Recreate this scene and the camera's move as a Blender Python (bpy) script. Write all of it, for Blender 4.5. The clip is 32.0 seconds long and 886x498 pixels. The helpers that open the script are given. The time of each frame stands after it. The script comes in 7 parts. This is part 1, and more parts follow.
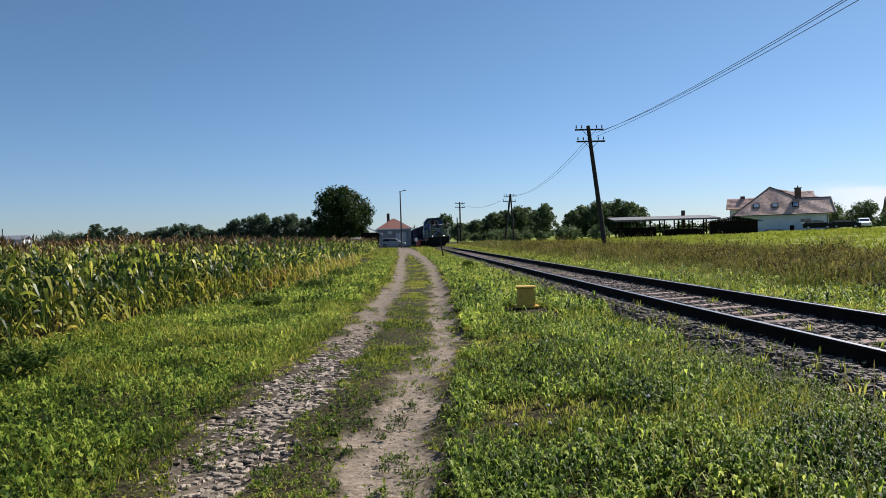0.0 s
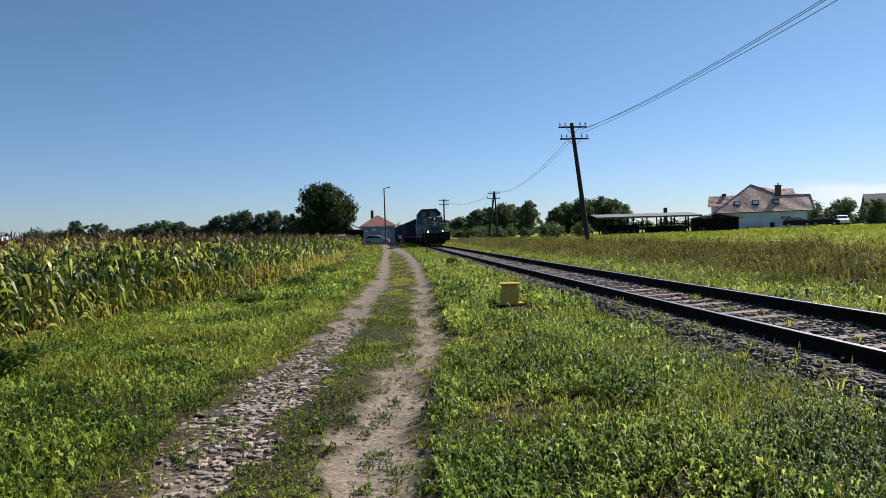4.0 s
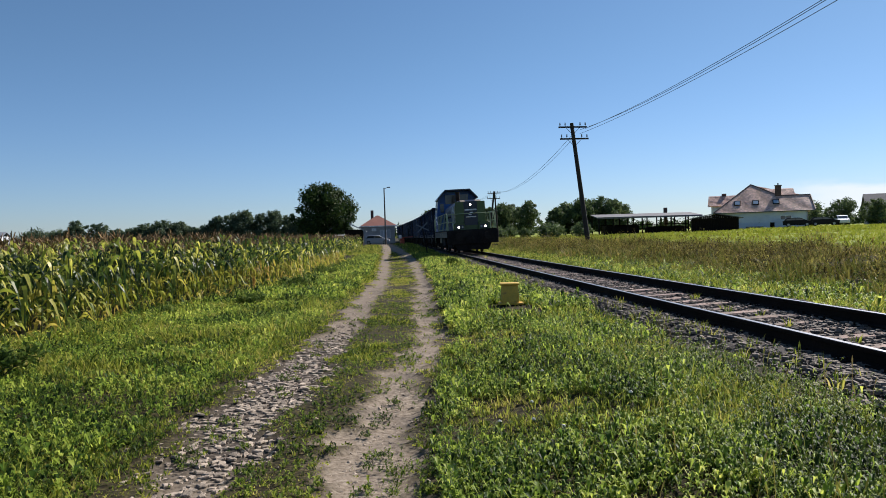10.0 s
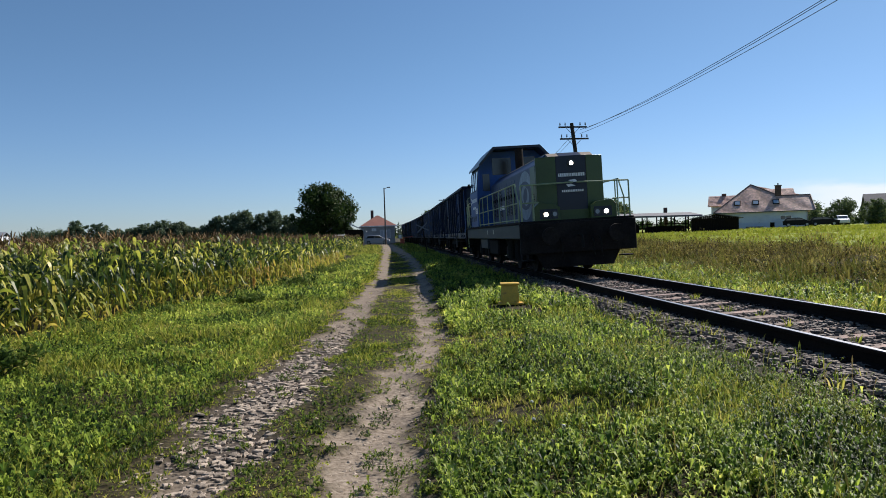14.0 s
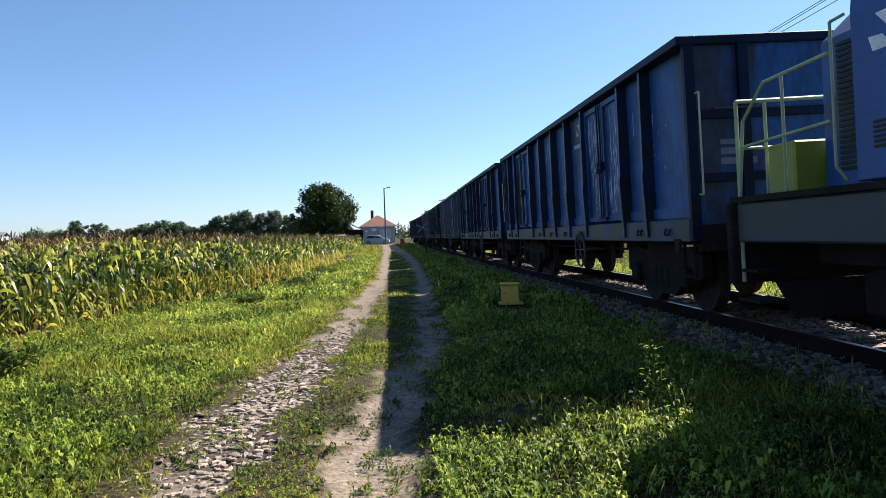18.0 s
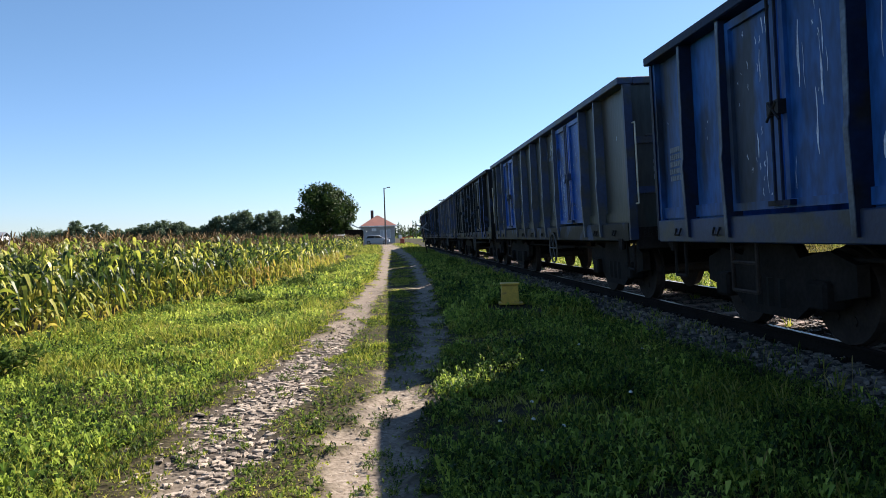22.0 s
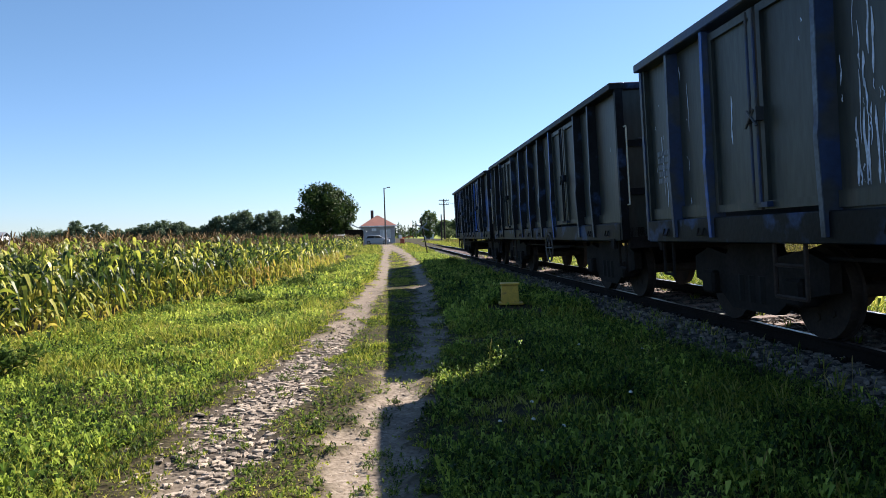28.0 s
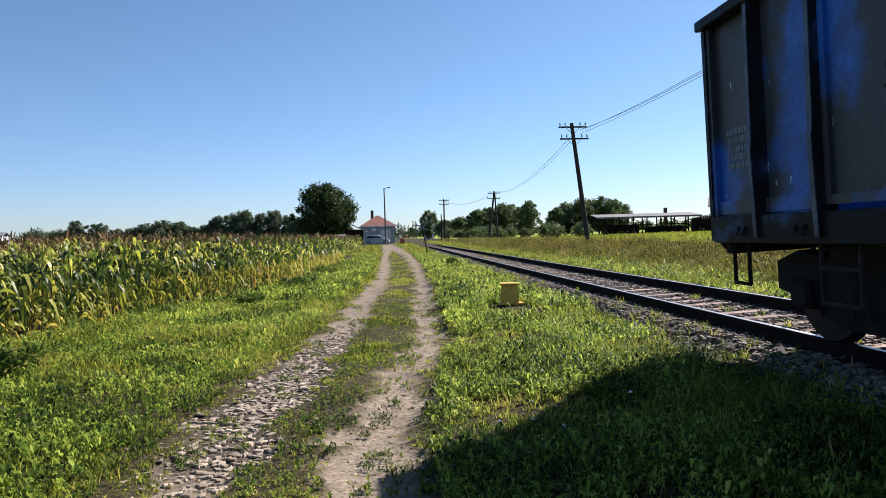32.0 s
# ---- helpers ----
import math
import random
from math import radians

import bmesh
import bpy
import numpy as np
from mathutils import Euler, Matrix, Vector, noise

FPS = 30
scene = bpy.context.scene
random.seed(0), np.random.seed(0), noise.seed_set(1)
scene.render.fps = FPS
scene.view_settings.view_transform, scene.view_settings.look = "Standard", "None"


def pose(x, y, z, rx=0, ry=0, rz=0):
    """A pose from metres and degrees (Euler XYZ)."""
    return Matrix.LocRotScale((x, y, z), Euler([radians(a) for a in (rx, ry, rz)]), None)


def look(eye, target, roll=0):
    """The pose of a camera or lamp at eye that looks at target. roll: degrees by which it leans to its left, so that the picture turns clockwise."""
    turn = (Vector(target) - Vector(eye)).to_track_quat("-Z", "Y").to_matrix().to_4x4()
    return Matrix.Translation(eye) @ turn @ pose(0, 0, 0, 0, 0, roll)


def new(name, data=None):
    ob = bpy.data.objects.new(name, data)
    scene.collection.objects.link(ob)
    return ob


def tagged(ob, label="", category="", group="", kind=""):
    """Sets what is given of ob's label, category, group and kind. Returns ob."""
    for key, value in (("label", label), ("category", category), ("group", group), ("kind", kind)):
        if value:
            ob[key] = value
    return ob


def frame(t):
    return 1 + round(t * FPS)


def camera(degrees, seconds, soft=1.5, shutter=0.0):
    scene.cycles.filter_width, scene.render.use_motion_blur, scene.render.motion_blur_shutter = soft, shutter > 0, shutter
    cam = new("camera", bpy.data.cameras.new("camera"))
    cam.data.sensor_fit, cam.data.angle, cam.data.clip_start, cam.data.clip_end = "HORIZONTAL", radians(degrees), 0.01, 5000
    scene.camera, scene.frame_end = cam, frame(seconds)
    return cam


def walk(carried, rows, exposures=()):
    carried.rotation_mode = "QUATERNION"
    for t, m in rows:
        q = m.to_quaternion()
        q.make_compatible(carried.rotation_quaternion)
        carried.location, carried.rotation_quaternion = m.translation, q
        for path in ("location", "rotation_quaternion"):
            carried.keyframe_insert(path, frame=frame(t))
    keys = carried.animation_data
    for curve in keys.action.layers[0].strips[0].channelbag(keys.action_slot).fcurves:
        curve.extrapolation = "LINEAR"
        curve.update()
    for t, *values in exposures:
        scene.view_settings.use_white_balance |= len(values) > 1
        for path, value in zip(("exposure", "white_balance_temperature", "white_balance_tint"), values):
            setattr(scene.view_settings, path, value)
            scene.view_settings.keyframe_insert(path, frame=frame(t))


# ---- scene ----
# ---- camera ----
EYE = Vector((0.0, 0.0, 1.103))


def aim(yaw, down, lean):
    a, b = radians(yaw), radians(down)
    return look(EYE, EYE + Vector((math.sin(a) * math.cos(b), math.cos(a) * math.cos(b), -math.sin(b))), -lean)


cam = camera(65.08, 32.0, soft=0.45)
walk(cam, [(0.0, aim(3.53, 0.80, 1.65)), (0.1, aim(4.04, 0.80, 1.65)), (0.2, aim(4.48, 0.80, 1.65)),
           (0.3, aim(4.75, 0.80, 1.65)), (0.4, aim(5.00, 0.79, 1.65)), (0.5, aim(5.05, 0.80, 1.65)),
           (0.6, aim(5.01, 0.81, 1.65)), (0.7, aim(4.95, 0.90, 1.65)), (0.8, aim(4.88, 1.06, 1.65)),
           (0.9, aim(4.84, 1.08, 1.65)), (1.2, aim(4.836, 1.084, 1.65)), (16.0, aim(4.836, 1.084, 1.65)),
           (32.0, aim(4.836, 1.084, 1.65))],
     exposures=[(0.0, 0.5, 6400, 15), (14.5, 0.5, 6400, 15), (16.5, 1.0, 6500, 16), (18.0, 1.22, 6550, 17), (30.0, 1.26, 6550, 17), (31.0, 1.14, 6550, 17), (32.0, 0.95, 6550, 17)])

# ---- light ----
SUN_DIR = Vector((3.43, 2.7, 3.7)).normalized()
SUN_EL = math.asin(SUN_DIR.z)
SUN_AZ = math.atan2(SUN_DIR.x, SUN_DIR.y)
world = bpy.data.worlds.new("world")
scene.world = world
world.use_nodes = True
_n = world.node_tree.nodes
_l = world.node_tree.links
_sky = _n.new("ShaderNodeTexSky")
_sky.sky_type = "NISHITA"
_sky.sun_disc = False
_sky.sun_elevation = SUN_EL
_sky.sun_rotation = SUN_AZ
_sky.air_density, _sky.dust_density, _sky.ozone_density = 1.0, 0.2, 5.5
_n["Background"].inputs["Strength"].default_value = 0.066
# a low bank of fair-weather cloud over the meadow
_tc = _n.new("ShaderNodeTexCoord")
_mp = _n.new("ShaderNodeMapping")
_mp.inputs["Scale"].default_value = (9, 9, 34)
_nz = _n.new("ShaderNodeTexNoise")
_nz.inputs["Scale"].default_value, _nz.inputs["Detail"].default_value = 1.0, 6.0
_l.new(_tc.outputs["Generated"], _mp.inputs["Vector"])
_l.new(_mp.outputs["Vector"], _nz.inputs["Vector"])


def _ramp(src, a, b, lo, hi):
    r = _n.new("ShaderNodeMapRange")
    r.interpolation_type = "SMOOTHSTEP"
    for k, v in (("From Min", a), ("From Max", b), ("To Min", lo), ("To Max", hi)):
        r.inputs[k].default_value = v
    _l.new(src, r.inputs["Value"])
    return r.outputs["Result"]


def _math(op, a, b):
    m = _n.new("ShaderNodeMath")
    m.operation = op
    _l.new(a, m.inputs[0])
    _l.new(b, m.inputs[1])
    return m.outputs[0]


_sep = _n.new("ShaderNodeSeparateXYZ")
_l.new(_tc.outputs["Generated"], _sep.inputs[0])
_dot = _n.new("ShaderNodeVectorMath")
_dot.operation = "DOT_PRODUCT"
_dot.inputs[1].default_value = (0.66, 0.75, 0.05)
_l.new(_tc.outputs["Generated"], _dot.inputs[0])
_cloud = _math("MULTIPLY", _math("MULTIPLY", _ramp(_sep.outputs["Z"], 0.0, 0.03, 0, 1), _ramp(_sep.outputs["Z"], 0.045, 0.062, 1, 0)),
               _math("MULTIPLY", _ramp(_nz.outputs["Fac"], 0.4, 0.6, 0.0, 0.75), _ramp(_dot.outputs["Value"], 0.978, 0.996, 0, 1)))
_mx = _n.new("ShaderNodeMix")
_mx.data_type = "RGBA"
_l.new(_cloud, _mx.inputs["Factor"])
_tint = _n.new("ShaderNodeMix")
_tint.data_type = "RGBA"
_tint.blend_type = "MULTIPLY"
_l.new(_ramp(_sep.outputs["Z"], 0.0, 0.3, 1, 0), _tint.inputs["Factor"])
_l.new(_sky.outputs["Color"], _tint.inputs["A"])
_tint.inputs["B"].default_value = (0.97, 0.96, 1.14, 1)
_hue = _n.new("ShaderNodeMix")
_hue.data_type = "RGBA"
_hue.blend_type = "MULTIPLY"
_hue.inputs["Factor"].default_value = 1.0
_hue.inputs["B"].default_value = (0.87, 1.0, 1.0, 1)
_l.new(_tint.outputs["Result"], _hue.inputs["A"])
_l.new(_hue.outputs["Result"], _mx.inputs["A"])
_mx.inputs["B"].default_value = (10.0, 10.6, 11.2, 1)
_l.new(_mx.outputs["Result"], _n["Background"].inputs["Color"])
sun = new("sun", bpy.data.lights.new("sun", "SUN"))
sun.data.energy = 5.0
sun.data.angle = radians(0.53)
sun.data.color = (1.0, 0.95, 0.86)
sun.matrix_world = look((0, 0, 40), Vector((0, 0, 40)) - SUN_DIR)
scene.view_settings.exposure = 0.0

# ---- materials ----
MATS = {}


def mat(name, base, rough=0.7, metal=0.0, var=0.25, scale=4.0, fine=40.0, bump=0.15, tint=None, tint_amount=0.0, tint_scale=1.0,
        spec=0.5, rand=0.0, trans=0.0, stretch=None):
    """Paint, wood, metal, plaster: a base colour broken up at two scales, with fine relief; tint lays stains of another colour."""
    if name in MATS:
        return MATS[name]
    m = bpy.data.materials.new(name)
    m.use_nodes = True
    nt = m.node_tree
    N, L = nt.nodes, nt.links
    b = N["Principled BSDF"]
    b.inputs["Roughness"].default_value = rough
    b.inputs["Metallic"].default_value = metal
    b.inputs["Specular IOR Level"].default_value = spec
    tc = N.new("ShaderNodeTexCoord")
    src = tc.outputs["Object"]
    if stretch:
        mp = N.new("ShaderNodeMapping")
        mp.inputs["Scale"].default_value = stretch
        L.new(src, mp.inputs["Vector"])
        src = mp.outputs["Vector"]

    def nz(s, detail=4.0):
        t = N.new("ShaderNodeTexNoise")
        t.inputs["Scale"].default_value = s
        t.inputs["Detail"].default_value = detail
        L.new(src, t.inputs["Vector"])
        return t.outputs["Fac"]

    def mul(col, fac, lo, hi):
        r = N.new("ShaderNodeMapRange")
        r.inputs["From Min"].default_value, r.inputs["From Max"].default_value = 0.3, 0.7
        r.inputs["To Min"].default_value, r.inputs["To Max"].default_value = lo, hi
        L.new(fac, r.inputs["Value"])
        x = N.new("ShaderNodeVectorMath")
        x.operation = "SCALE"
        L.new(col, x.inputs[0])
        L.new(r.outputs["Result"], x.inputs["Scale"])
        return x.outputs["Vector"]

    rgb = N.new("ShaderNodeRGB")
    rgb.outputs[0].default_value = (*base, 1)
    col = rgb.outputs[0]
    if tint:
        tf = nz(tint_scale, 6.0)
        r = N.new("ShaderNodeMapRange")
        c = 0.62 - 0.3 * tint_amount
        r.inputs["From Min"].default_value, r.inputs["From Max"].default_value = c, c + 0.1
        L.new(tf, r.inputs["Value"])
        mx = N.new("ShaderNodeMix")
        mx.data_type = "RGBA"
        L.new(r.outputs["Result"], mx.inputs["Factor"])
        L.new(col, mx.inputs["A"])
        mx.inputs["B"].default_value = (*tint, 1)
        col = mx.outputs["Result"]
    col = mul(col, nz(scale), 1 - var, 1 + var)
    col = mul(col, nz(fine, 2.0), 1 - var * 0.6, 1 + var * 0.6)
    if rand:
        oi = N.new("ShaderNodeObjectInfo")
        ge = N.new("ShaderNodeNewGeometry")
        ad = N.new("ShaderNodeMath")
        ad.operation = "ADD"
        L.new(oi.outputs["Random"], ad.inputs[0])
        L.new(ge.outputs["Random Per Island"], ad.inputs[1])
        md = N.new("ShaderNodeMath")
        md.operation = "FRACT"
        L.new(ad.outputs[0], md.inputs[0])
        r = N.new("ShaderNodeMapRange")
        r.inputs["To Min"].default_value, r.inputs["To Max"].default_value = 1 - rand, 1 + rand
        L.new(md.outputs[0], r.inputs["Value"])
        x = N.new("ShaderNodeVectorMath")
        x.operation = "SCALE"
        L.new(col, x.inputs[0])
        L.new(r.outputs["Result"], x.inputs["Scale"])
        col = x.outputs["Vector"]
    L.new(col, b.inputs["Base Color"])
    if bump:
        bp = N.new("ShaderNodeBump")
        bp.inputs["Strength"].default_value = bump
        bp.inputs["Distance"].default_value = 0.02
        L.new(nz(fine, 3.0), bp.inputs["Height"])
        L.new(bp.outputs["Normal"], b.inputs["Normal"])
    if trans:
        tr = N.new("ShaderNodeBsdfTranslucent")
        L.new(col, tr.inputs["Color"])
        ms = N.new("ShaderNodeMixShader")
        ms.inputs["Fac"].default_value = trans
        L.new(b.outputs["BSDF"], ms.inputs[1])
        L.new(tr.outputs["BSDF"], ms.inputs[2])
        L.new(ms.outputs["Shader"], N["Material Output"].inputs["Surface"])
    MATS[name] = m
    return m


def leaf_mat(name, cols, trans=0.35, rough=0.55, drift=0.9, gloss=0.12):
    """Leaves and blades: the colour runs over a few greens from leaf to leaf, with light coming through."""
    if name in MATS:
        return MATS[name]
    m = bpy.data.materials.new(name)
    m.use_nodes = True
    N, L = m.node_tree.nodes, m.node_tree.links
    b = N["Principled BSDF"]
    b.inputs["Roughness"].default_value = rough
    b.inputs["Specular IOR Level"].default_value = gloss
    ge = N.new("ShaderNodeNewGeometry")
    oi = N.new("ShaderNodeObjectInfo")
    tc = N.new("ShaderNodeTexCoord")
    nz = N.new("ShaderNodeTexNoise")
    nz.inputs["Scale"].default_value = drift
    nz.inputs["Detail"].default_value = 3.0
    L.new(ge.outputs["Position"], nz.inputs["Vector"])
    ad = N.new("ShaderNodeMath")
    ad.operation = "MULTIPLY_ADD"
    L.new(ge.outputs["Random Per Island"], ad.inputs[0])
    ad.inputs[1].default_value = 0.72
    sb = N.new("ShaderNodeMapRange")
    sb.inputs["From Min"].default_value, sb.inputs["From Max"].default_value = 0.3, 0.7
    sb.inputs["To Min"].default_value, sb.inputs["To Max"].default_value = -0.12, 0.4
    L.new(nz.outputs["Fac"], sb.inputs["Value"])
    L.new(sb.outputs["Result"], ad.inputs[2])
    cr = N.new("ShaderNodeValToRGB")
    e = cr.color_ramp.elements
    e[0].position, e[0].color = 0.0, (*cols[0], 1)
    e[1].position, e[1].color = 1.0, (*cols[-1], 1)
    for i, c in enumerate(cols[1:-1]):
        q = e.new((i + 1) / (len(cols) - 1))
        q.color = (*c, 1)
    L.new(ad.outputs[0], cr.inputs["Fac"])
    L.new(cr.outputs["Color"], b.inputs["Base Color"])
    tr = N.new("ShaderNodeBsdfTranslucent")
    L.new(cr.outputs["Color"], tr.inputs["Color"])
    ms = N.new("ShaderNodeMixShader")
    ms.inputs["Fac"].default_value = trans
    L.new(b.outputs["BSDF"], ms.inputs[1])
    L.new(tr.outputs["BSDF"], ms.inputs[2])
    L.new(ms.outputs["Shader"], N["Material Output"].inputs["Surface"])
    MATS[name] = m
    return m


def glow(name, col, strength):
    m = bpy.data.materials.new(name)
    m.use_nodes = True
    b = m.node_tree.nodes["Principled BSDF"]
    b.inputs["Base Color"].default_value = (*col, 1)
    b.inputs["Emission Color"].default_value = (*col, 1)
    b.inputs["Emission Strength"].default_value = strength
    return m


def pane_mat(name, col=(0.02, 0.025, 0.03), rough=0.05):
    if name in MATS:
        return MATS[name]
    m = bpy.data.materials.new(name)
    m.use_nodes = True
    b = m.node_tree.nodes["Principled BSDF"]
    b.inputs["Base Color"].default_value = (*col, 1)
    b.inputs["Roughness"].default_value = rough
    b.inputs["Specular IOR Level"].default_value = 0.8
    MATS[name] = m
    return m


# ---- mesh helpers ----
def part(name, bm, material, parent=None, label="", smooth=False):
    me = bpy.data.meshes.new(name)
    bm.normal_update()
    if smooth:
        for f in bm.faces:
            f.smooth = True
    bm.to_mesh(me)
    bm.free()
    me.materials.append(material)
    ob = new(name, me)
    ob.parent = parent
    if label:
        ob["label"] = label
    return ob


def raw(name, verts, faces, material, parent=None, smooth=False):
    me = bpy.data.meshes.new(name)
    me.from_pydata(verts, [], faces)
    me.materials.append(material)
    if smooth:
        me.polygons.foreach_set("use_smooth", [True] * len(me.polygons))
    ob = new(name, me)
    ob.parent = parent
    return ob


def arrays(name, co, tris, material, parent=None, flat=False):
    """A large triangle mesh from numpy arrays of corners and triangles."""
    me = bpy.data.meshes.new(name)
    me.vertices.add(len(co))
    me.vertices.foreach_set("co", np.asarray(co, np.float32).ravel())
    n = len(tris)
    me.loops.add(n * 3)
    me.loops.foreach_set("vertex_index", np.asarray(tris, np.int32).ravel())
    me.polygons.add(n)
    me.polygons.foreach_set("loop_start", np.arange(0, n * 3, 3, dtype=np.int32))
    me.polygons.foreach_set("loop_total", np.full(n, 3, np.int32))
    me.update(calc_edges=True)
    me.validate()
    if flat:
        me.shade_flat()
    me.materials.append(material)
    ob = new(name, me)
    ob.parent = parent
    return ob


def box(bm, x0, x1, y0, y1, z0, z1, bev=0.0):
    v = [bm.verts.new(p) for p in ((x0, y0, z0), (x1, y0, z0), (x1, y1, z0), (x0, y1, z0),
                                   (x0, y0, z1), (x1, y0, z1), (x1, y1, z1), (x0, y1, z1))]
    fs = [bm.faces.new([v[i] for i in q]) for q in ((3, 2, 1, 0), (4, 5, 6, 7), (0, 1, 5, 4), (1, 2, 6, 5), (2, 3, 7, 6), (3, 0, 4, 7))]
    if bev:
        es = {e for f in fs for e in f.edges}
        bmesh.ops.bevel(bm, geom=list(es), offset=bev, segments=1, affect="EDGES")
    return bm


def B(*a, bev=0.0):
    return box(bmesh.new(), *a, bev=bev)


def tube(bm, p, q, r, r2=None, n=8, caps=True):
    """A round bar from p to q."""
    p, q = Vector(p), Vector(q)
    r2 = r if r2 is None else r2
    d = (q - p).normalized()
    u = d.orthogonal().normalized()
    w = d.cross(u)
    a = [bm.verts.new(p + (u * math.cos(i * math.tau / n) + w * math.sin(i * math.tau / n)) * r) for i in range(n)]
    b = [bm.verts.new(q + (u * math.cos(i * math.tau / n) + w * math.sin(i * math.tau / n)) * r2) for i in range(n)]
    for i in range(n):
        bm.faces.new((a[i], a[(i + 1) % n], b[(i + 1) % n], b[i]))
    if caps:
        bm.faces.new(a[::-1])
        bm.faces.new(b)
    return bm


def T(p, q, r, r2=None, n=8):
    return tube(bmesh.new(), p, q, r, r2, n)


def pipe(pts, r, n=6):
    bm = bmesh.new()
    for p, q in zip(pts, pts[1:]):
        tube(bm, p, q, r, n=n)
    return bm


def prism(bm, poly, axis, a, b, bev=0.0):
    """A polygon in the plane across an axis, drawn out from a to b along it."""
    def pt(u, v, w):
        return {"x": (w, u, v), "y": (u, w, v), "z": (u, v, w)}[axis]
    lo = [bm.verts.new(pt(u, v, a)) for u, v in poly]
    hi = [bm.verts.new(pt(u, v, b)) for u, v in poly]
    fs = [bm.faces.new(lo[::-1]), bm.faces.new(hi)]
    n = len(poly)
    for i in range(n):
        fs.append(bm.faces.new((lo[i], lo[(i + 1) % n], hi[(i + 1) % n], hi[i])))
    bmesh.ops.recalc_face_normals(bm, faces=fs)
    if bev:
        bmesh.ops.bevel(bm, geom=list({e for f in fs for e in f.edges}), offset=bev, segments=1, affect="EDGES")
    return bm


def PR(poly, axis, a, b, bev=0.0):
    return prism(bmesh.new(), poly, axis, a, b, bev)


def thing(name, m, label, category, group="", kind=""):
    ob = new(name)
    ob.empty_display_size = 0.3
    ob.matrix_world = m
    return tagged(ob, label, category, group, kind)


# ---- the line of the track, the ground and the ruts ----
def spline(xs, ys):
    """A natural cubic spline through the knots, straight beyond its ends."""
    xs, ys = np.array(xs, float), np.array(ys, float)
    n = len(xs)
    h = np.diff(xs)
    A = np.eye(n)
    r = np.zeros(n)
    for i in range(1, n - 1):
        A[i, i - 1:i + 2] = h[i - 1], 2 * (h[i - 1] + h[i]), h[i]
        r[i] = 6 * ((ys[i + 1] - ys[i]) / h[i] - (ys[i] - ys[i - 1]) / h[i - 1])
    m2 = np.linalg.solve(A, r)

    def f(x):
        x = np.asarray(x, float)
        c = np.clip(x, xs[0], xs[-1])
        i = np.clip(np.searchsorted(xs, c) - 1, 0, n - 2)
        a, b = xs[i + 1] - c, c - xs[i]
        hh = h[i]
        y = (m2[i] * a ** 3 + m2[i + 1] * b ** 3) / (6 * hh) + (ys[i] / hh - m2[i] * hh / 6) * a + (ys[i + 1] / hh - m2[i + 1] * hh / 6) * b
        s0 = (ys[1] - ys[0]) / h[0] - h[0] * (2 * m2[0] + m2[1]) / 6
        s1 = (ys[-1] - ys[-2]) / h[-1] + h[-1] * (2 * m2[-1] + m2[-2]) / 6
        return y + np.where(x < xs[0], (x - xs[0]) * s0, 0) + np.where(x > xs[-1], (x - xs[-1]) * s1, 0)
    return f


track_x = spline([-130, -60, 0, 30, 60, 80, 100, 130, 160, 200, 260], [5.1, 5.1, 5.1, 5.3, 5.65, 5.75, 5.55, 4.9, 4.4, 4.1, 3.5])
CANT = -1.94
SLOPE = math.tan(radians(-CANT))
run = spline([0, 3, 6, 9, 14, 19, 23, 28, 31, 32], [98.8, 81.9, 64.5, 47.3, 17.5, -13.08, -39.5, -74.5, -97.0, -104.5])


def step(x, a, b):
    t = np.clip((np.asarray(x, float) - a) / (b - a), 0, 1)
    return t * t * (3 - 2 * t)


def wave(x, y, s, k=0):
    """Smooth bumps, about one wide per s metres, from -1 to 1."""
    x, y = x / s + 17.3 * k, y / s - 9.1 * k
    return (np.sin(x * 2.1 + 1.3 * np.sin(y * 1.7 + k)) + np.sin(y * 2.4 + 1.1 * np.sin(x * 1.9 + 2 * k)) + np.sin((x + y) * 1.4 + k)) / 3


def ground_z(x, y):
    x, y = np.asarray(x, float), np.asarray(y, float)
    v = x - track_x(y)
    z = -0.45 + 0.45 * step(y, 45, 125)
    z = z + 0.03 * wave(x, y, 1.7, 1) + 0.012 * wave(x, y, 0.5, 2)
    z = z + 0.17 * step(x, 0.75, 2.0) * (1 - step(v, 3.0, 3.6) * 0.5)
    bank = step(v, 3.6, 8.5)
    z = z + bank * ((0.62 + 0.10 * wave(x, y, 2.5, 3)) - (0.40 * step(y, 45, 125)))
    z = z + step(v, 9, 75) * (0.62 + 0.1 * wave(x, y, 30, 2)) * (1 - 0.2 * step(y, 45, 125))
    far = step(np.hypot(x, y), 350, 2500)
    return z + far * 9.0 * (0.5 + 0.5 * wave(x, y, 600, 5))


LEFT_RUT = (spline([2, 4.3, 7, 9, 11, 15, 24, 39, 65, 100], [-1.3, -1.36, -1.22, -1.06, -0.85, -0.62, -0.2, 0.0, 0.15, 0.3]),
            spline([2, 5, 9, 11, 15, 24, 65, 110], [0.34, 0.36, 0.42, 0.33, 0.3, 0.36, 0.45, 0.9]))
RIGHT_RUT = (spline([2, 4.1, 5.8, 6.8, 8.3, 10.5, 13.5, 18.8, 31, 47, 63, 100], [-0.12, -0.12, -0.04, 0.07, 0.26, 0.63, 0.78, 1.05, 1.5, 1.7, 1.6, 0.7]),
             spline([2, 5, 8, 13.5, 19, 31, 63, 110], [0.37, 0.34, 0.3, 0.25, 0.23, 0.3, 0.45, 0.9]))


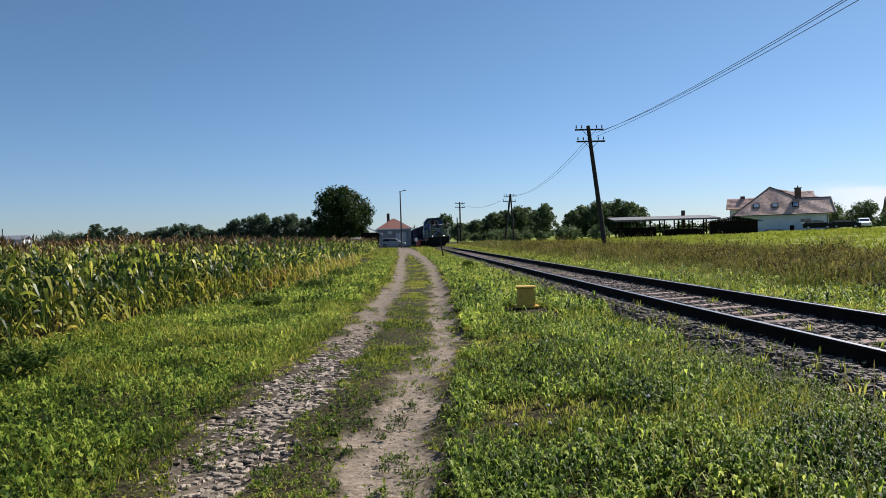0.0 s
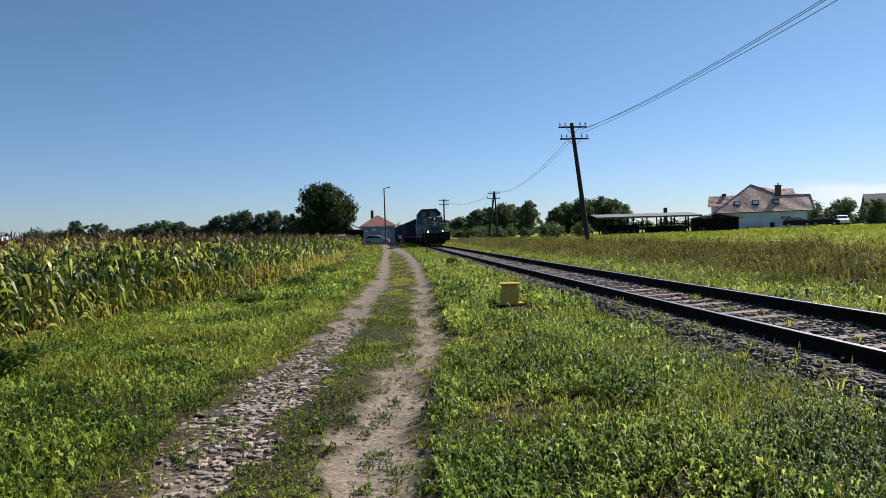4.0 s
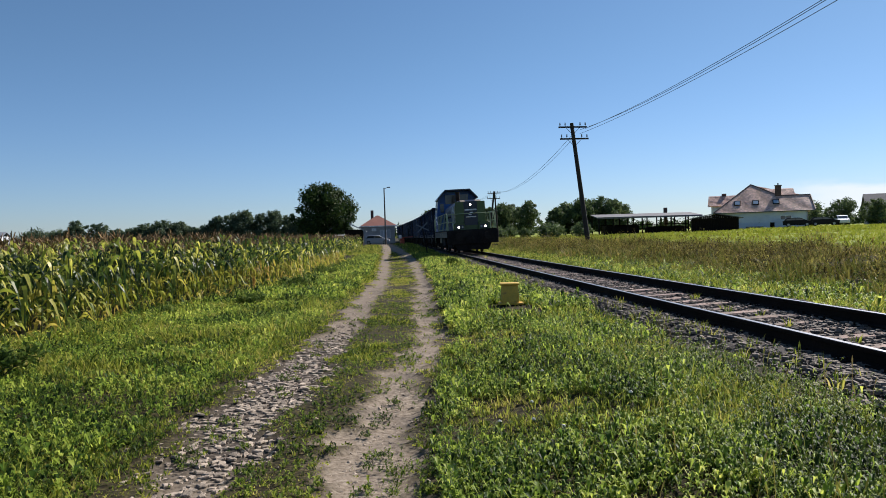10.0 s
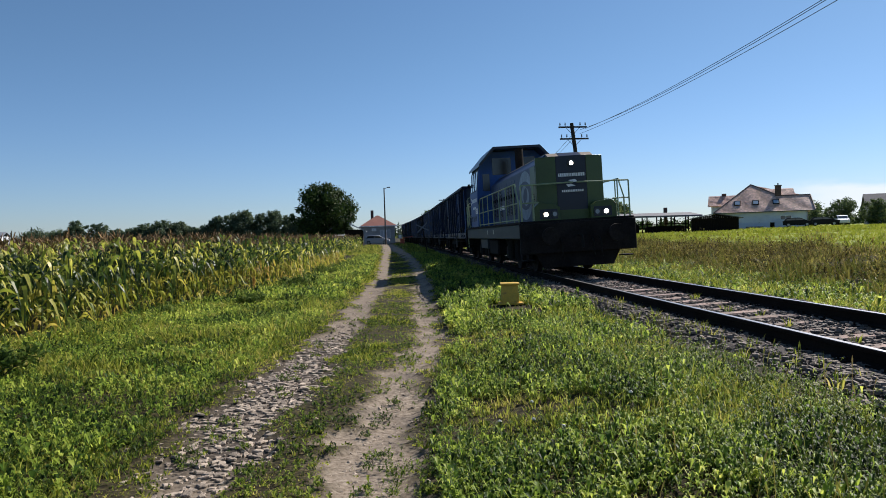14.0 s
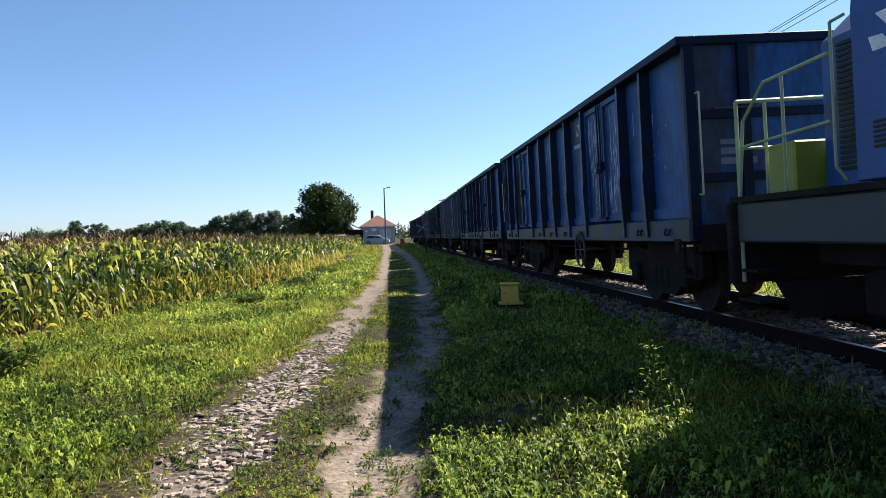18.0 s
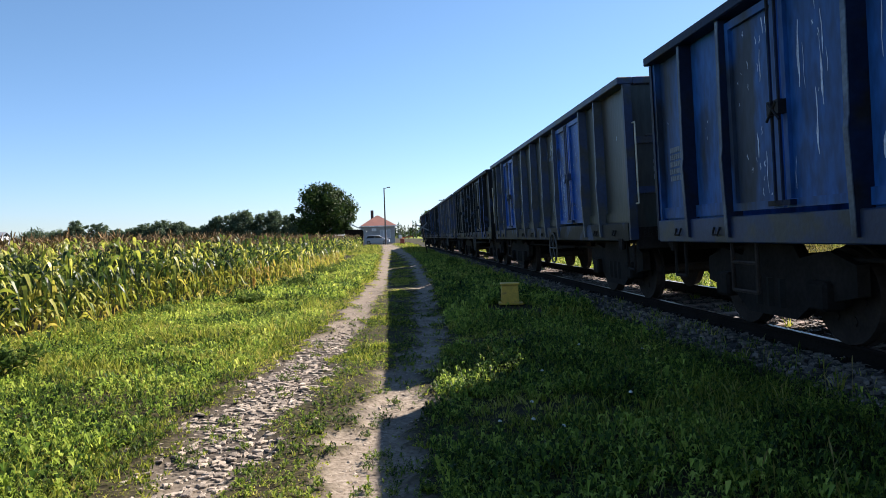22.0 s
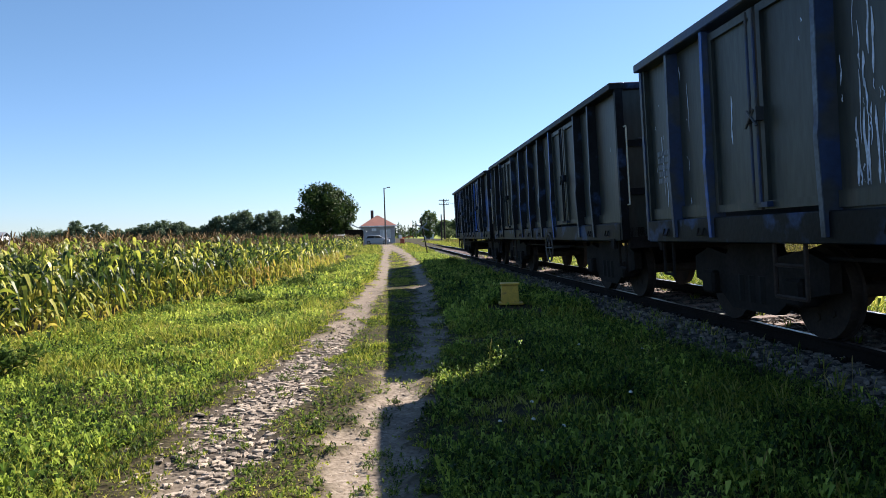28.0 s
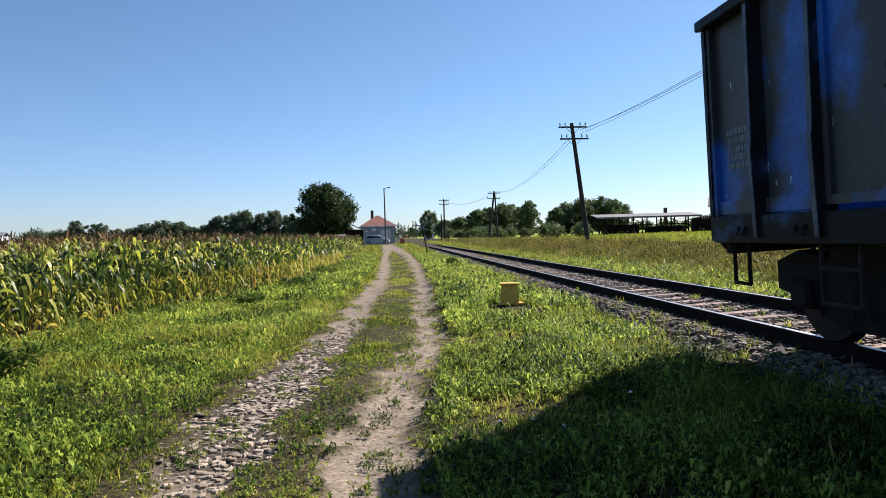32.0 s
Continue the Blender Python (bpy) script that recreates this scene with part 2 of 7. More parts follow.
def rut(x, y, which):
    """1 in a wheel rut of the farm track, 0 outside, with a ragged edge."""
    c, w = which
    d = np.abs(x - c(y)) + 0.17 * wave(x, y, 0.55, 4) + 0.13 * wave(x, y, 0.2, 6) + 0.07 * wave(x, y, 0.08, 3)
    return (1 - step(d, w(y) * 0.72, w(y) * 1.15)) * (1 - step(y, 105, 118)) * step(y, -40, -30)


CORN_EDGE = spline([-10, 11.6, 14, 16.7, 18.5, 20.7, 23, 31.7, 41, 62, 95], [-7.4, -5.95, -5.65, -5.3, -4.8, -4.1, -3.65, -3.1, -2.65, -2.0, -1.9])

# ---- ground ----
def ground_mat():
    m = bpy.data.materials.new("meadow_soil")
    m.use_nodes = True
    N, L = m.node_tree.nodes, m.node_tree.links
    b = N["Principled BSDF"]
    b.inputs["Roughness"].default_value = 0.95
    b.inputs["Specular IOR Level"].default_value = 0.15
    ge = N.new("ShaderNodeNewGeometry")

    def nz(s, d=4.0):
        t = N.new("ShaderNodeTexNoise")
        t.inputs["Scale"].default_value = s
        t.inputs["Detail"].default_value = d
        L.new(ge.outputs["Position"], t.inputs["Vector"])
        return t.outputs["Fac"]

    def ramp(fac, stops):
        r = N.new("ShaderNodeValToRGB")
        e = r.color_ramp.elements
        e[0].position, e[0].color = stops[0][0], (*stops[0][1], 1)
        e[1].position, e[1].color = stops[-1][0], (*stops[-1][1], 1)
        for p, c in stops[1:-1]:
            e.new(p).color = (*c, 1)
        L.new(fac, r.inputs["Fac"])
        return r.outputs["Color"]

    def mix(f, a, c):
        x = N.new("ShaderNodeMix")
        x.data_type = "RGBA"
        L.new(f, x.inputs["Factor"])
        L.new(a, x.inputs["A"])
        L.new(c, x.inputs["B"])
        return x.outputs["Result"]

    def att(n):
        a = N.new("ShaderNodeAttribute")
        a.attribute_name = n
        return a.outputs["Fac"]

    # soil under the blades darkened: shade between the grass is in its colour
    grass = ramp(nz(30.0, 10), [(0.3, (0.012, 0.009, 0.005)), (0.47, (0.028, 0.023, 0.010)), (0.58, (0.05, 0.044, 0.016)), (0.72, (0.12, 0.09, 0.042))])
    field = ramp(nz(0.25, 8), [(0.3, (0.14, 0.18, 0.02)), (0.5, (0.20, 0.25, 0.03)), (0.7, (0.26, 0.26, 0.05))])
    dirt = ramp(nz(26.0, 10), [(0.3, (0.10, 0.078, 0.055)), (0.45, (0.215, 0.172, 0.128)), (0.6, (0.27, 0.222, 0.168)), (0.72, (0.34, 0.29, 0.225))])
    damp = ramp(nz(30.0, 8), [(0.3, (0.07, 0.055, 0.042)), (0.5, (0.14, 0.115, 0.09)), (0.7, (0.2, 0.165, 0.13))])
    wet = N.new("ShaderNodeMapRange")
    for key, val in (("From Min", 0.52), ("From Max", 0.66), ("To Max", 0.8)):
        wet.inputs[key].default_value = val
    L.new(nz(1.7, 3), wet.inputs["Value"])
    dirt = mix(wet.outputs["Result"], dirt, damp)
    # dark ground under the rut stones paints the shadows in their gaps
    gravel = ramp(nz(22.0, 6), [(0.3, (0.03, 0.024, 0.018)), (0.5, (0.075, 0.06, 0.048)), (0.7, (0.14, 0.115, 0.09))])
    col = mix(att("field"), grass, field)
    col = mix(att("dirt"), col, dirt)
    col = mix(att("gravel"), col, gravel)
    L.new(col, b.inputs["Base Color"])
    bp = N.new("ShaderNodeBump")
    bp.inputs["Strength"].default_value = 0.6
    bp.inputs["Distance"].default_value = 0.03
    L.new(nz(18.0, 6), bp.inputs["Height"])
    L.new(bp.outputs["Normal"], b.inputs["Normal"])
    return m


def make_ground():
    def far(a, b, n):
        return np.geomspace(a, b, n)
    xs = np.concatenate([-far(62, 3000, 16)[::-1], np.arange(-60, -8, 2.0), np.arange(-8, 3, 0.12), np.arange(3, 16, 0.3),
                         np.arange(16, 80, 2.0), far(80, 3000, 16)])
    ys = np.concatenate([-far(6, 600, 14)[::-1], np.arange(-5, 2, 1.0), np.arange(2, 14, 0.12), np.arange(14, 40, 0.4),
                         np.arange(40, 130, 1.5), far(130, 3600, 24)])
    X, Y = np.meshgrid(xs, ys)
    dirt, grav = rut(X, Y, RIGHT_RUT), rut(X, Y, LEFT_RUT)
    Z = ground_z(X, Y) - 0.05 * np.maximum(dirt, grav) * (1 - step(Y, 30, 60))
    nx, ny = len(xs), len(ys)
    co = np.stack([X.ravel(), Y.ravel(), Z.ravel()], 1)
    i = (np.arange(ny - 1)[:, None] * nx + np.arange(nx - 1)[None, :]).ravel()
    tris = np.concatenate([np.stack([i, i + 1, i + nx + 1], 1), np.stack([i, i + nx + 1, i + nx], 1)])
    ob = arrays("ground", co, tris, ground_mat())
    v = X - track_x(Y)
    for n, a in (("dirt", dirt), ("gravel", grav * (1 - 0.85 * step(Y, 9, 12)) * (0.35 + 0.65 * step(Y, 4.4, 5.6))), ("field", np.maximum(step(v, 9, 14), 0.0))):
        at = ob.data.attributes.new(n, "FLOAT", "POINT")
        at.data.foreach_set("value", a.ravel().astype(np.float32))
    at = ob.data.attributes["dirt"]
    at.data.foreach_set("value", np.maximum(dirt, grav * np.maximum(step(Y, 8.5, 12), 1 - step(Y, 4.4, 5.6))).ravel().astype(np.float32))
    ob.data.polygons.foreach_set("use_smooth", [True] * len(ob.data.polygons))
    tagged(ob, "grassy ground with a rutted farm track and meadow", "ground", kind="structure")


make_ground()

# ---- railway ----
RUST = mat("rusty_rail", (0.014, 0.010, 0.008), 0.9, 0.0, 0.35, 3, 30, spec=0.1)
POLISH = mat("polished_rail_top", (0.42, 0.40, 0.38), 0.36, 1.0, 0.1, 2, 20, 0.02)
BALLAST = mat("ballast_stone", (0.14, 0.112, 0.088), 0.85, 0, 0.4, 12, 60, 0.5, rand=0.75)
SLEEPER = mat("weathered_sleeper", (0.27, 0.185, 0.15), 0.9, 0, 0.3, 3, 25, 0.4, rand=0.3, tint=(0.12, 0.09, 0.07), tint_amount=0.35, tint_scale=3)
IRON = mat("dark_iron", (0.014, 0.013, 0.012), 0.85, 0.0, 0.3, 4, 40, spec=0.2)


def on_track(y, v, z):
    """World place of a point v metres to the right of the track's centre and z above the rails."""
    s = float(track_x(y + 0.5) - track_x(y - 0.5))
    n = math.hypot(1, s)
    return Vector((float(track_x(y)) + v / n + z * -SLOPE, y - v * s / n, z + v * SLOPE))


def strip(ys, section):
    verts, faces = [], []
    k = len(section)
    for y in ys:
        verts += [tuple(on_track(y, v, z)) for v, z in section]
    for j in range(len(ys) - 1):
        for i in range(k - 1):
            a = j * k + i
            faces.append((a, a + 1, a + k + 1, a + k))
    return verts, faces


TRACK = thing("railway_track", Matrix.Identity(4), "single railway line with rusty rails on wooden sleepers in ballast", "railway track", kind="structure")
STATIONS = list(np.arange(-125, 0, 5.0)) + list(np.arange(0, 60, 1.5)) + list(np.arange(60, 262, 4.0))
for side in (-0.7535, 0.7535):
    c = side
    sec = [(c - 0.07, -0.165), (c - 0.07, -0.152), (c - 0.012, -0.13), (c - 0.012, -0.05), (c - 0.035, -0.038), (c - 0.036, -0.006),
           (c - 0.028, 0.0), (c + 0.028, 0.0), (c + 0.036, -0.006), (c + 0.035, -0.038), (c + 0.012, -0.05), (c + 0.012, -0.13),
           (c + 0.07, -0.152), (c + 0.07, -0.165)]
    rail = raw("rail", *strip(STATIONS, sec), RUST, TRACK)
    raw("running_surface", *strip(STATIONS, [(c - 0.029, 0.0005), (c - 0.026, 0.002), (c + 0.026, 0.002), (c + 0.029, 0.0005)]), POLISH, rail)
# near-black bed: the shade between ballast stones is put into its colour
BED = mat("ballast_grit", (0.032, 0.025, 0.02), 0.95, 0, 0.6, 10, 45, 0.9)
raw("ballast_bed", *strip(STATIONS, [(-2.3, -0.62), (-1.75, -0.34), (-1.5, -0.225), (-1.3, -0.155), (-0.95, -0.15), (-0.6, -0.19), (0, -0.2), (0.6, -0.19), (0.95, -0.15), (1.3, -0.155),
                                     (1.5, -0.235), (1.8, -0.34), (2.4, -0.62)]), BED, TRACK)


def sleepers():
    bm = B(-1.25, 1.25, -0.12, 0.12, -0.32, -0.168, bev=0.02)
    me = bpy.data.meshes.new("sleeper")
    bm.to_mesh(me)
    bm.free()
    me.materials.append(SLEEPER)
    bm = B(-0.17, 0.17, -0.075, 0.075, 0.0, 0.016)
    for dx in (-0.12, -0.09, 0.09, 0.12):
        tube(bm, (dx, 0.04 if dx * dx > 0.01 else -0.04, 0.01), (dx, 0.04 if dx * dx > 0.01 else -0.04, 0.05), 0.013, n=6)
    plate = bpy.data.meshes.new("rail_plate")
    bm.to_mesh(plate)
    bm.free()
    plate.materials.append(RUST)
    for i in range(-10, 200):
        y = i * 0.62
        ob = new("sleeper", me)
        ob.parent = TRACK
        p = on_track(y, 0, 0)
        ob.matrix_world = Matrix.Translation(p) @ pose(0, 0, 0, 0, CANT, random.uniform(-1.5, 1.5)) @ pose(random.uniform(-.03, .03), 0, random.uniform(-.015, .01))
        if 2 < y < 30:
            for sx in (-0.7535, 0.7535):
                pl = new("rail_plate", plate)
                pl.parent = ob
                pl.matrix_local = Matrix.Translation((sx, 0, -0.168))


def pebbles(name, P, S, material, parent=None, seed=1, flat=0.6):
    """Angular stones: squashed, twisted octahedra at the places P, of the sizes S, in one mesh."""
    g = np.random.default_rng(seed)
    n = len(P)
    base = np.array([(1, 0, 0), (-1, 0, 0), (0, 1, 0), (0, -1, 0), (0, 0, 1), (0, 0, -1)], float)
    tri = np.array([(0, 2, 4), (2, 1, 4), (1, 3, 4), (3, 0, 4), (2, 0, 5), (1, 2, 5), (3, 1, 5), (0, 3, 5)])
    k = base[None] * (0.65 + 0.7 * g.random((n, 6, 1)))
    k = k + g.normal(0, 0.22, (n, 6, 3))
    k[:, :, 2] *= flat
    k = k * np.stack([0.7 + 0.6 * g.random(n), 0.7 + 0.6 * g.random(n), np.ones(n)], 1)[:, None]
    a = g.random(n) * math.tau
    c, s = np.cos(a), np.sin(a)
    x = k[:, :, 0] * c[:, None] - k[:, :, 1] * s[:, None]
    y = k[:, :, 0] * s[:, None] + k[:, :, 1] * c[:, None]
    k = np.stack([x, y, k[:, :, 2]], 2) * np.asarray(S)[:, None, None] + np.asarray(P)[:, None]
    t = tri[None] + (np.arange(n) * 6)[:, None, None]
    ob = arrays(name, k.reshape(-1, 3), t.reshape(-1, 3), material, parent, True)
    return tagged(ob, kind="stuff")


sleepers()


def slabs(name, P, S, material, seed, tall=0.35, parent=None):
    """Flat angular stones with six uneven corners, each tipped a little, in one mesh."""
    g = np.random.default_rng(seed)
    n = len(P)
    a = (np.arange(6)[None] + 0.75 * (g.random((n, 6)) - 0.5)) * math.tau / 6 + g.random((n, 1)) * 6.28
    r = S[:, None] * (0.5 + 0.8 * g.random((n, 6)))
    sx = (0.62 + 0.75 * g.random(n))[:, None]
    x, y = r * np.cos(a) * sx, r * np.sin(a) / sx
    tip = g.normal(0, 0.11, (n, 2))
    rings = []
    for f, h in ((1.0, -0.5), (1.0, 0.55), (0.78, 1.0)):
        z = S[:, None] * tall * h + (x * tip[:, :1] + y * tip[:, 1:]) * f
        rings.append(np.stack([x * f, y * f, z], 2))
    co = np.concatenate(rings, 1) + P[:, None]
    tri = [t for i in range(6) for j in (0, 6) for t in ((j + i, j + (i + 1) % 6, j + 6 + (i + 1) % 6), (j + i, j + 6 + (i + 1) % 6, j + 6 + i))]
    tri += [(12, 12 + i, 13 + i) for i in range(1, 5)]
    t = np.array(tri)[None] + (np.arange(n) * 18)[:, None, None]
    return tagged(arrays(name, co.reshape(-1, 3), t.reshape(-1, 3), material, parent, True), kind="stuff")


def ballast_stones():
    g = np.random.default_rng(5)

    def lay(y0, y1, n, s):
        y = y0 + (y1 - y0) * g.random(n) ** 1.3
        v = g.normal(0, 1, n).clip(-2, 2) * 0.12 + g.uniform(-1.95, 1.6, n)
        z = np.interp(v, [-2.3, -1.75, -1.5, -1.3, -0.6, 0, 0.6, 1.4, 1.6, 1.8], [-0.3, -0.27, -0.22, -0.155, -0.19, -0.2, -0.19, -0.155, -0.22, -0.3])
        return np.stack([track_x(y) + v - z * SLOPE, y, z + v * SLOPE + 0.012], 1), s * (0.6 + 0.9 * g.random(n))

    slabs("ballast_stones", *lay(3.0, 17, 8500, 0.031), BALLAST, 6, 0.6, TRACK)
    for y0, y1, n, s in ((-9, 3.0, 3000, 0.035), (3.0, 17, 5000, 0.022), (17, 45, 9000, 0.042)):
        pebbles("ballast_stones", *lay(y0, y1, n, s), BALLAST, TRACK, 7 + n, 0.6)


ballast_stones()

# ---- train ----
BLUE = mat("worn_blue_paint", (0.008, 0.066, 0.215), 0.5, 0.0, 0.5, 1.2, 14, 0.12, tint=(0.016, 0.026, 0.045), tint_amount=0.25, tint_scale=1.3, stretch=(1, 1, 0.35), spec=0.32)
BRIGHT_BLUE = mat("fresh_blue_paint", (0.007, 0.078, 0.31), 0.45, 0.0, 0.3, 1.5, 18, 0.12, tint=(0.03, 0.05, 0.1), tint_amount=0.2, tint_scale=2.5)
DULL_BLUE = mat("dull_blue_paint", (0.009, 0.028, 0.085), 0.5, 0.0, 0.3, 1.5, 18, 0.12, tint=(0.03, 0.035, 0.04), tint_amount=0.5, tint_scale=2.0)
GREY = mat("grey_green_paint", (0.020, 0.027, 0.025), 0.45, 0.0, 0.5, 1.4, 16, 0.16, tint=(0.042, 0.038, 0.031), tint_amount=0.3, tint_scale=1.6, stretch=(1, 1, 0.25))
# grey rib paint taken near black, with the ribs' side shade in the colour
RIB_DARK = mat("shaded_grey_rib_paint", (0.007, 0.009, 0.012), 0.5, 0.0, 0.5, 1.5, 18, 0.12, tint=(0.02, 0.04, 0.09), tint_amount=0.25, tint_scale=3.0, spec=0.12)
PATCHY = mat("grey_paint_with_blue_spray", (0.03, 0.034, 0.036), 0.5, 0.0, 0.3, 1.0, 16, 0.12, tint=(0.014, 0.11, 0.42), tint_amount=0.45, tint_scale=0.75)
FRAME = mat("grimy_frame_paint", (0.017, 0.014, 0.013), 0.85, 0.0, 0.4, 2.0, 20, 0.2, spec=0.15)
STEEL = mat("worn_wheel_steel", (0.032, 0.023, 0.019), 0.8, 0.0, 0.3, 5, 30, spec=0.2)
WHITE = mat("faded_white_paint", (0.72, 0.74, 0.76), 0.6, 0, 0.15, 6, 40, 0.05)
FADED = mat("faded_pale_lettering", (0.42, 0.43, 0.36), 0.6, 0, 0.2, 6, 40, 0.05)
FAINT = mat("faint_grey_lettering", (0.13, 0.16, 0.2), 0.6, 0, 0.2, 6, 40, 0.05)
# paler rib edges: the sky light on the outer faces is in this colour
SKYLIT_EDGE = mat("skylit_edge_paint", (0.05, 0.075, 0.11), 0.45, 0, 0.5, 3, 25, 0.1, tint=(0.015, 0.03, 0.07), tint_amount=0.5, tint_scale=2.2)
HUB = mat("worn_grey_wheel_paint", (0.055, 0.055, 0.055), 0.6)
PEEL = mat("bare_pale_scratches", (0.46, 0.55, 0.68), 0.55, 0, 0.3, 6, 40, 0.05)


def wheelset(parent, y, r):
    bm = bmesh.new()
    for s in (-1, 1):
        tube(bm, (s * 0.685, 0, 0), (s * 0.715, 0, 0), r + 0.028, n=28)
        tube(bm, (s * 0.71, 0, 0), (s * 0.815, 0, 0), r, n=28)
        tube(bm, (s * 0.81, 0, 0), (s * 0.9, 0, 0), 0.11, n=10)
        for k in range(6):
            a = k * math.tau / 6
            tube(bm, (s * 0.82, math.cos(a) * r * 0.55, math.sin(a) * r * 0.55), (s * 0.83, math.cos(a) * r * 0.55, math.sin(a) * r * 0.55), 0.05, n=6)
    tube(bm, (-0.69, 0, 0), (0.69, 0, 0), 0.08, n=10)
    ob = part("wheelset", bm, STEEL, parent)
    ob.location = (0, y, r)
    SPIN.append((ob, y, r))
    return ob


SPIN = []


def buffer(parent, x, y, z, d):
    bm = bmesh.new()
    tube(bm, (x, y - d * 0.62, z), (x, y - d * 0.2, z), 0.11, n=12)
    tube(bm, (x, y - d * 0.22, z), (x, y - d * 0.04, z), 0.075, n=12)
    tube(bm, (x, y - d * 0.05, z), (x, y, z), 0.23, 0.225, n=16)
    part("buffer", bm, FRAME, parent)


def bogie(parent, y):
    bg = part("bogie", B(-0.75, 0.75, -0.2, 0.2, 0.5, 0.82, bev=0.03), FRAME, parent)
    bg.location = (0, y, 0)
    for s in (-1, 1):
        prof = [(-1.38, 0.5), (-1.38, 0.78), (-1.0, 0.9), (-0.55, 0.82), (-0.45, 0.95), (0.45, 0.95), (0.55, 0.82), (1.0, 0.9), (1.38, 0.78), (1.38, 0.5),
                (0.7, 0.36), (0.45, 0.2), (-0.45, 0.2), (-0.7, 0.36)]
        part("side_frame", PR(prof, "x", s * 0.92, s * 1.04), FRAME, bg)
        for dy in (-0.9, 0.9):
            part("axle_box", B(min(s * 0.9, s * 1.13), max(s * 0.9, s * 1.13), dy - 0.15, dy + 0.15, 0.34, 0.62, bev=0.03), FRAME, bg)
        for dy in (-0.22, 0, 0.22):
            part("spring", T((s * 0.98, dy, 0.3), (s * 0.98, dy, 0.6), 0.09, n=10), IRON, bg)
    for dy in (-0.9, 0.9):
        wheelset(bg, dy, 0.46)
    return bg


def bars(parent, x, y0, y1, z0, z1, rows, material, name="lettering", seed=0, nrm=-1):
    """Unreadable or withheld lettering as rows of plain bars on a side at x."""
    g = random.Random(seed)
    bm = bmesh.new()
    h = (z1 - z0) / rows
    for r in range(rows):
        y = y0
        while y < y1 - 0.03:
            w = min(g.uniform(0.5, 1.1) * h * 0.6, y1 - y)
            a, b = sorted((x, x + nrm * 0.004))
            box(bm, a, b, y, y + w, z0 + r * h + h * 0.18, z0 + (r + 1) * h - h * 0.1)
            y += w + h * 0.16
    return tagged(part(name, bm, material, parent), kind="stuff")


def scratches(parent, x, y0, y1, z0, z1, n, seed, material=None, long=0.15):
    """Peeled flakes and runs of paint on a side at x; long is the share of long runs."""
    g = random.Random(seed)
    bm = bmesh.new()
    heart = [(g.uniform(y0, y1), g.uniform(z0, z1)) for _ in range(max(2, n // 14))]
    for _ in range(n):
        if g.random() < 0.7:
            cy, cz = g.choice(heart)
            y, z = min(max(g.gauss(cy, (y1 - y0) * 0.09), y0), y1), min(max(g.gauss(cz, 0.4), z0), z1)
        else:
            y, z = g.uniform(y0, y1), g.uniform(z0, z1)
        h = g.uniform(0.02, 0.09) if g.random() > long else g.uniform(0.15, 0.6)
        w = g.uniform(0.004, 0.02) if h > 0.1 else g.uniform(0.004, 0.013)
        k = 6
        lean, ph = g.uniform(-0.02, 0.02), g.uniform(0, 6)
        mid = [(y + lean * i / k + 0.006 * math.sin(i / k * 7 + ph), z + h * i / k) for i in range(k + 1)]
        right = [(a + w * g.uniform(0.15, 1) * (0.35 if i in (0, k) else 1), b) for i, (a, b) in enumerate(mid)]
        left = [(a - w * g.uniform(0.15, 1) * (0.35 if i in (0, k) else 1), b) for i, (a, b) in enumerate(mid)]
        vs = [bm.verts.new((x - 0.003, a, min(b, z1))) for a, b in right + left[::-1]]
        bm.faces.new(vs)
    return tagged(part("peeled_paint", bm, material or PEEL, parent), kind="stuff")


# the bays of each wagon on which the paint peels most: wagon, bay, how many flakes, share of long runs
PEELING = {(40, 4): (170, 0.2), (40, 1): (150, 0.75), (40, 5): (25, 0.2), (40, 6): (40, 0.5), (41, 1): (120, 0.35), (41, 5): (60, 0.4), (41, 3): (50, 0.3), (41, 6): (50, 0.4),
           (42, 1): (110, 0.25), (42, 6): (130, 0.4), (42, 7): (110, 0.6), (42, 5): (120, 0.4), (42, 2): (50, 0.6), (44, 7): (40, 0.4), (44, 5): (50, 0.6), (46, 4): (50, 0.3),
           (46, 2): (30, 0.2), (46, 0): (60, 0.5)}


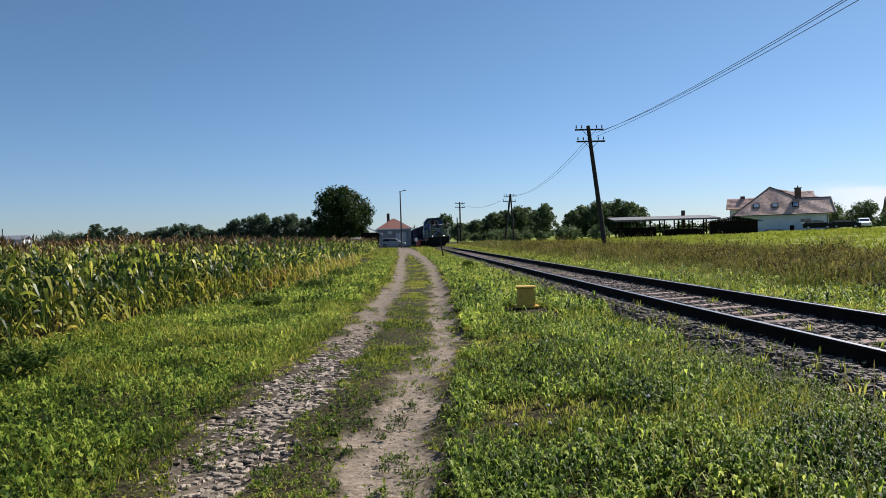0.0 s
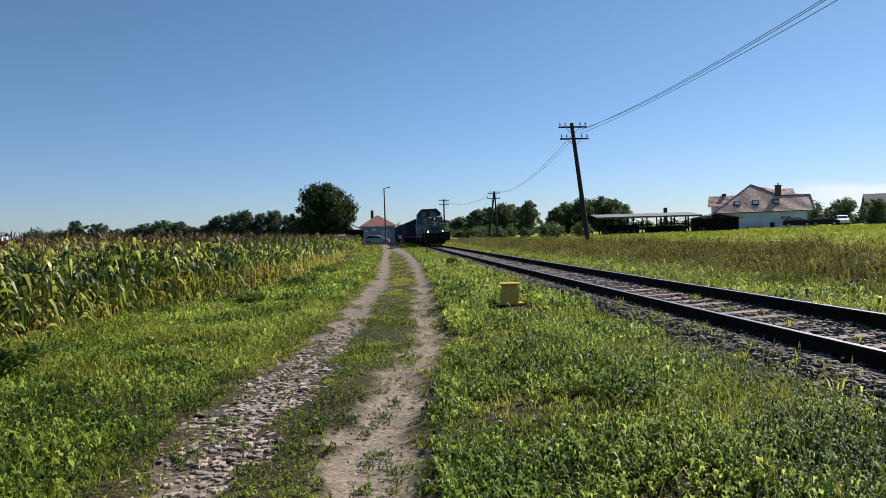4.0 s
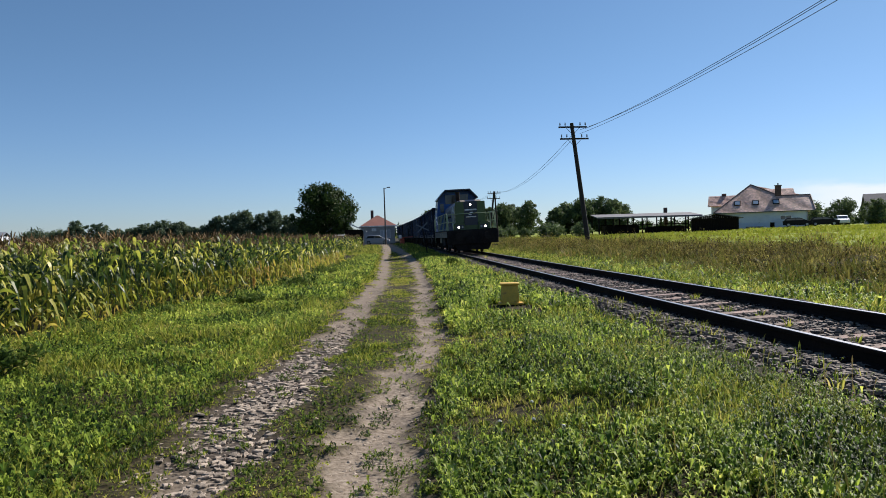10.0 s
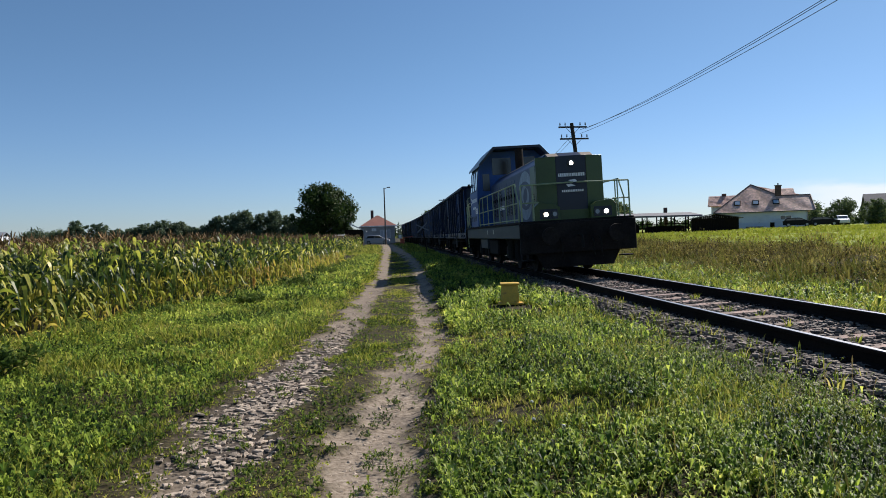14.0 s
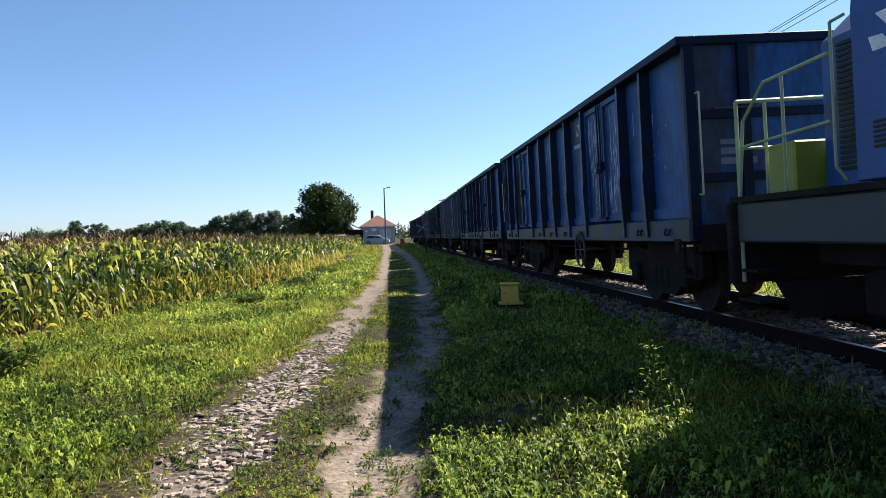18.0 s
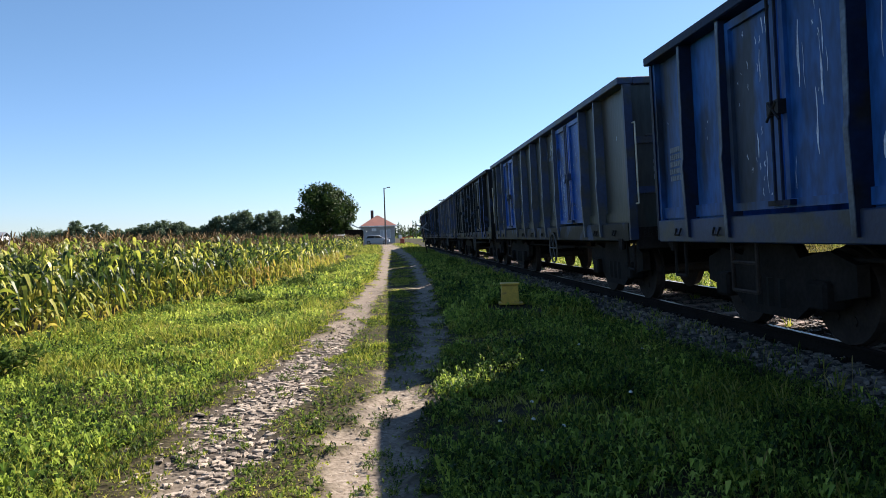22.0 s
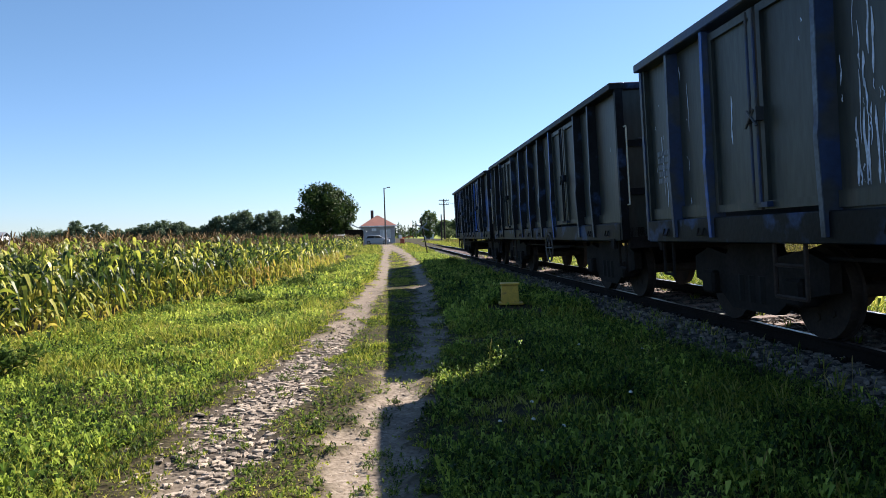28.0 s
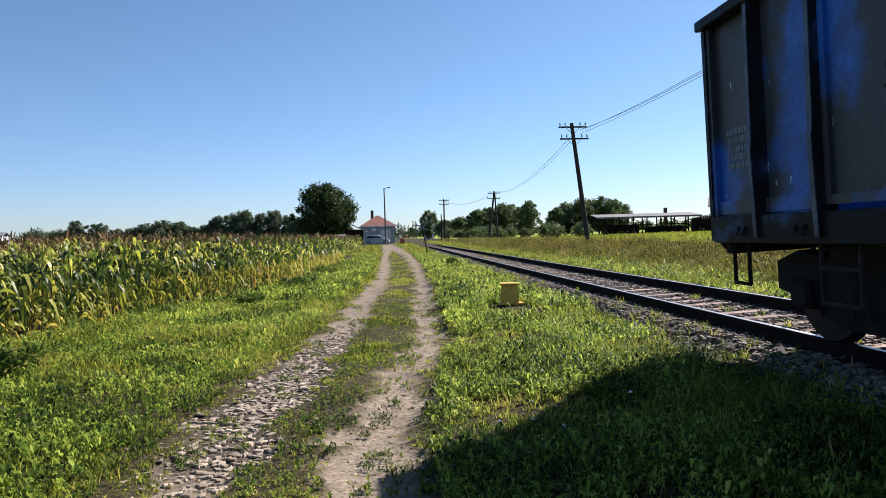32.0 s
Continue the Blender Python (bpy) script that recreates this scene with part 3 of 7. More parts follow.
def wagon(body, door, rib_mat, seed, label, HB=-1.7, fresh=()):
    g = random.Random(seed)
    W = thing("open_wagon", Matrix.Identity(4), label, "freight wagon", "wagons of the train")
    HL, X, ZB, ZS, ZT = 6.435, 1.44, 0.99, 1.27, 3.44
    part("floor", B(-X + 0.02, X - 0.02, -HL + 0.03, HL - 0.03, 1.16, 1.24), FRAME, W)
    cuts = [-HL, -4.18, -2.17, -1.0, 0.17, 1.35, 2.52, 4.53, HL]
    for s in (-1, 1):
        a, b = sorted((s * X, s * (X - 0.1)))
        part("sole_bar", B(a, b, -HL, HL, ZB, ZS, bev=0.012), DULL_BLUE if body is BLUE else RIB_DARK, W)
        for i in range(8):
            y0, y1 = cuts[i], cuts[i + 1]
            d = g.uniform(-0.008, 0.008)
            if i in (1, 6):
                m = (y0 + y1) / 2
                for u0, u1 in ((y0 + 0.05, m - 0.03), (m + 0.03, y1 - 0.05)):
                    a, b = sorted((s * (X - 0.07), s * (X - 0.115)))
                    dr = part("door", B(a, b, u0, u1, ZS + 0.05, ZT - 0.16, bev=0.006), door, W)
                    bm = bmesh.new()
                    a, b = sorted((s * (X - 0.072), s * (X - 0.03)))
                    for f0, f1, g0, g1 in ((u0, u0 + 0.07, ZS + 0.05, ZT - 0.16), (u1 - 0.07, u1, ZS + 0.05, ZT - 0.16),
                                           (u0 + 0.07, u1 - 0.07, ZS + 0.05, ZS + 0.13), (u0 + 0.07, u1 - 0.07, ZT - 0.24, ZT - 0.16)):
                        box(bm, a, b, f0, f1, g0, g1)
                    part("door_frame", bm, door, dr)
                    bm = bmesh.new()
                    e = u1 - 0.03 if u1 < m else u0 + 0.03
                    tube(bm, (s * (X + 0.02), e, ZS + 0.1), (s * (X + 0.02), e, ZT - 0.2), 0.015, n=6)
                    box(bm, min(s * (X - 0.03), s * (X + 0.05)), max(s * (X - 0.03), s * (X + 0.05)), e - 0.035, e + 0.035, 2.17, 2.3)
                    tube(bm, (s * (X + 0.05), e, 2.28), (s * (X + 0.05), e + (0.16 if u1 < m else -0.16), 2.12), 0.014, n=6)
                    box(bm, min(s * (X - 0.04), s * (X + 0.03)), max(s * (X - 0.04), s * (X + 0.03)), e - 0.12, e + 0.12, 1.34, 1.39)
                    part("latch_bar", bm, rib_mat, dr)
            else:
                a, b = sorted((s * (X - 0.105 + d), s * (X - 0.135 + d)))
                bm = B(a, b, y0, y1, ZS - 0.01, ZT - 0.1)
                part("side_panel", bm, body, W)
                bm = bmesh.new()
                a, b = sorted((s * (X - 0.106 + d), s * (X - 0.07 + d)))
                box(bm, a, b, y0 + 0.06, y1 - 0.06, ZS + 0.02, ZS + 0.16)
                part("drop_flap", bm, body, W)
            if s < 0:
                px = -(X + d) + 0.1045 if i not in (1, 6) else -X + 0.0695
                m, runs = PEELING.get((seed, i), (g.randint(6, 16) if body is BLUE else g.randint(2, 8), 0.1))
                scratches(W, px, y0 + 0.14, y1 - 0.1, 1.45, 3.15, m, seed * 31 + i, None, runs)
        ribs = cuts[1:-1] + [-5.12, 5.5]
        for y in ribs:
            bm = bmesh.new()
            vs = []
            for z, o in ((ZB + 0.06, 0.03), (1.9, 0.06), (2.0, 0.045), (ZT - 0.1, 0.03)):
                vs.append([bm.verts.new((s * (X - 0.13), y - 0.06, z)), bm.verts.new((s * (X + o), y - 0.028, z)), bm.verts.new((s * (X + o), y + 0.028, z)),
                           bm.verts.new((s * (X - 0.13), y + 0.06, z))])
            for p, q in zip(vs, vs[1:]):
                for k in range(4):
                    bm.faces.new((p[k], p[(k + 1) % 4], q[(k + 1) % 4], q[k]))
            bm.faces.new(vs[0][::-1]), bm.faces.new(vs[-1])
            bmesh.ops.recalc_face_normals(bm, faces=bm.faces)
            rib = part("rib", bm, rib_mat, W)
            bm = bmesh.new()
            vs = [[bm.verts.new((s * (X + o + 0.003), y - 0.03, z)), bm.verts.new((s * (X + o + 0.003), y + 0.03, z)), bm.verts.new((s * (X + o - 0.006), y + 0.03, z)),
                   bm.verts.new((s * (X + o - 0.006), y - 0.03, z))] for z, o in ((ZB + 0.06, 0.03), (1.9, 0.06), (2.0, 0.045), (ZT - 0.112, 0.03))]
            for p, q in zip(vs, vs[1:]):
                for k in range(4):
                    bm.faces.new((p[k], p[(k + 1) % 4], q[(k + 1) % 4], q[k]))
            bm.faces.new(vs[0][::-1]), bm.faces.new(vs[-1])
            bmesh.ops.recalc_face_normals(bm, faces=bm.faces)
            # pale strip paints the sky-lit edge; bright blue only where freshly painted
            part("flange", bm, BRIGHT_BLUE if s < 0 and y in fresh else SKYLIT_EDGE, rib)
        a, b = sorted((s * 1.51, s * 1.27))
        part("top_rail", B(a, b, -HL - 0.06, HL + 0.06, ZT - 0.11, ZT, bev=0.012), rib_mat, W)
    for e in (-1, 1):
        a, b = sorted((e * HL, e * (HL - 0.06)))
        part("end_wall", B(-X + 0.03, X - 0.03, a, b, ZB + 0.05, ZT - 0.1), body, W)
        a, b = sorted((e * (HL + 0.06), e * (HL - 0.1)))
        part("end_top_rail", B(-1.268, 1.268, a, b, ZT - 0.11, ZT - 0.002, bev=0.01), rib_mat, W)
        for x in (-1.37, -0.7, 0.7, 1.37):
            a, b = sorted((e * HL, e * (HL + 0.07)))
            part("end_post", B(x - 0.06, x + 0.06, a, b, ZB + 0.02, ZT - 0.11), rib_mat, W)
        for z in (1.75, 2.5):
            a, b = sorted((e * HL, e * (HL + 0.045)))
            part("end_rib", B(-1.3, 1.3, a, b, z - 0.05, z + 0.05), rib_mat, W)
        part("head_stock", B(-1.3, 1.3, min(e * (HL - 0.1), e * HL), max(e * (HL - 0.1), e * HL), 0.86, 1.2, bev=0.01), FRAME, W)
        for x in (-0.875, 0.875):
            buffer(W, x, e * 7.02, 1.05, e * 0.6 / 0.62)
        bm = T((0, e * 6.4, 1.04), (0, e * 6.85, 1.02), 0.03)
        tube(bm, (0, e * 6.85, 1.02), (0, e * 6.9, 0.75), 0.03)
        part("coupling", bm, IRON, W)
        for x in (-1.3, 1.3):
            part("step", pipe([(x, e * 6.25, 1.0), (x, e * 6.25, 0.55), (x, e * 5.95, 0.55), (x, e * 5.95, 1.0)], 0.022), FRAME, W)
        part("grab_rail", pipe([(-1.32, e * HL, 2.75), (-1.32, e * (HL + 0.17), 2.75), (-1.32, e * (HL + 0.17), 1.55), (-1.32, e * HL, 1.55)], 0.012), FADED, W)
        bogie(W, e * 4.5)
    bm = B(-0.2, 0.2, -4.2, 4.2, 0.85, 1.15)
    part("centre_sill", bm, FRAME, W)
    part("brake_rod", T((-0.95, -3.4, 0.82), (-0.95, 3.4, 0.82), 0.02), FRAME, W)
    part("brake_cylinder", T((0.1, -0.9, 0.78), (0.1, -0.2, 0.78), 0.15, n=14), FRAME, W)
    bm = bmesh.new()
    n = 20
    ring = [(-1.47, HB + math.cos(i * math.tau / n) * 0.31, 0.82 + math.sin(i * math.tau / n) * 0.31) for i in range(n + 1)]
    for p, q in zip(ring, ring[1:]):
        tube(bm, p, q, 0.018, n=6, caps=False)
    for k in range(3):
        a = k * math.pi / 3
        tube(bm, (-1.47, HB - math.cos(a) * 0.31, 0.82 - math.sin(a) * 0.31), (-1.47, HB + math.cos(a) * 0.31, 0.82 + math.sin(a) * 0.31), 0.013, n=5)
    tube(bm, (-1.47, HB, 0.82), (-1.0, HB, 0.82), 0.025, n=6)
    part("handbrake_wheel", bm, HUB, W, "pale grey handbrake wheel")
    XL = -X + 0.097
    if seed < 43 or seed == 46:
        bars(W, XL, -1.9, -1.25, 2.72, 2.82, 1, FADED if seed != 42 else FAINT, "wordmark", seed)
        bm = bmesh.new()
        for cz, r, a0, a1 in ((3.1, 0.055, 20, 250), (3.03, 0.055, -160, 70), (3.065, 0.115, 100, 200), (3.065, 0.115, -80, 20)):
            rows = []
            for k in range(13):
                q = radians(a0 + (a1 - a0) * k / 12)
                w = 0.003 + 0.02 * math.sin(math.pi * k / 12)
                rows.append([bm.verts.new((XL - 0.003, -1.57 + math.cos(q) * t, cz + math.sin(q) * t)) for t in (r - w, r + w)])
            for u, v in zip(rows, rows[1:]):
                bm.faces.new((u[0], u[1], v[1], v[0]))
        part("emblem", bm, FADED, W)
    bars(W, XL, -0.8, -0.2, 1.75, 2.1, 4, FAINT, "data_panel", seed + 5)
    bars(W, XL, 5.5, 6.2, 1.75, 2.2, 5, FAINT, "data_panel", seed + 6)
    bm = bmesh.new()
    box(bm, -1.0, -0.55, -HL - 0.004, -HL, 1.9, 1.98), box(bm, -1.0, -0.6, -HL - 0.004, -HL, 2.02, 2.1), box(bm, -1.0, -0.75, -HL - 0.004, -HL, 2.14, 2.2)
    tagged(part("end_data_panel", bm, FAINT, W), kind="stuff")
    if seed in (44, 46):
        part("warning_plate", B(-0.98, -0.72, -HL - 0.012, -HL - 0.0465 + 0.04, 2.62, 2.8), BRIGHT_BLUE, W)
        part("warning_triangle", PR([(-0.95, 2.65), (-0.75, 2.65), (-0.85, 2.78)], "y", -HL - 0.016, -HL - 0.0125), WHITE, W)
        part("round_mark", T((-0.85, -HL - 0.004, 2.35), (-0.85, -HL - 0.01, 2.35), 0.1, n=18), FAINT, W)
    part("shunter_handle", pipe([(-1.1, -HL, 2.56), (-1.1, -HL - 0.1, 2.56), (-0.5, -HL - 0.1, 2.56), (-0.5, -HL, 2.56)], 0.011), HUB, W)
    for s in (-1, 1):
        for y in (-5.8, -4.8, -1.75, -0.6, 0.6, 1.75, 4.8, 5.8):
            part("lashing_ring", pipe([(s * 1.445, y - 0.07, 1.16), (s * 1.47, y - 0.06, 1.08), (s * 1.47, y + 0.06, 1.08), (s * 1.445, y + 0.07, 1.16)], 0.011, n=5), FRAME, W)
        y = 3.2 if seed in (44, 45) else 4.4
        st = pipe([(s * 1.36, y - 0.25, 1.0), (s * 1.36, y - 0.25, 0.48), (s * 1.36, y + 0.25, 0.48), (s * 1.36, y + 0.25, 1.0)], 0.022)
        tube(st, (s * 1.36, y - 0.25, 0.78), (s * 1.36, y + 0.25, 0.78), 0.02, n=6)
        part("step", st, STEEL, W)
        part("rope_hook", PR([(-6.15, 0.86), (-6.02, 0.86), (-6.0, 1.03), (-6.17, 1.03)], "x", s * 1.42, s * 1.46), FRAME, W)
    return W


def writing(parent, words, x, y, z, size, material):
    """Words on a side that faces -x, beginning at y and running towards -y."""
    cu = bpy.data.curves.new("lettering", "FONT")
    cu.body, cu.size, cu.resolution_u = words, size, 2
    tmp = bpy.data.objects.new("lettering", cu)
    me = bpy.data.meshes.new_from_object(tmp)
    bpy.data.objects.remove(tmp)
    me.transform(Matrix(((0, 0, -1, x), (-1, 0, 0, y), (0, 1, 0, z), (0, 0, 0, 1))))
    me.materials.clear()
    me.materials.append(material)
    ob = new("lettering", me)
    ob.parent = parent
    return ob


def loco():
    LB = mat("engine_blue_paint", (0.010, 0.07, 0.26), 0.5, 0, 0.15, 1.5, 20, 0.04, tint=(0.02, 0.04, 0.1), tint_amount=0.15)
    LH = mat("engine_hood_blue_paint", (0.008, 0.03, 0.095), 0.5, 0, 0.15, 1.5, 20, 0.04)
    LD = mat("engine_dark_blue_paint", (0.006, 0.01, 0.028), 0.35, 0, 0.15, 1.5, 20, 0.04)
    LG = mat("engine_green_paint", (0.04, 0.072, 0.014), 0.4, 0, 0.15, 1.5, 20, 0.04)
    LF = mat("engine_frame_grey", (0.036, 0.044, 0.05), 0.6, 0, 0.12, 1.2, 6, 0.03)
    RAILG = mat("handrail_yellow_green", (0.26, 0.33, 0.19), 0.5, 0, 0.1)
    ROOF = mat("engine_roof_grey", (0.20, 0.16, 0.12), 0.6, 0, 0.2)
    PALE = mat("pale_green_box_paint", (0.15, 0.18, 0.14), 0.6, 0, 0.15)
    PANE = pane_mat("cab_glass", (0.16, 0.22, 0.27))
    DARKPANE = pane_mat("dark_cab_glass", (0.01, 0.012, 0.014), 0.2)
    LAMP = glow("lit_headlamp", (1.0, 0.86, 0.7), 6.0)
    K = thing("diesel_locomotive", Matrix.Identity(4), "blue and green diesel shunting locomotive with lit headlamps", "locomotive")
    # frame and walkway
    part("main_frame", B(-1.5, 1.5, -6.45, 6.45, 1.0, 1.4, bev=0.02), LF, K)
    part("walkway", B(-1.54, 1.54, -6.5, 6.5, 1.404, 1.46), FRAME, K)
    part("underframe", B(-1.0, 1.0, -5.9, 5.9, 0.78, 1.018), FRAME, K)
    for e in (-1, 1):
        a, b = sorted((e * 6.45, e * 6.56))
        part("buffer_beam", B(-1.57, 1.57, a, b, 0.58, 1.4, bev=0.02), FRAME, K)
        for x in (-0.875, 0.875):
            buffer(K, x, e * 7.12, 1.05, e * 0.58 / 0.62)
        part("coupling", pipe([(0, e * 6.5, 1.04), (0, e * 6.9, 1.02), (0, e * 6.95, 0.7)], 0.035), IRON, K)
        part("rail_guard", PR([(-1.15, 0.58), (1.15, 0.58), (0.95, 0.2), (-0.95, 0.2)], "y", min(e * 6.35, e * 6.42), max(e * 6.35, e * 6.42)), FRAME, K)
        for x in (-0.5, 0.35, 0.55):
            part("air_hose", pipe([(x, e * 6.56, 0.95), (x, e * 6.72, 0.85), (x, e * 6.72, 0.55), (x + 0.05, e * 6.62, 0.42)], 0.022), IRON, K)
    # long hood
    def hood(name, y0, y1, w, zt, material):
        prof = [(-w, 1.46), (-w, zt - 0.28), (-w + 0.32, zt), (w - 0.32, zt), (w, zt - 0.28), (w, 1.46)]
        return part(name, PR(prof, "y", y0, y1, bev=0.02), material, K)
    NY = -6.15
    hood("long_hood", NY + 0.28, 2.3, 0.93, 3.28, LH)
    part("hood_roof", PR([(-0.64, 3.27), (-0.6, 3.305), (0.6, 3.305), (0.64, 3.27)], "y", NY + 1.35, 2.28), ROOF, K)
    hood("short_hood", 4.63, 5.85, 0.93, 3.1, LB)
    # nose: three facets
    zt = 3.28
    for poly, mt, nm in (([(-0.93, NY + 0.275), (-0.93, NY + 0.2), (-0.42, NY), (-0.42, NY + 0.275)], LG, "nose_corner"),
                         ([(0.42, NY), (0.93, NY + 0.2), (0.93, NY + 0.275), (0.42, NY + 0.275)], LG, "nose_corner"),
                         ([(-0.415, NY), (0.415, NY), (0.415, NY + 0.275), (-0.415, NY + 0.275)], LD, "nose_door")):
        part(nm, PR(poly, "z", 1.46, zt - 0.1, bev=0.008), mt, K)
    part("nose_cap", PR([(NY + 0.02, zt - 0.1), (NY + 0.27, zt + 0.005), (NY + 1.3, zt + 0.008), (NY + 1.3, zt - 0.09), (NY + 0.27, zt - 0.1)], "x", -0.62, 0.62), ROOF, K)
    part("nose_cap_panel", PR([(NY + 0.01, zt - 0.095), (NY + 0.26, zt + 0.012), (NY + 0.9, zt + 0.014), (NY + 0.9, zt - 0.08), (NY + 0.27, zt - 0.095)], "x", -0.3, 0.3), LD, K)
    for s in (-1, 1):
        part("nose_side_panel", B(min(s * 0.931, s * 0.937), max(s * 0.931, s * 0.937), NY + 0.29, NY + 0.95, 1.47, 2.98), LG, K)
    lamp = part("top_headlamp", T((0, NY + 0.05, 2.98), (0, NY - 0.05, 2.98), 0.1, n=16), LF, K)
    part("lens", T((0, NY - 0.045, 2.98), (0, NY - 0.056, 2.98), 0.055, n=16), LAMP, lamp)
    part("lower_skirt", B(-0.5, 0.5, NY - 0.03, NY - 0.003, 1.46, 1.72), LG, K)
    for s in (-1, 1):
        prof = [(s * 0.42, 1.43), (s * 1.12, 1.43), (s * 1.12, 1.82), (s * 0.98, 1.95), (s * 0.6, 1.9), (s * 0.42, 1.8)]
        hb = part("headlamp_box", PR(prof, "y", NY - 0.25, NY + 0.1, bev=0.01), LG, K)
        a, b = sorted((s * 0.5, s * 0.98))
        part("lamp_recess", B(a, b, NY - 0.262, NY - 0.252, 1.5, 1.76), LD, hb)
        for x, on in ((0.58, False), (0.82, True)):
            lm = part("headlamp", T((s * x, NY - 0.255, 1.62), (s * x, NY - 0.285, 1.62), 0.1, n=16), LF, hb, "" if on else "unlit lamp")
            part("lens", T((s * x, NY - 0.284, 1.62), (s * x, NY - 0.292, 1.62), 0.06, n=16), LAMP if on else PANE, hb)
    # marks on the nose
    def nbars(z0, z1, x0, x1, seed):
        g = random.Random(seed)
        bm = bmesh.new()
        x = x0
        while x < x1:
            w = g.uniform(0.03, 0.055)
            box(bm, x, min(x + w, x1), NY - 0.004, NY - 0.0005, z0, z1)
            x += w + 0.015
        return part("lettering", bm, WHITE, K)
    nbars(2.62, 2.71, -0.36, 0.38, 3)
    nbars(2.2, 2.26, -0.28, 0.32, 4)
    bm = bmesh.new()
    for s in (1, -1):
        prism(bm, [(s * 0.02, 2.44 + s * 0.02), (s * 0.16, 2.44 + s * 0.03), (s * 0.1, 2.44 + s * 0.1), (-s * 0.1, 2.44 + s * 0.08)], "y", NY - 0.004, NY - 0.0005)
    part("emblem", bm, WHITE, K)
    # hood side: doors with louvres
    VENT = mat("louvre_black", (0.008, 0.008, 0.009), 0.7)
    for s in (-1, 1):
        x = s * 0.93
        for i in range(10):
            y0 = -2.8 + i * 0.505
            a, b = sorted((x, x + s * 0.014))
            dr = part("hood_door", B(a, b, y0, y0 + 0.485, 1.55, 2.86, bev=0.006), LH, K)
            if i not in (4,):
                bm = bmesh.new()
                a, b = sorted((x + s * 0.014, x + s * 0.017))
                box(bm, a, b, y0 + 0.14, y0 + 0.42, 1.75, 2.75)
                lv = part("louvre_panel", bm, VENT, dr)
                bm = bmesh.new()
                for k in range(20):
                    z = 1.77 + k * 0.049
                    a, b = sorted((x + s * 0.017, x + s * 0.03))
                    box(bm, a, b, y0 + 0.15, y0 + 0.41, z, z + 0.014)
                part("slats", bm, LD, dr)
            part("door_handle", B(min(x + s * 0.01, x + s * 0.05), max(x + s * 0.01, x + s * 0.05), y0 + 0.03, y0 + 0.07, 2.3, 2.42), IRON, dr)
        # large emblem near the nose
        bm = bmesh.new()
        def arc(cy, cz, r0, r1, a0, a1, n=14):
            vo, vi = [], []
            for k in range(n + 1):
                a = radians(a0 + (a1 - a0) * k / n)
                wd = math.sin(math.pi * (k + 0.25) / (n + 0.5))
                rm = (r0 + r1) / 2
                hw = (r1 - r0) / 2 * wd
                vo.append(bm.verts.new((x + s * 0.005, cy + 1.7 * math.cos(a) * (rm + hw), cz + math.sin(a) * (rm + hw))))
                vi.append(bm.verts.new((x + s * 0.005, cy + 1.7 * math.cos(a) * (rm - hw), cz + math.sin(a) * (rm - hw))))
            for k in range(n):
                bm.faces.new((vo[k], vo[k + 1], vi[k + 1], vi[k]))
        arc(-4.35, 2.25, 0.42, 0.72, 20, 175)
        arc(-4.35, 2.25, 0.42, 0.72, 200, 355)
        arc(-4.35, 2.25, 0.16, 0.34, -60, 120)
        arc(-4.35, 2.25, 0.16, 0.34, 120, 300)
        part("large_emblem", bm, mat("pale_blue_emblem", (0.2, 0.26, 0.34), 0.55), K, "large pale emblem")
        a, b = sorted((x, x + s * 0.02))
        bm = bmesh.new()
        for k in range(9):
            box(bm, a, b, -5.65, -5.35, 1.6 + k * 0.075, 1.63 + k * 0.075)
        part("side_louvre", bm, VENT, K)
    part("exhaust_pipe", T((-0.1, 0.55, 3.2), (-0.1, 0.55, 4.2), 0.15, n=14), FRAME, K)
    # cab
    CW, Y0, Y1, ZW, ZR = 1.5, 2.3, 4.63, 2.75, 4.5
    prof = [(-CW, 1.47), (-CW, ZW), (-CW + 0.13, 3.8), (-0.85, 4.36), (0.85, 4.36), (CW - 0.13, 3.8), (CW, ZW), (CW, 1.47)]
    part("cab", PR(prof, "y", Y0, Y1, bev=0.015), LB, K)
    roof = [(-CW + 0.02, 3.74), (-CW + 0.04, 3.84), (-0.9, 4.45), (0.9, 4.45), (CW - 0.04, 3.84), (CW - 0.02, 3.74), (CW - 0.13, 3.802), (0.85, 4.362), (-0.85, 4.362), (-CW + 0.13, 3.802)]
    part("cab_roof", PR(roof, "y", Y0 - 0.85, Y1 + 0.15), LD, K, "dark cab roof overhanging the hood")
    for e, yy in ((-1, Y0), (1, Y1)):
        for x0, x1 in ((-1.25, -0.98), (0.98, 1.25), (-0.85, -0.1), (0.1, 0.85)):
            if abs(x0) > 0.9:
                z0, z1 = 2.85, 3.5
            else:
                z0, z1 = 3.45, 4.1
            a, b = sorted((yy + e * 0.002, yy + e * 0.02))
            part("cab_end_window", B(x0, x1, a, b, z0, z1), DARKPANE, K)
    # side windows lean inward with the wall
    def side_pt(s, y, z, o=0.0):
        x = CW if z < ZW else CW - 0.13 * (z - ZW) / (3.8 - ZW)
        return (s * (x + o), y, z)
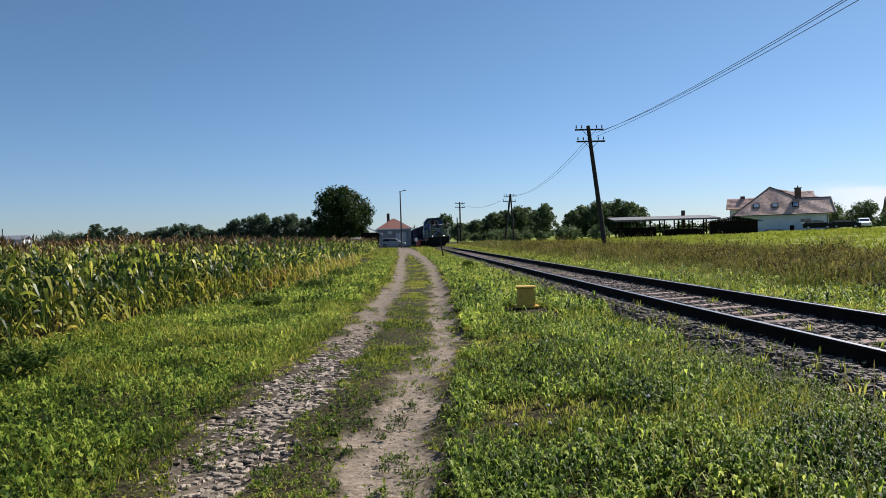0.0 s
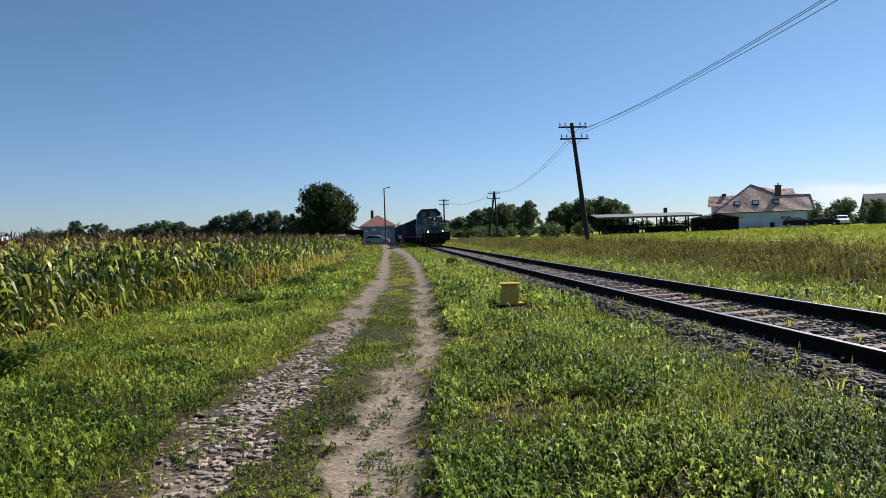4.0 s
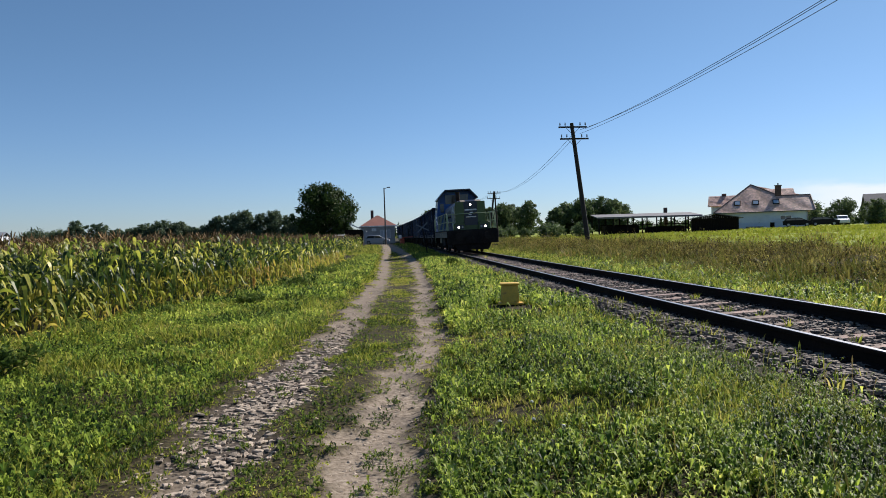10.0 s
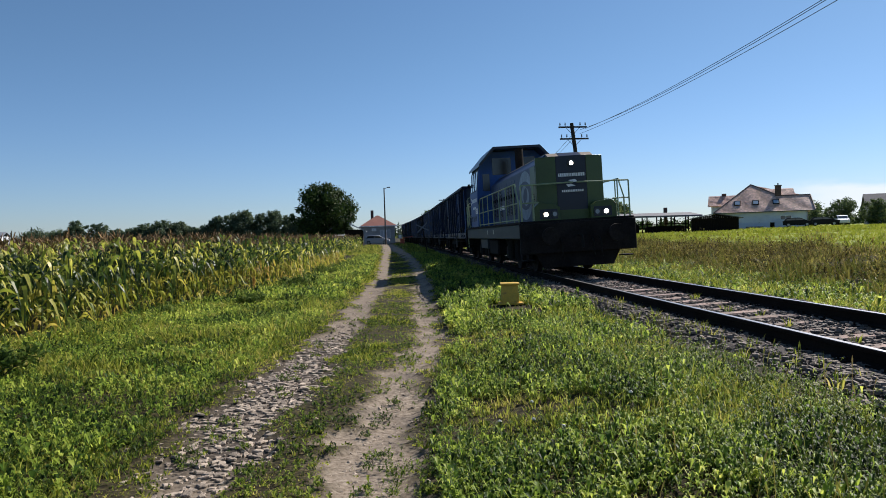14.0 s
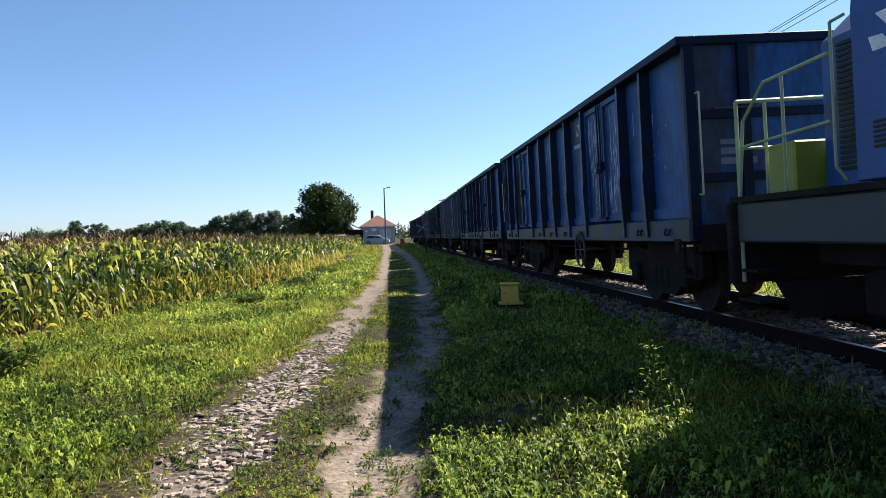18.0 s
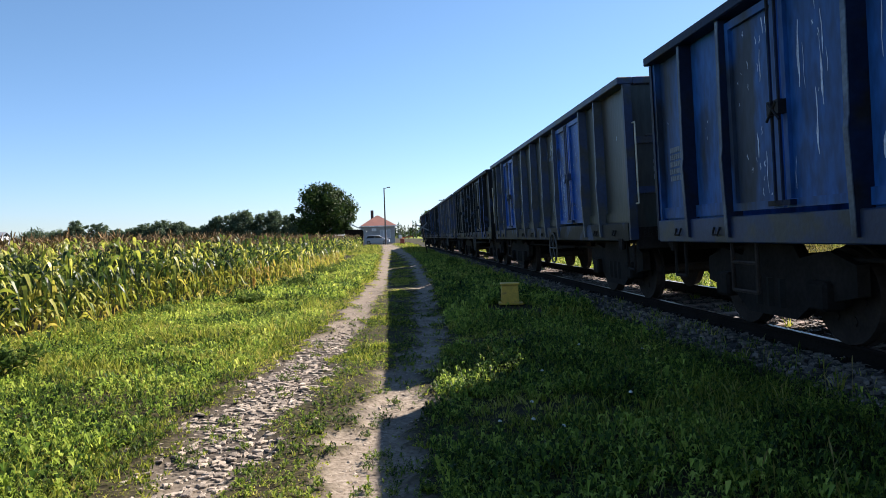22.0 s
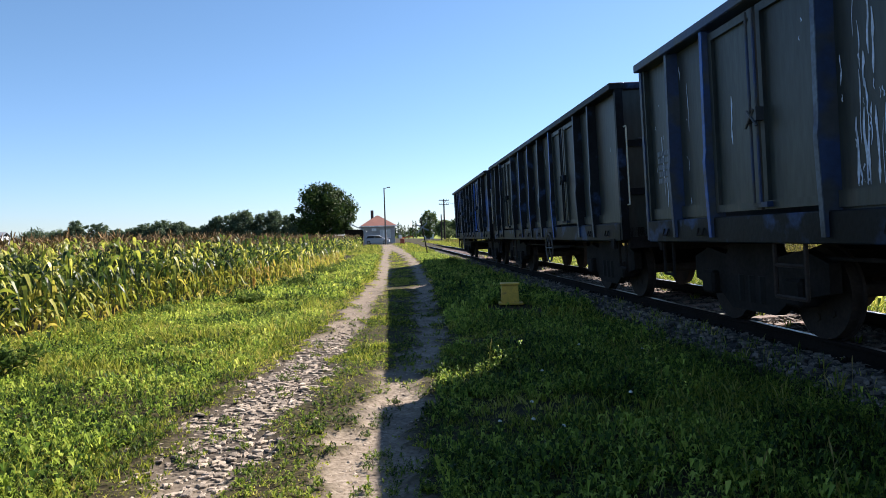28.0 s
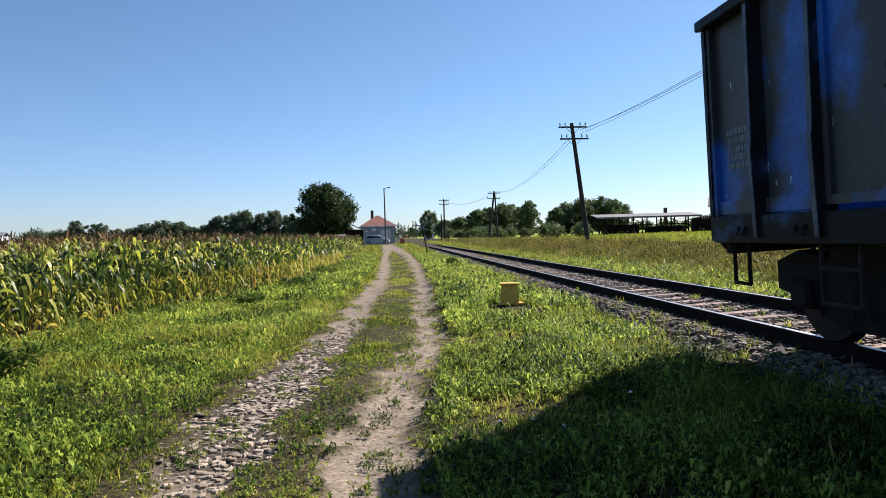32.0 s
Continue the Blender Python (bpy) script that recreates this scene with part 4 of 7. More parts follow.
    for s in (-1, 1):
        for y0, y1 in ((Y0 + 0.12, Y0 + 0.8), (Y0 + 0.9, Y0 + 1.5), (Y0 + 1.52, Y0 + 2.2)):
            bm = bmesh.new()
            q = [side_pt(s, y0, 2.9, 0.006), side_pt(s, y1, 2.9, 0.006), side_pt(s, y1, 3.66, 0.006), side_pt(s, y0, 3.66, 0.006)]
            bm.faces.new([bm.verts.new(p) for p in q])
            r = bmesh.ops.extrude_face_region(bm, geom=bm.faces[:])
            for v in [v for v in r["geom"] if isinstance(v, bmesh.types.BMVert)]:
                v.co.x += s * 0.008
            bmesh.ops.recalc_face_normals(bm, faces=bm.faces)
            part("cab_side_window", bm, PANE, K)
            fr = bmesh.new()
            for (ya, za), (yb, zb) in (((y0, 2.9), (y1, 2.9)), ((y1, 2.9), (y1, 3.66)), ((y1, 3.66), (y0, 3.66)), ((y0, 3.66), (y0, 2.9))):
                tube(fr, side_pt(s, ya, za, 0.012), side_pt(s, yb, zb, 0.012), 0.016, n=5)
            part("window_frame", fr, LD, K)
        part("driving_mirror", B(min(s * 1.48, s * 1.58), max(s * 1.48, s * 1.58), Y1 - 0.02, Y1 + 0.03, 3.15, 3.3), IRON, K)
        a, b = sorted((s * CW, s * (CW + 0.012)))
        part("lower_panel", B(a, b, Y0 + 0.06, Y1 - 0.06, 1.48, 1.96, bev=0.005), LB, K)
        for y0 in (Y0 + 0.45, Y0 + 1.05, Y0 + 1.7):
            bm = bmesh.new()
            for k in range(6):
                a, b = sorted((s * (CW + 0.012), s * (CW + 0.022)))
                box(bm, a, b, y0, y0 + 0.4, 1.7 + k * 0.035, 1.72 + k * 0.035)
            part("cab_louvre", bm, VENT, K)
        if s < 0:
            bars(K, -CW, Y0 + 0.25, Y0 + 1.75, 2.42, 2.62, 1, WHITE, "wordmark", 11)
            bars(K, -CW, Y0 + 0.6, Y0 + 1.6, 2.16, 2.29, 1, WHITE, "lettering", 12)
            bm = bmesh.new()
            for t in (1, -1):
                prism(bm, [(Y0 + 1.97 - t * 0.02, 2.52 + t * 0.03), (Y0 + 1.97 - t * 0.16, 2.52 + t * 0.02), (Y0 + 1.97 - t * 0.12, 2.52 + t * 0.13), (Y0 + 1.97 + t * 0.08, 2.52 + t * 0.13)],
                      "x", -CW - 0.004, -CW)
            part("emblem", bm, WHITE, K)
            part("white_plate", B(-CW - 0.01, -CW, Y0 + 0.1, Y0 + 0.72, 1.98, 2.2), WHITE, K)
            writing(K, "Po\u0142udniowy Zak\u0142ad Sp\u00f3\u0142ki", -CW - 0.0105, Y0 + 0.7, 2.115, 0.05, LG)
            writing(K, "w Katowicach", -CW - 0.0105, Y0 + 0.56, 2.03, 0.05, LG)
            for word, y in (("90", 0.11), ("PL", -1.32)):
                plate = part("sign_plate", B(-1.508, -1.502, y - 0.17, y + 0.02, 1.16, 1.3), FADED, K, "pale painted sign")
                writing(plate, word, -1.5085, y, 1.18, 0.12, VENT)
            bars(K, -0.944, -0.6, 0.5, 1.95, 2.15, 1, WHITE, "lettering", 15)
            for y in (-5.2, -2.2, -0.9, 0.3, 1.5):
                bars(K, -1.48, y, y + 0.35, 1.15, 1.3, 2, PEEL, "lettering", int(y * 10))
    for s in (-1, 1):
        bm = bmesh.new()
        for k in range(24):
            box(bm, min(s * 0.931, s * 0.95), max(s * 0.931, s * 0.95), 5.25, 5.6, 1.62 + k * 0.048, 1.65 + k * 0.048)
        part("rear_louvre", bm, VENT, K)
        part("rear_rail", pipe([(s * 1.47, 6.42, 1.46), (s * 1.47, 6.3, 2.2), (s * 1.47, 5.9, 2.5), (s * 1.47, 4.95, 2.52)], 0.018), RAILG, K)
        part("rear_rail", pipe([(s * 1.47, 6.34, 1.95), (s * 1.47, 4.95, 1.98)], 0.016), RAILG, K)
        part("rail_post", T((s * 1.47, 5.6, 1.46), (s * 1.47, 5.6, 2.51), 0.016, n=6), RAILG, K)
    # handrails
    for s in (-1, 1):
        X = s * 1.47
        bm = pipe([(X, -6.0, 1.46), (X, -6.0, 2.0), (X, -5.6, 2.52), (X, 1.75, 2.52), (X, 2.15, 2.3), (X, 2.15, 1.46)], 0.021)
        part("side_handrail", bm, RAILG, K)
        part("side_handrail", pipe([(X, -6.0, 1.98), (X, 2.15, 1.98)], 0.018), RAILG, K)
        part("side_handrail", pipe([(X, -6.0, 1.53), (X, 2.15, 1.53)], 0.018), RAILG, K)
        for y in np.linspace(-5.3, 1.1, 6):
            part("rail_post", T((X, float(y), 1.46), (X, float(y), 2.52), 0.018, n=6), RAILG, K)
        for e in (-1, 1):
            part("end_handrail", pipe([(X, e * 6.42, 0.6), (X, e * 6.42, 2.42), (s * 0.05, e * 6.46, 2.44)], 0.021), RAILG, K)
            part("end_handrail", pipe([(X, e * 6.42, 1.95), (s * 1.0, e * 6.46, 1.95)], 0.018), RAILG, K)
            part("rail_post", T((s * 1.15, e * 6.45, 1.46), (s * 1.15, e * 6.45, 2.44), 0.018, n=6), RAILG, K)
            for z in (0.42, 0.72):
                a, b = sorted((s * 1.2, s * 1.5))
                part("foot_step", B(a, b, min(e * 6.1, e * 6.5), max(e * 6.1, e * 6.5), z - 0.015, z + 0.015), FRAME, K)
        part("cab_grab_rail", pipe([(s * 1.52, Y1 + 0.08, 1.5), (s * 1.6, Y1 + 0.08, 1.6), (s * 1.6, Y1 + 0.08, 2.7), (s * 1.5, Y1 + 0.05, 2.75)], 0.013), RAILG, K)
        part("fuel_tank", B(min(0, s * 1.3), max(0, s * 1.3), -0.9 + s * 0.02, 1.1, 0.42, 0.98, bev=0.05), FRAME, K)
        part("battery_box", B(min(s * 0.6, s * 1.36), max(s * 0.6, s * 1.36), 1.2, 3.0, 0.62, 0.98, bev=0.02), LF, K)
    LIME = mat("lime_locker_paint", (0.22, 0.26, 0.03), 0.5, 0, 0.12, 2, 20, 0.04)
    part("equipment_locker", B(-1.2, 1.2, 5.9, 6.35, 1.46, 1.95, bev=0.02), LIME, K, "lime green locker")
    for e in (-1, 1):
        bg = part("bogie", B(-0.8, 0.8, -1.2, 1.2, 0.5, 0.78, bev=0.03), FRAME, K)
        bg.location = (0, e * 3.4, 0)
        for s in (-1, 1):
            prof = [(-1.75, 0.4), (-1.75, 0.72), (-1.4, 0.8), (1.4, 0.8), (1.75, 0.72), (1.75, 0.4), (1.2, 0.36), (0.8, 0.28), (-0.8, 0.28), (-1.2, 0.36)]
            part("side_frame", PR(prof, "x", s * 0.98, s * 1.1), FRAME, bg)
            for dy in (-1.2, 1.2):
                part("axle_box", B(min(s * 0.9, s * 1.2), max(s * 0.9, s * 1.2), dy - 0.18, dy + 0.18, 0.36, 0.74, bev=0.03), FRAME, bg)
            for dy in (-0.75, -0.45, 0.45, 0.75):
                part("spring", T((s * 1.15, dy, 0.34), (s * 1.15, dy, 0.95), 0.1, n=10), IRON, bg)
        for dy in (-1.2, 1.2):
            wheelset(bg, dy, 0.55)
    return K


TRAIN = [(loco(), 7.12, 3.4)]
# blue rib paint, darkened to carry the shade on the ribs' near sides
RIB_BLUE = mat("shaded_blue_rib_paint", (0.004, 0.012, 0.038), 0.5, 0.0, 0.35, 1.5, 18, 0.12, tint=(0.012, 0.012, 0.014), tint_amount=0.35, tint_scale=2.0, spec=0.12)
LOOKS = [(BLUE, BLUE, RIB_BLUE, "blue open freight wagon with peeling paint"),
         (BLUE, BLUE, RIB_BLUE, "blue open freight wagon with a dented scratched side"),
         (GREY, BRIGHT_BLUE, DULL_BLUE, "grey open freight wagon with bright blue doors"),
         (GREY, GREY, RIB_DARK, "grey-green open freight wagon with two fresh blue ribs"),
         (GREY, GREY, DULL_BLUE, "grey-green open freight wagon with dull blue ribs"),
         (GREY, GREY, RIB_DARK, "grey open freight wagon with a few blue ribs"),
         (PATCHY, PATCHY, RIB_DARK, "grey open freight wagon sprayed with blue patches, last of the train")]
for k, (a, b, c, lab) in enumerate(LOOKS):
    TRAIN.append((wagon(a, b, c, 40 + k, lab, 2.2 if k == 6 else -1.7, {3: (-4.18, -5.12), 4: (-5.12, 4.53), 5: (1.35, 0.17, -2.17)}.get(k, ())), 14.24 + 7.02 + 14.04 * k, 4.5))


def sprayed_strokes():
    W = TRAIN[-1][0]
    for cy, cz, r, a0, a1 in ((1.75, 1.95, 0.5, 10, 180), (-3.95, 2.55, 0.5, 60, 230), (-3.7, 2.4, 0.3, -40, 100)):
        bm = bmesh.new()
        rows = []
        for k in range(19):
            a = radians(a0 + (a1 - a0) * k / 18)
            w = 0.02 + 0.07 * math.sin(math.pi * k / 18)
            x = -1.3385 if cy > 0 and cy < 2.3 else -1.375
            rows.append([bm.verts.new((x, cy + math.cos(a) * q * 0.6, cz + math.sin(a) * q * 1.3)) for q in (r - w, r + w)])
        for p, q in zip(rows, rows[1:]):
            bm.faces.new((p[0], p[1], q[1], q[0]))
        part("sprayed_stroke", bm, WHITE, W, "white sprayed stroke")


sprayed_strokes()


def seat(y, half):
    """The pose of a vehicle whose middle is at y on the track, its pivots half to either side."""
    p, q = on_track(y - half, 0, 0), on_track(y + half, 0, 0)
    return Matrix.Translation((p + q) / 2) @ pose(0, 0, 0, 0, CANT, -math.degrees(math.atan2(q.x - p.x, q.y - p.y)))


def motions():
    times = [i * 0.5 for i in range(65)]
    for ob, off, half in TRAIN:
        walk(ob, [(t, seat(float(run(t)) + off, half)) for t in times])
    fine = [i * 0.08 for i in range(401)]
    for ob, y, r in SPIN:
        rows = []
        for t in fine:
            a = (float(run(0.0)) - float(run(t))) / r
            rows.append((t, Matrix.LocRotScale((0, y, r), Euler((a, 0, 0)), None)))
        walk(ob, rows)

# ---- poles, wires, signs ----
WOOD = mat("tarred_pole_wood", (0.03, 0.023, 0.018), 0.85, 0, 0.3, 3, 40, 0.3, stretch=(6, 6, 0.6))
PORCELAIN = mat("insulator_porcelain", (0.12, 0.10, 0.08), 0.25)
CABLE = mat("copper_wire", (0.10, 0.11, 0.11), 0.6, 0.3, 0.1, 2, 10, 0)
ZINC = mat("galvanised_steel", (0.35, 0.36, 0.37), 0.5, 0.6, 0.15)


def insulator(parent, x, y, z):
    bm = T((x, y, z), (x, y, z + 0.1), 0.014, n=6)
    tube(bm, (x, y, z + 0.08), (x, y, z + 0.2), 0.05, 0.035, n=10)
    tube(bm, (x, y, z + 0.2), (x, y, z + 0.25), 0.02, 0.045, n=10)
    part("insulator", bm, PORCELAIN, parent)


def telegraph_pole(x, y, z, h, lean_x, a_frame=False):
    P = thing("telegraph_pole", pose(x, y, z), "dark tarred wooden telegraph pole with two insulator arms" if not a_frame else
              "dark wooden A-frame telegraph pole with insulator arms", "telegraph pole", "telegraph poles beside the railway")
    part("post", T((0, 0, -0.6), (lean_x, 0, h), 0.17, 0.12, n=12), WOOD, P)
    if a_frame:
        part("stay_post", T((1.55, 0, -0.2), (lean_x + 0.05, 0.02, h - 0.1), 0.15, 0.1, n=12), WOOD, P)
    for k, dz in enumerate((0.28, 1.05)):
        f = (h - dz) / h
        cx = lean_x * f
        arm = part("cross_arm", B(cx - 0.95, cx + 0.95, -0.16, -0.09, h - dz - 0.05, h - dz + 0.05), WOOD, P)
        for dx in (-0.85, -0.5, 0.5, 0.85):
            insulator(P, cx + dx, -0.12, h - dz + 0.04)
        part("arm_brace", T((cx - 0.5, -0.15, h - dz), (cx, -0.13, h - dz - 0.5), 0.015, n=5), IRON, P)
        part("arm_brace", T((cx + 0.5, -0.15, h - dz), (cx, -0.13, h - dz - 0.5), 0.015, n=5), IRON, P)
    return P


telegraph_pole(13.56, 45.1, 0.35, 7.95, -0.99)
telegraph_pole(14.9, 99.0, -0.05, 7.35, 1.1, True)
telegraph_pole(11.4, 130.0, 0.0, 8.0, 0.0)
telegraph_pole(11.9, -6.0, 0.1, 8.0, 0.1)


def wire(p, q, sag, r=0.012):
    p, q = Vector(p), Vector(q)
    pts = []
    n = 24
    for i in range(n + 1):
        t = i / n
        v = p.lerp(q, t)
        v.z -= sag * 4 * t * (1 - t)
        pts.append(v)
    bm = bmesh.new()
    for a, b in zip(pts, pts[1:]):
        tube(bm, a, b, r, n=5, caps=False)
    bmesh.ops.remove_doubles(bm, verts=bm.verts, dist=0.003)
    ob = part("telegraph_wire", bm, CABLE)
    tagged(ob, "thin sagging telegraph wire strung between poles", "wire", "telegraph wires")


for sx, sz, ex, ez, sag in ((13.46, 7.91, 12.96, 9.74, 1.01), (13.09, 7.83, 13.66, 10.59, 1.37), (13.07, 7.57, 13.95, 9.75, 0.95)):
    wire((sx, 45.0, sz), (ex, -6.1, ez), sag)
for dx, dz in ((-0.14, 1.05), (0.14, 1.05)):
    wire((12.65 + dx, 45.0, 8.3 - dz + 0.2), (16.0 + dx, 98.9, 7.3 - 0.28 + 0.2), 1.2)
    wire((16.0 + dx, 98.9, 7.3 - 0.28 + 0.2), (11.4 + dx, 129.9, 7.7), 1.2)


def crossing_sign(x, y, z):
    S = thing("crossing_sign", pose(x, y, z, 0, -9.5, 0), "leaning post with a white saltire railway crossing board", "railway sign")
    part("post", T((0, 0, -0.2), (0, 0, 2.75), 0.045, n=10), FRAME, S)
    for a in (35, -35):
        c, s = math.cos(radians(a)), math.sin(radians(a))
        bm = B(-0.5, 0.5, -0.062, -0.047, -0.045, 0.045)
        bmesh.ops.rotate(bm, verts=bm.verts, cent=(0, 0, 0), matrix=Matrix.Rotation(radians(a), 3, "Y"))
        bmesh.ops.translate(bm, verts=bm.verts, vec=(0, -0.017 if a > 0 else 0.0, 2.05))
        part("saltire_board", bm, FAINT, S)
    return S


def bare_post(x, y, h):
    ob = thing("wooden_post", pose(x, y, 0), "plain dark wooden post beside the crossing", "post")
    part("shaft", T((0, 0, -0.3), (0, 0, h), 0.13, 0.1, n=9), WOOD, ob)


def barrier_stub(x, y):
    ob = thing("crossing_barrier", pose(x, y, 0), "small red and white crossing barrier drive", "barrier")
    part("pedestal", B(-0.3, 0.3, -0.3, 0.3, -0.2, 0.9, bev=0.04), RED_PAINT, ob)
    part("counterweight", B(-0.5, -0.1, -0.1, 0.1, 0.9, 1.4, bev=0.03), WHITE, ob)
    part("boom", T((0, 0, 1.0), (1.6, 0, 1.15), 0.05), RED_PAINT, ob)


RED_PAINT = mat("red_warning_paint", (0.35, 0.06, 0.03), 0.5)
bare_post(10.5, 126.0, 5.0)
barrier_stub(2.6, 99.0)
crossing_sign(3.14, 50.4, float(ground_z(3.14, 50.4)))


def trackside_box(x, y):
    YEL = mat("yellow_cabinet_paint", (0.62, 0.38, 0.04), 0.5, 0, 0.15, 6, 40, 0.1, tint=(0.35, 0.2, 0.04), tint_amount=0.15, tint_scale=6)
    z = float(ground_z(x, y))
    S = thing("trackside_cabinet", pose(x, y, z - 0.07, 0, 0, -8), "small yellow trackside cabinet with an overhanging lid in grass", "cabinet")
    bm = bmesh.new()
    for z0, z1, a, b in ((0.13, 0.46, 0.175, 0.155),):
        lo = [bm.verts.new((sx * a, sy * a, z0)) for sx, sy in ((-1, -1), (1, -1), (1, 1), (-1, 1))]
        hi = [bm.verts.new((sx * b, sy * b, z1)) for sx, sy in ((-1, -1), (1, -1), (1, 1), (-1, 1))]
        bm.faces.new(lo[::-1]), bm.faces.new(hi)
        for i in range(4):
            bm.faces.new((lo[i], lo[(i + 1) % 4], hi[(i + 1) % 4], hi[i]))
        bmesh.ops.bevel(bm, geom=bm.edges[:], offset=0.012, segments=2, affect="EDGES")
    part("case", bm, YEL, S)
    part("lid", B(-0.185, 0.185, -0.185, 0.185, 0.461, 0.50, bev=0.012), YEL, S)
    part("base_flange", B(-0.22, 0.25, -0.22, 0.22, 0.09, 0.128, bev=0.01), YEL, S)
    part("foot", B(-0.17, 0.17, -0.17, 0.17, -0.1, 0.088), FRAME, S)


trackside_box(2.39, 13.25)


def lamp_post(x, y, z):
    S = thing("street_lamp", pose(x, y, z), "tall grey concrete street lamp with a single arm", "street lamp")
    CONC = mat("lamp_concrete", (0.13, 0.125, 0.115), 0.9, 0, 0.2)
    part("post", T((0, 0, -0.3), (-0.05, 0, 9.1), 0.14, 0.09, n=10), CONC, S)
    part("arm", pipe([(-0.05, 0, 8.9), (0.35, 0, 9.1), (0.6, 0, 9.15)], 0.04), ZINC, S)
    part("lantern", B(0.45, 0.95, -0.15, 0.15, 9.1, 9.25, bev=0.04), ZINC, S)


lamp_post(0.3, 112.4, 0.0)

# ---- buildings ----
PLASTER = mat("pale_plaster", (0.62, 0.66, 0.70), 0.9, 0, 0.08, 0.7, 20, 0.1)
GREY_PLASTER = mat("grey_plaster", (0.36, 0.36, 0.36), 0.9, 0, 0.12, 0.7, 20, 0.1)
TILE = mat("brown_roof_tile", (0.60, 0.385, 0.30), 0.42, 0, 0.15, 1.0, 12, 0.2, rand=0.22)
DARKTILE = mat("dark_ridge_tile", (0.09, 0.05, 0.04), 0.6, 0, 0.2)
RED_ROOF = mat("red_roof_sheet", (0.26, 0.11, 0.075), 0.5, 0, 0.12, 1.0, 12, 0.2)
DARKWOOD = mat("dark_stained_wood", (0.012, 0.009, 0.007), 0.9, 0, 0.3, 2, 20, 0.3, spec=0.1, stretch=(5, 5, 0.5))
SHEET = mat("grey_roof_sheet", (0.11, 0.11, 0.12), 0.8, 0.0, 0.2, 1, 12, 0.2)
FRAMEW = mat("white_window_frame", (0.75, 0.75, 0.75), 0.5)
GLASS = pane_mat("window_glass", (0.03, 0.04, 0.05))
# pale blue base paints the sky's reflection on the roof windows
SKYGLASS = pane_mat("skylight_glass_reflection", (0.3, 0.38, 0.45))
BRICK = mat("chimney_brick", (0.10, 0.06, 0.05), 0.9, 0, 0.3, 3, 20, 0.3)


def slab(name, pts, thick, material, parent):
    """A roof plane or panel of that thickness from its corners."""
    bm = bmesh.new()
    vs = [bm.verts.new(p) for p in pts]
    f = bm.faces.new(vs)
    f.normal_update()
    n = f.normal.copy()
    if n.z < 0:
        n = -n
    r = bmesh.ops.extrude_face_region(bm, geom=[f])
    for v in [g for g in r["geom"] if isinstance(g, bmesh.types.BMVert)]:
        v.co -= n * thick
    bmesh.ops.recalc_face_normals(bm, faces=bm.faces)
    return part(name, bm, material, parent)


def window(parent, x0, x1, z0, z1, y, bars_n=1, glass=None):
    fr = bmesh.new()
    t = 0.07
    for a in ((x0 - t, x1 + t, z0 - t, z0), (x0 - t, x1 + t, z1, z1 + t), (x0 - t, x0, z0, z1), (x1, x1 + t, z0, z1)):
        box(fr, a[0], a[1], y - 0.05, y + 0.03, a[2], a[3])
    for k in range(bars_n):
        xm = x0 + (x1 - x0) * (k + 1) / (bars_n + 1)
        box(fr, xm - 0.03, xm + 0.03, y - 0.045, y + 0.02, z0, z1)
    w = part("window", fr, FRAMEW, parent)
    part("pane", B(x0, x1, y - 0.02, y - 0.005, z0, z1), glass or GLASS, w)
    return w


def tiles(parent, a, b, c, d, nu, nv, material):
    """Courses of tiles on a roof plane: a-b along the eave, d-c along the ridge; every course steps a little over the one below."""
    a, b, c, d = (Vector(p) for p in (a, b, c, d))
    n = (b - a).cross(d - a).normalized()
    if n.z < 0:
        n = -n
    verts, faces = [], []
    for j in range(nv):
        v0, v1 = j / nv, (j + 1.06) / nv
        v1 = min(v1, 1.0)
        for i in range(nu):
            u0, u1 = i / nu, (i + 0.97) / nu
            q = []
            for (u, v, o) in ((u0, v0, 0.045), (u1, v0, 0.045), (u1, v1, 0.012), (u0, v1, 0.012)):
                q.append(a.lerp(b, u).lerp(d.lerp(c, u), v) + n * o)
            k = len(verts)
            verts += [tuple(p) for p in q]
            low = [q[0] - n * 0.035, q[1] - n * 0.035]
            verts += [tuple(p) for p in low]
            faces += [(k, k + 1, k + 2, k + 3), (k + 4, k + 5, k + 1, k)]
    ob = raw("roof_tiles", verts, faces, material, parent)
    ob["kind"] = "stuff"
    return ob


def course_tiles(V, e, k):
    """Courses of tiles over the villa's five-cornered front plane."""
    nrm = Vector((0, -1, k)).normalized()
    verts, faces = [], []
    for j in range(26):
        h0, h1 = j * 0.195, min((j + 1.06) * 0.195, 5.05)
        x0 = -8.6 + 6.2 * h0 / 5.1
        x1 = 7.5 - 0.45 * h0 / 2.7 if h0 < 2.62 else 2.2 - 4.6 * (h0 - 2.7) / 2.4
        n = max(2, int((x1 - x0) / 0.34))
        for i in range(n):
            a, b = x0 + (x1 - x0) * i / n, x0 + (x1 - x0) * (i + 0.96) / n
            q = [Vector((a, h0 * k, e + h0)) + nrm * 0.05, Vector((b, h0 * k, e + h0)) + nrm * 0.05, Vector((b, h1 * k, e + h1)) + nrm * 0.012, Vector((a, h1 * k, e + h1)) + nrm * 0.012]
            m = len(verts)
            verts += [tuple(p) for p in q] + [tuple(q[0] - nrm * 0.04), tuple(q[1] - nrm * 0.04)]
            faces += [(m, m + 1, m + 2, m + 3), (m + 4, m + 5, m + 1, m)]
    raw("roof_tiles", verts, faces, TILE, V)["kind"] = "stuff"


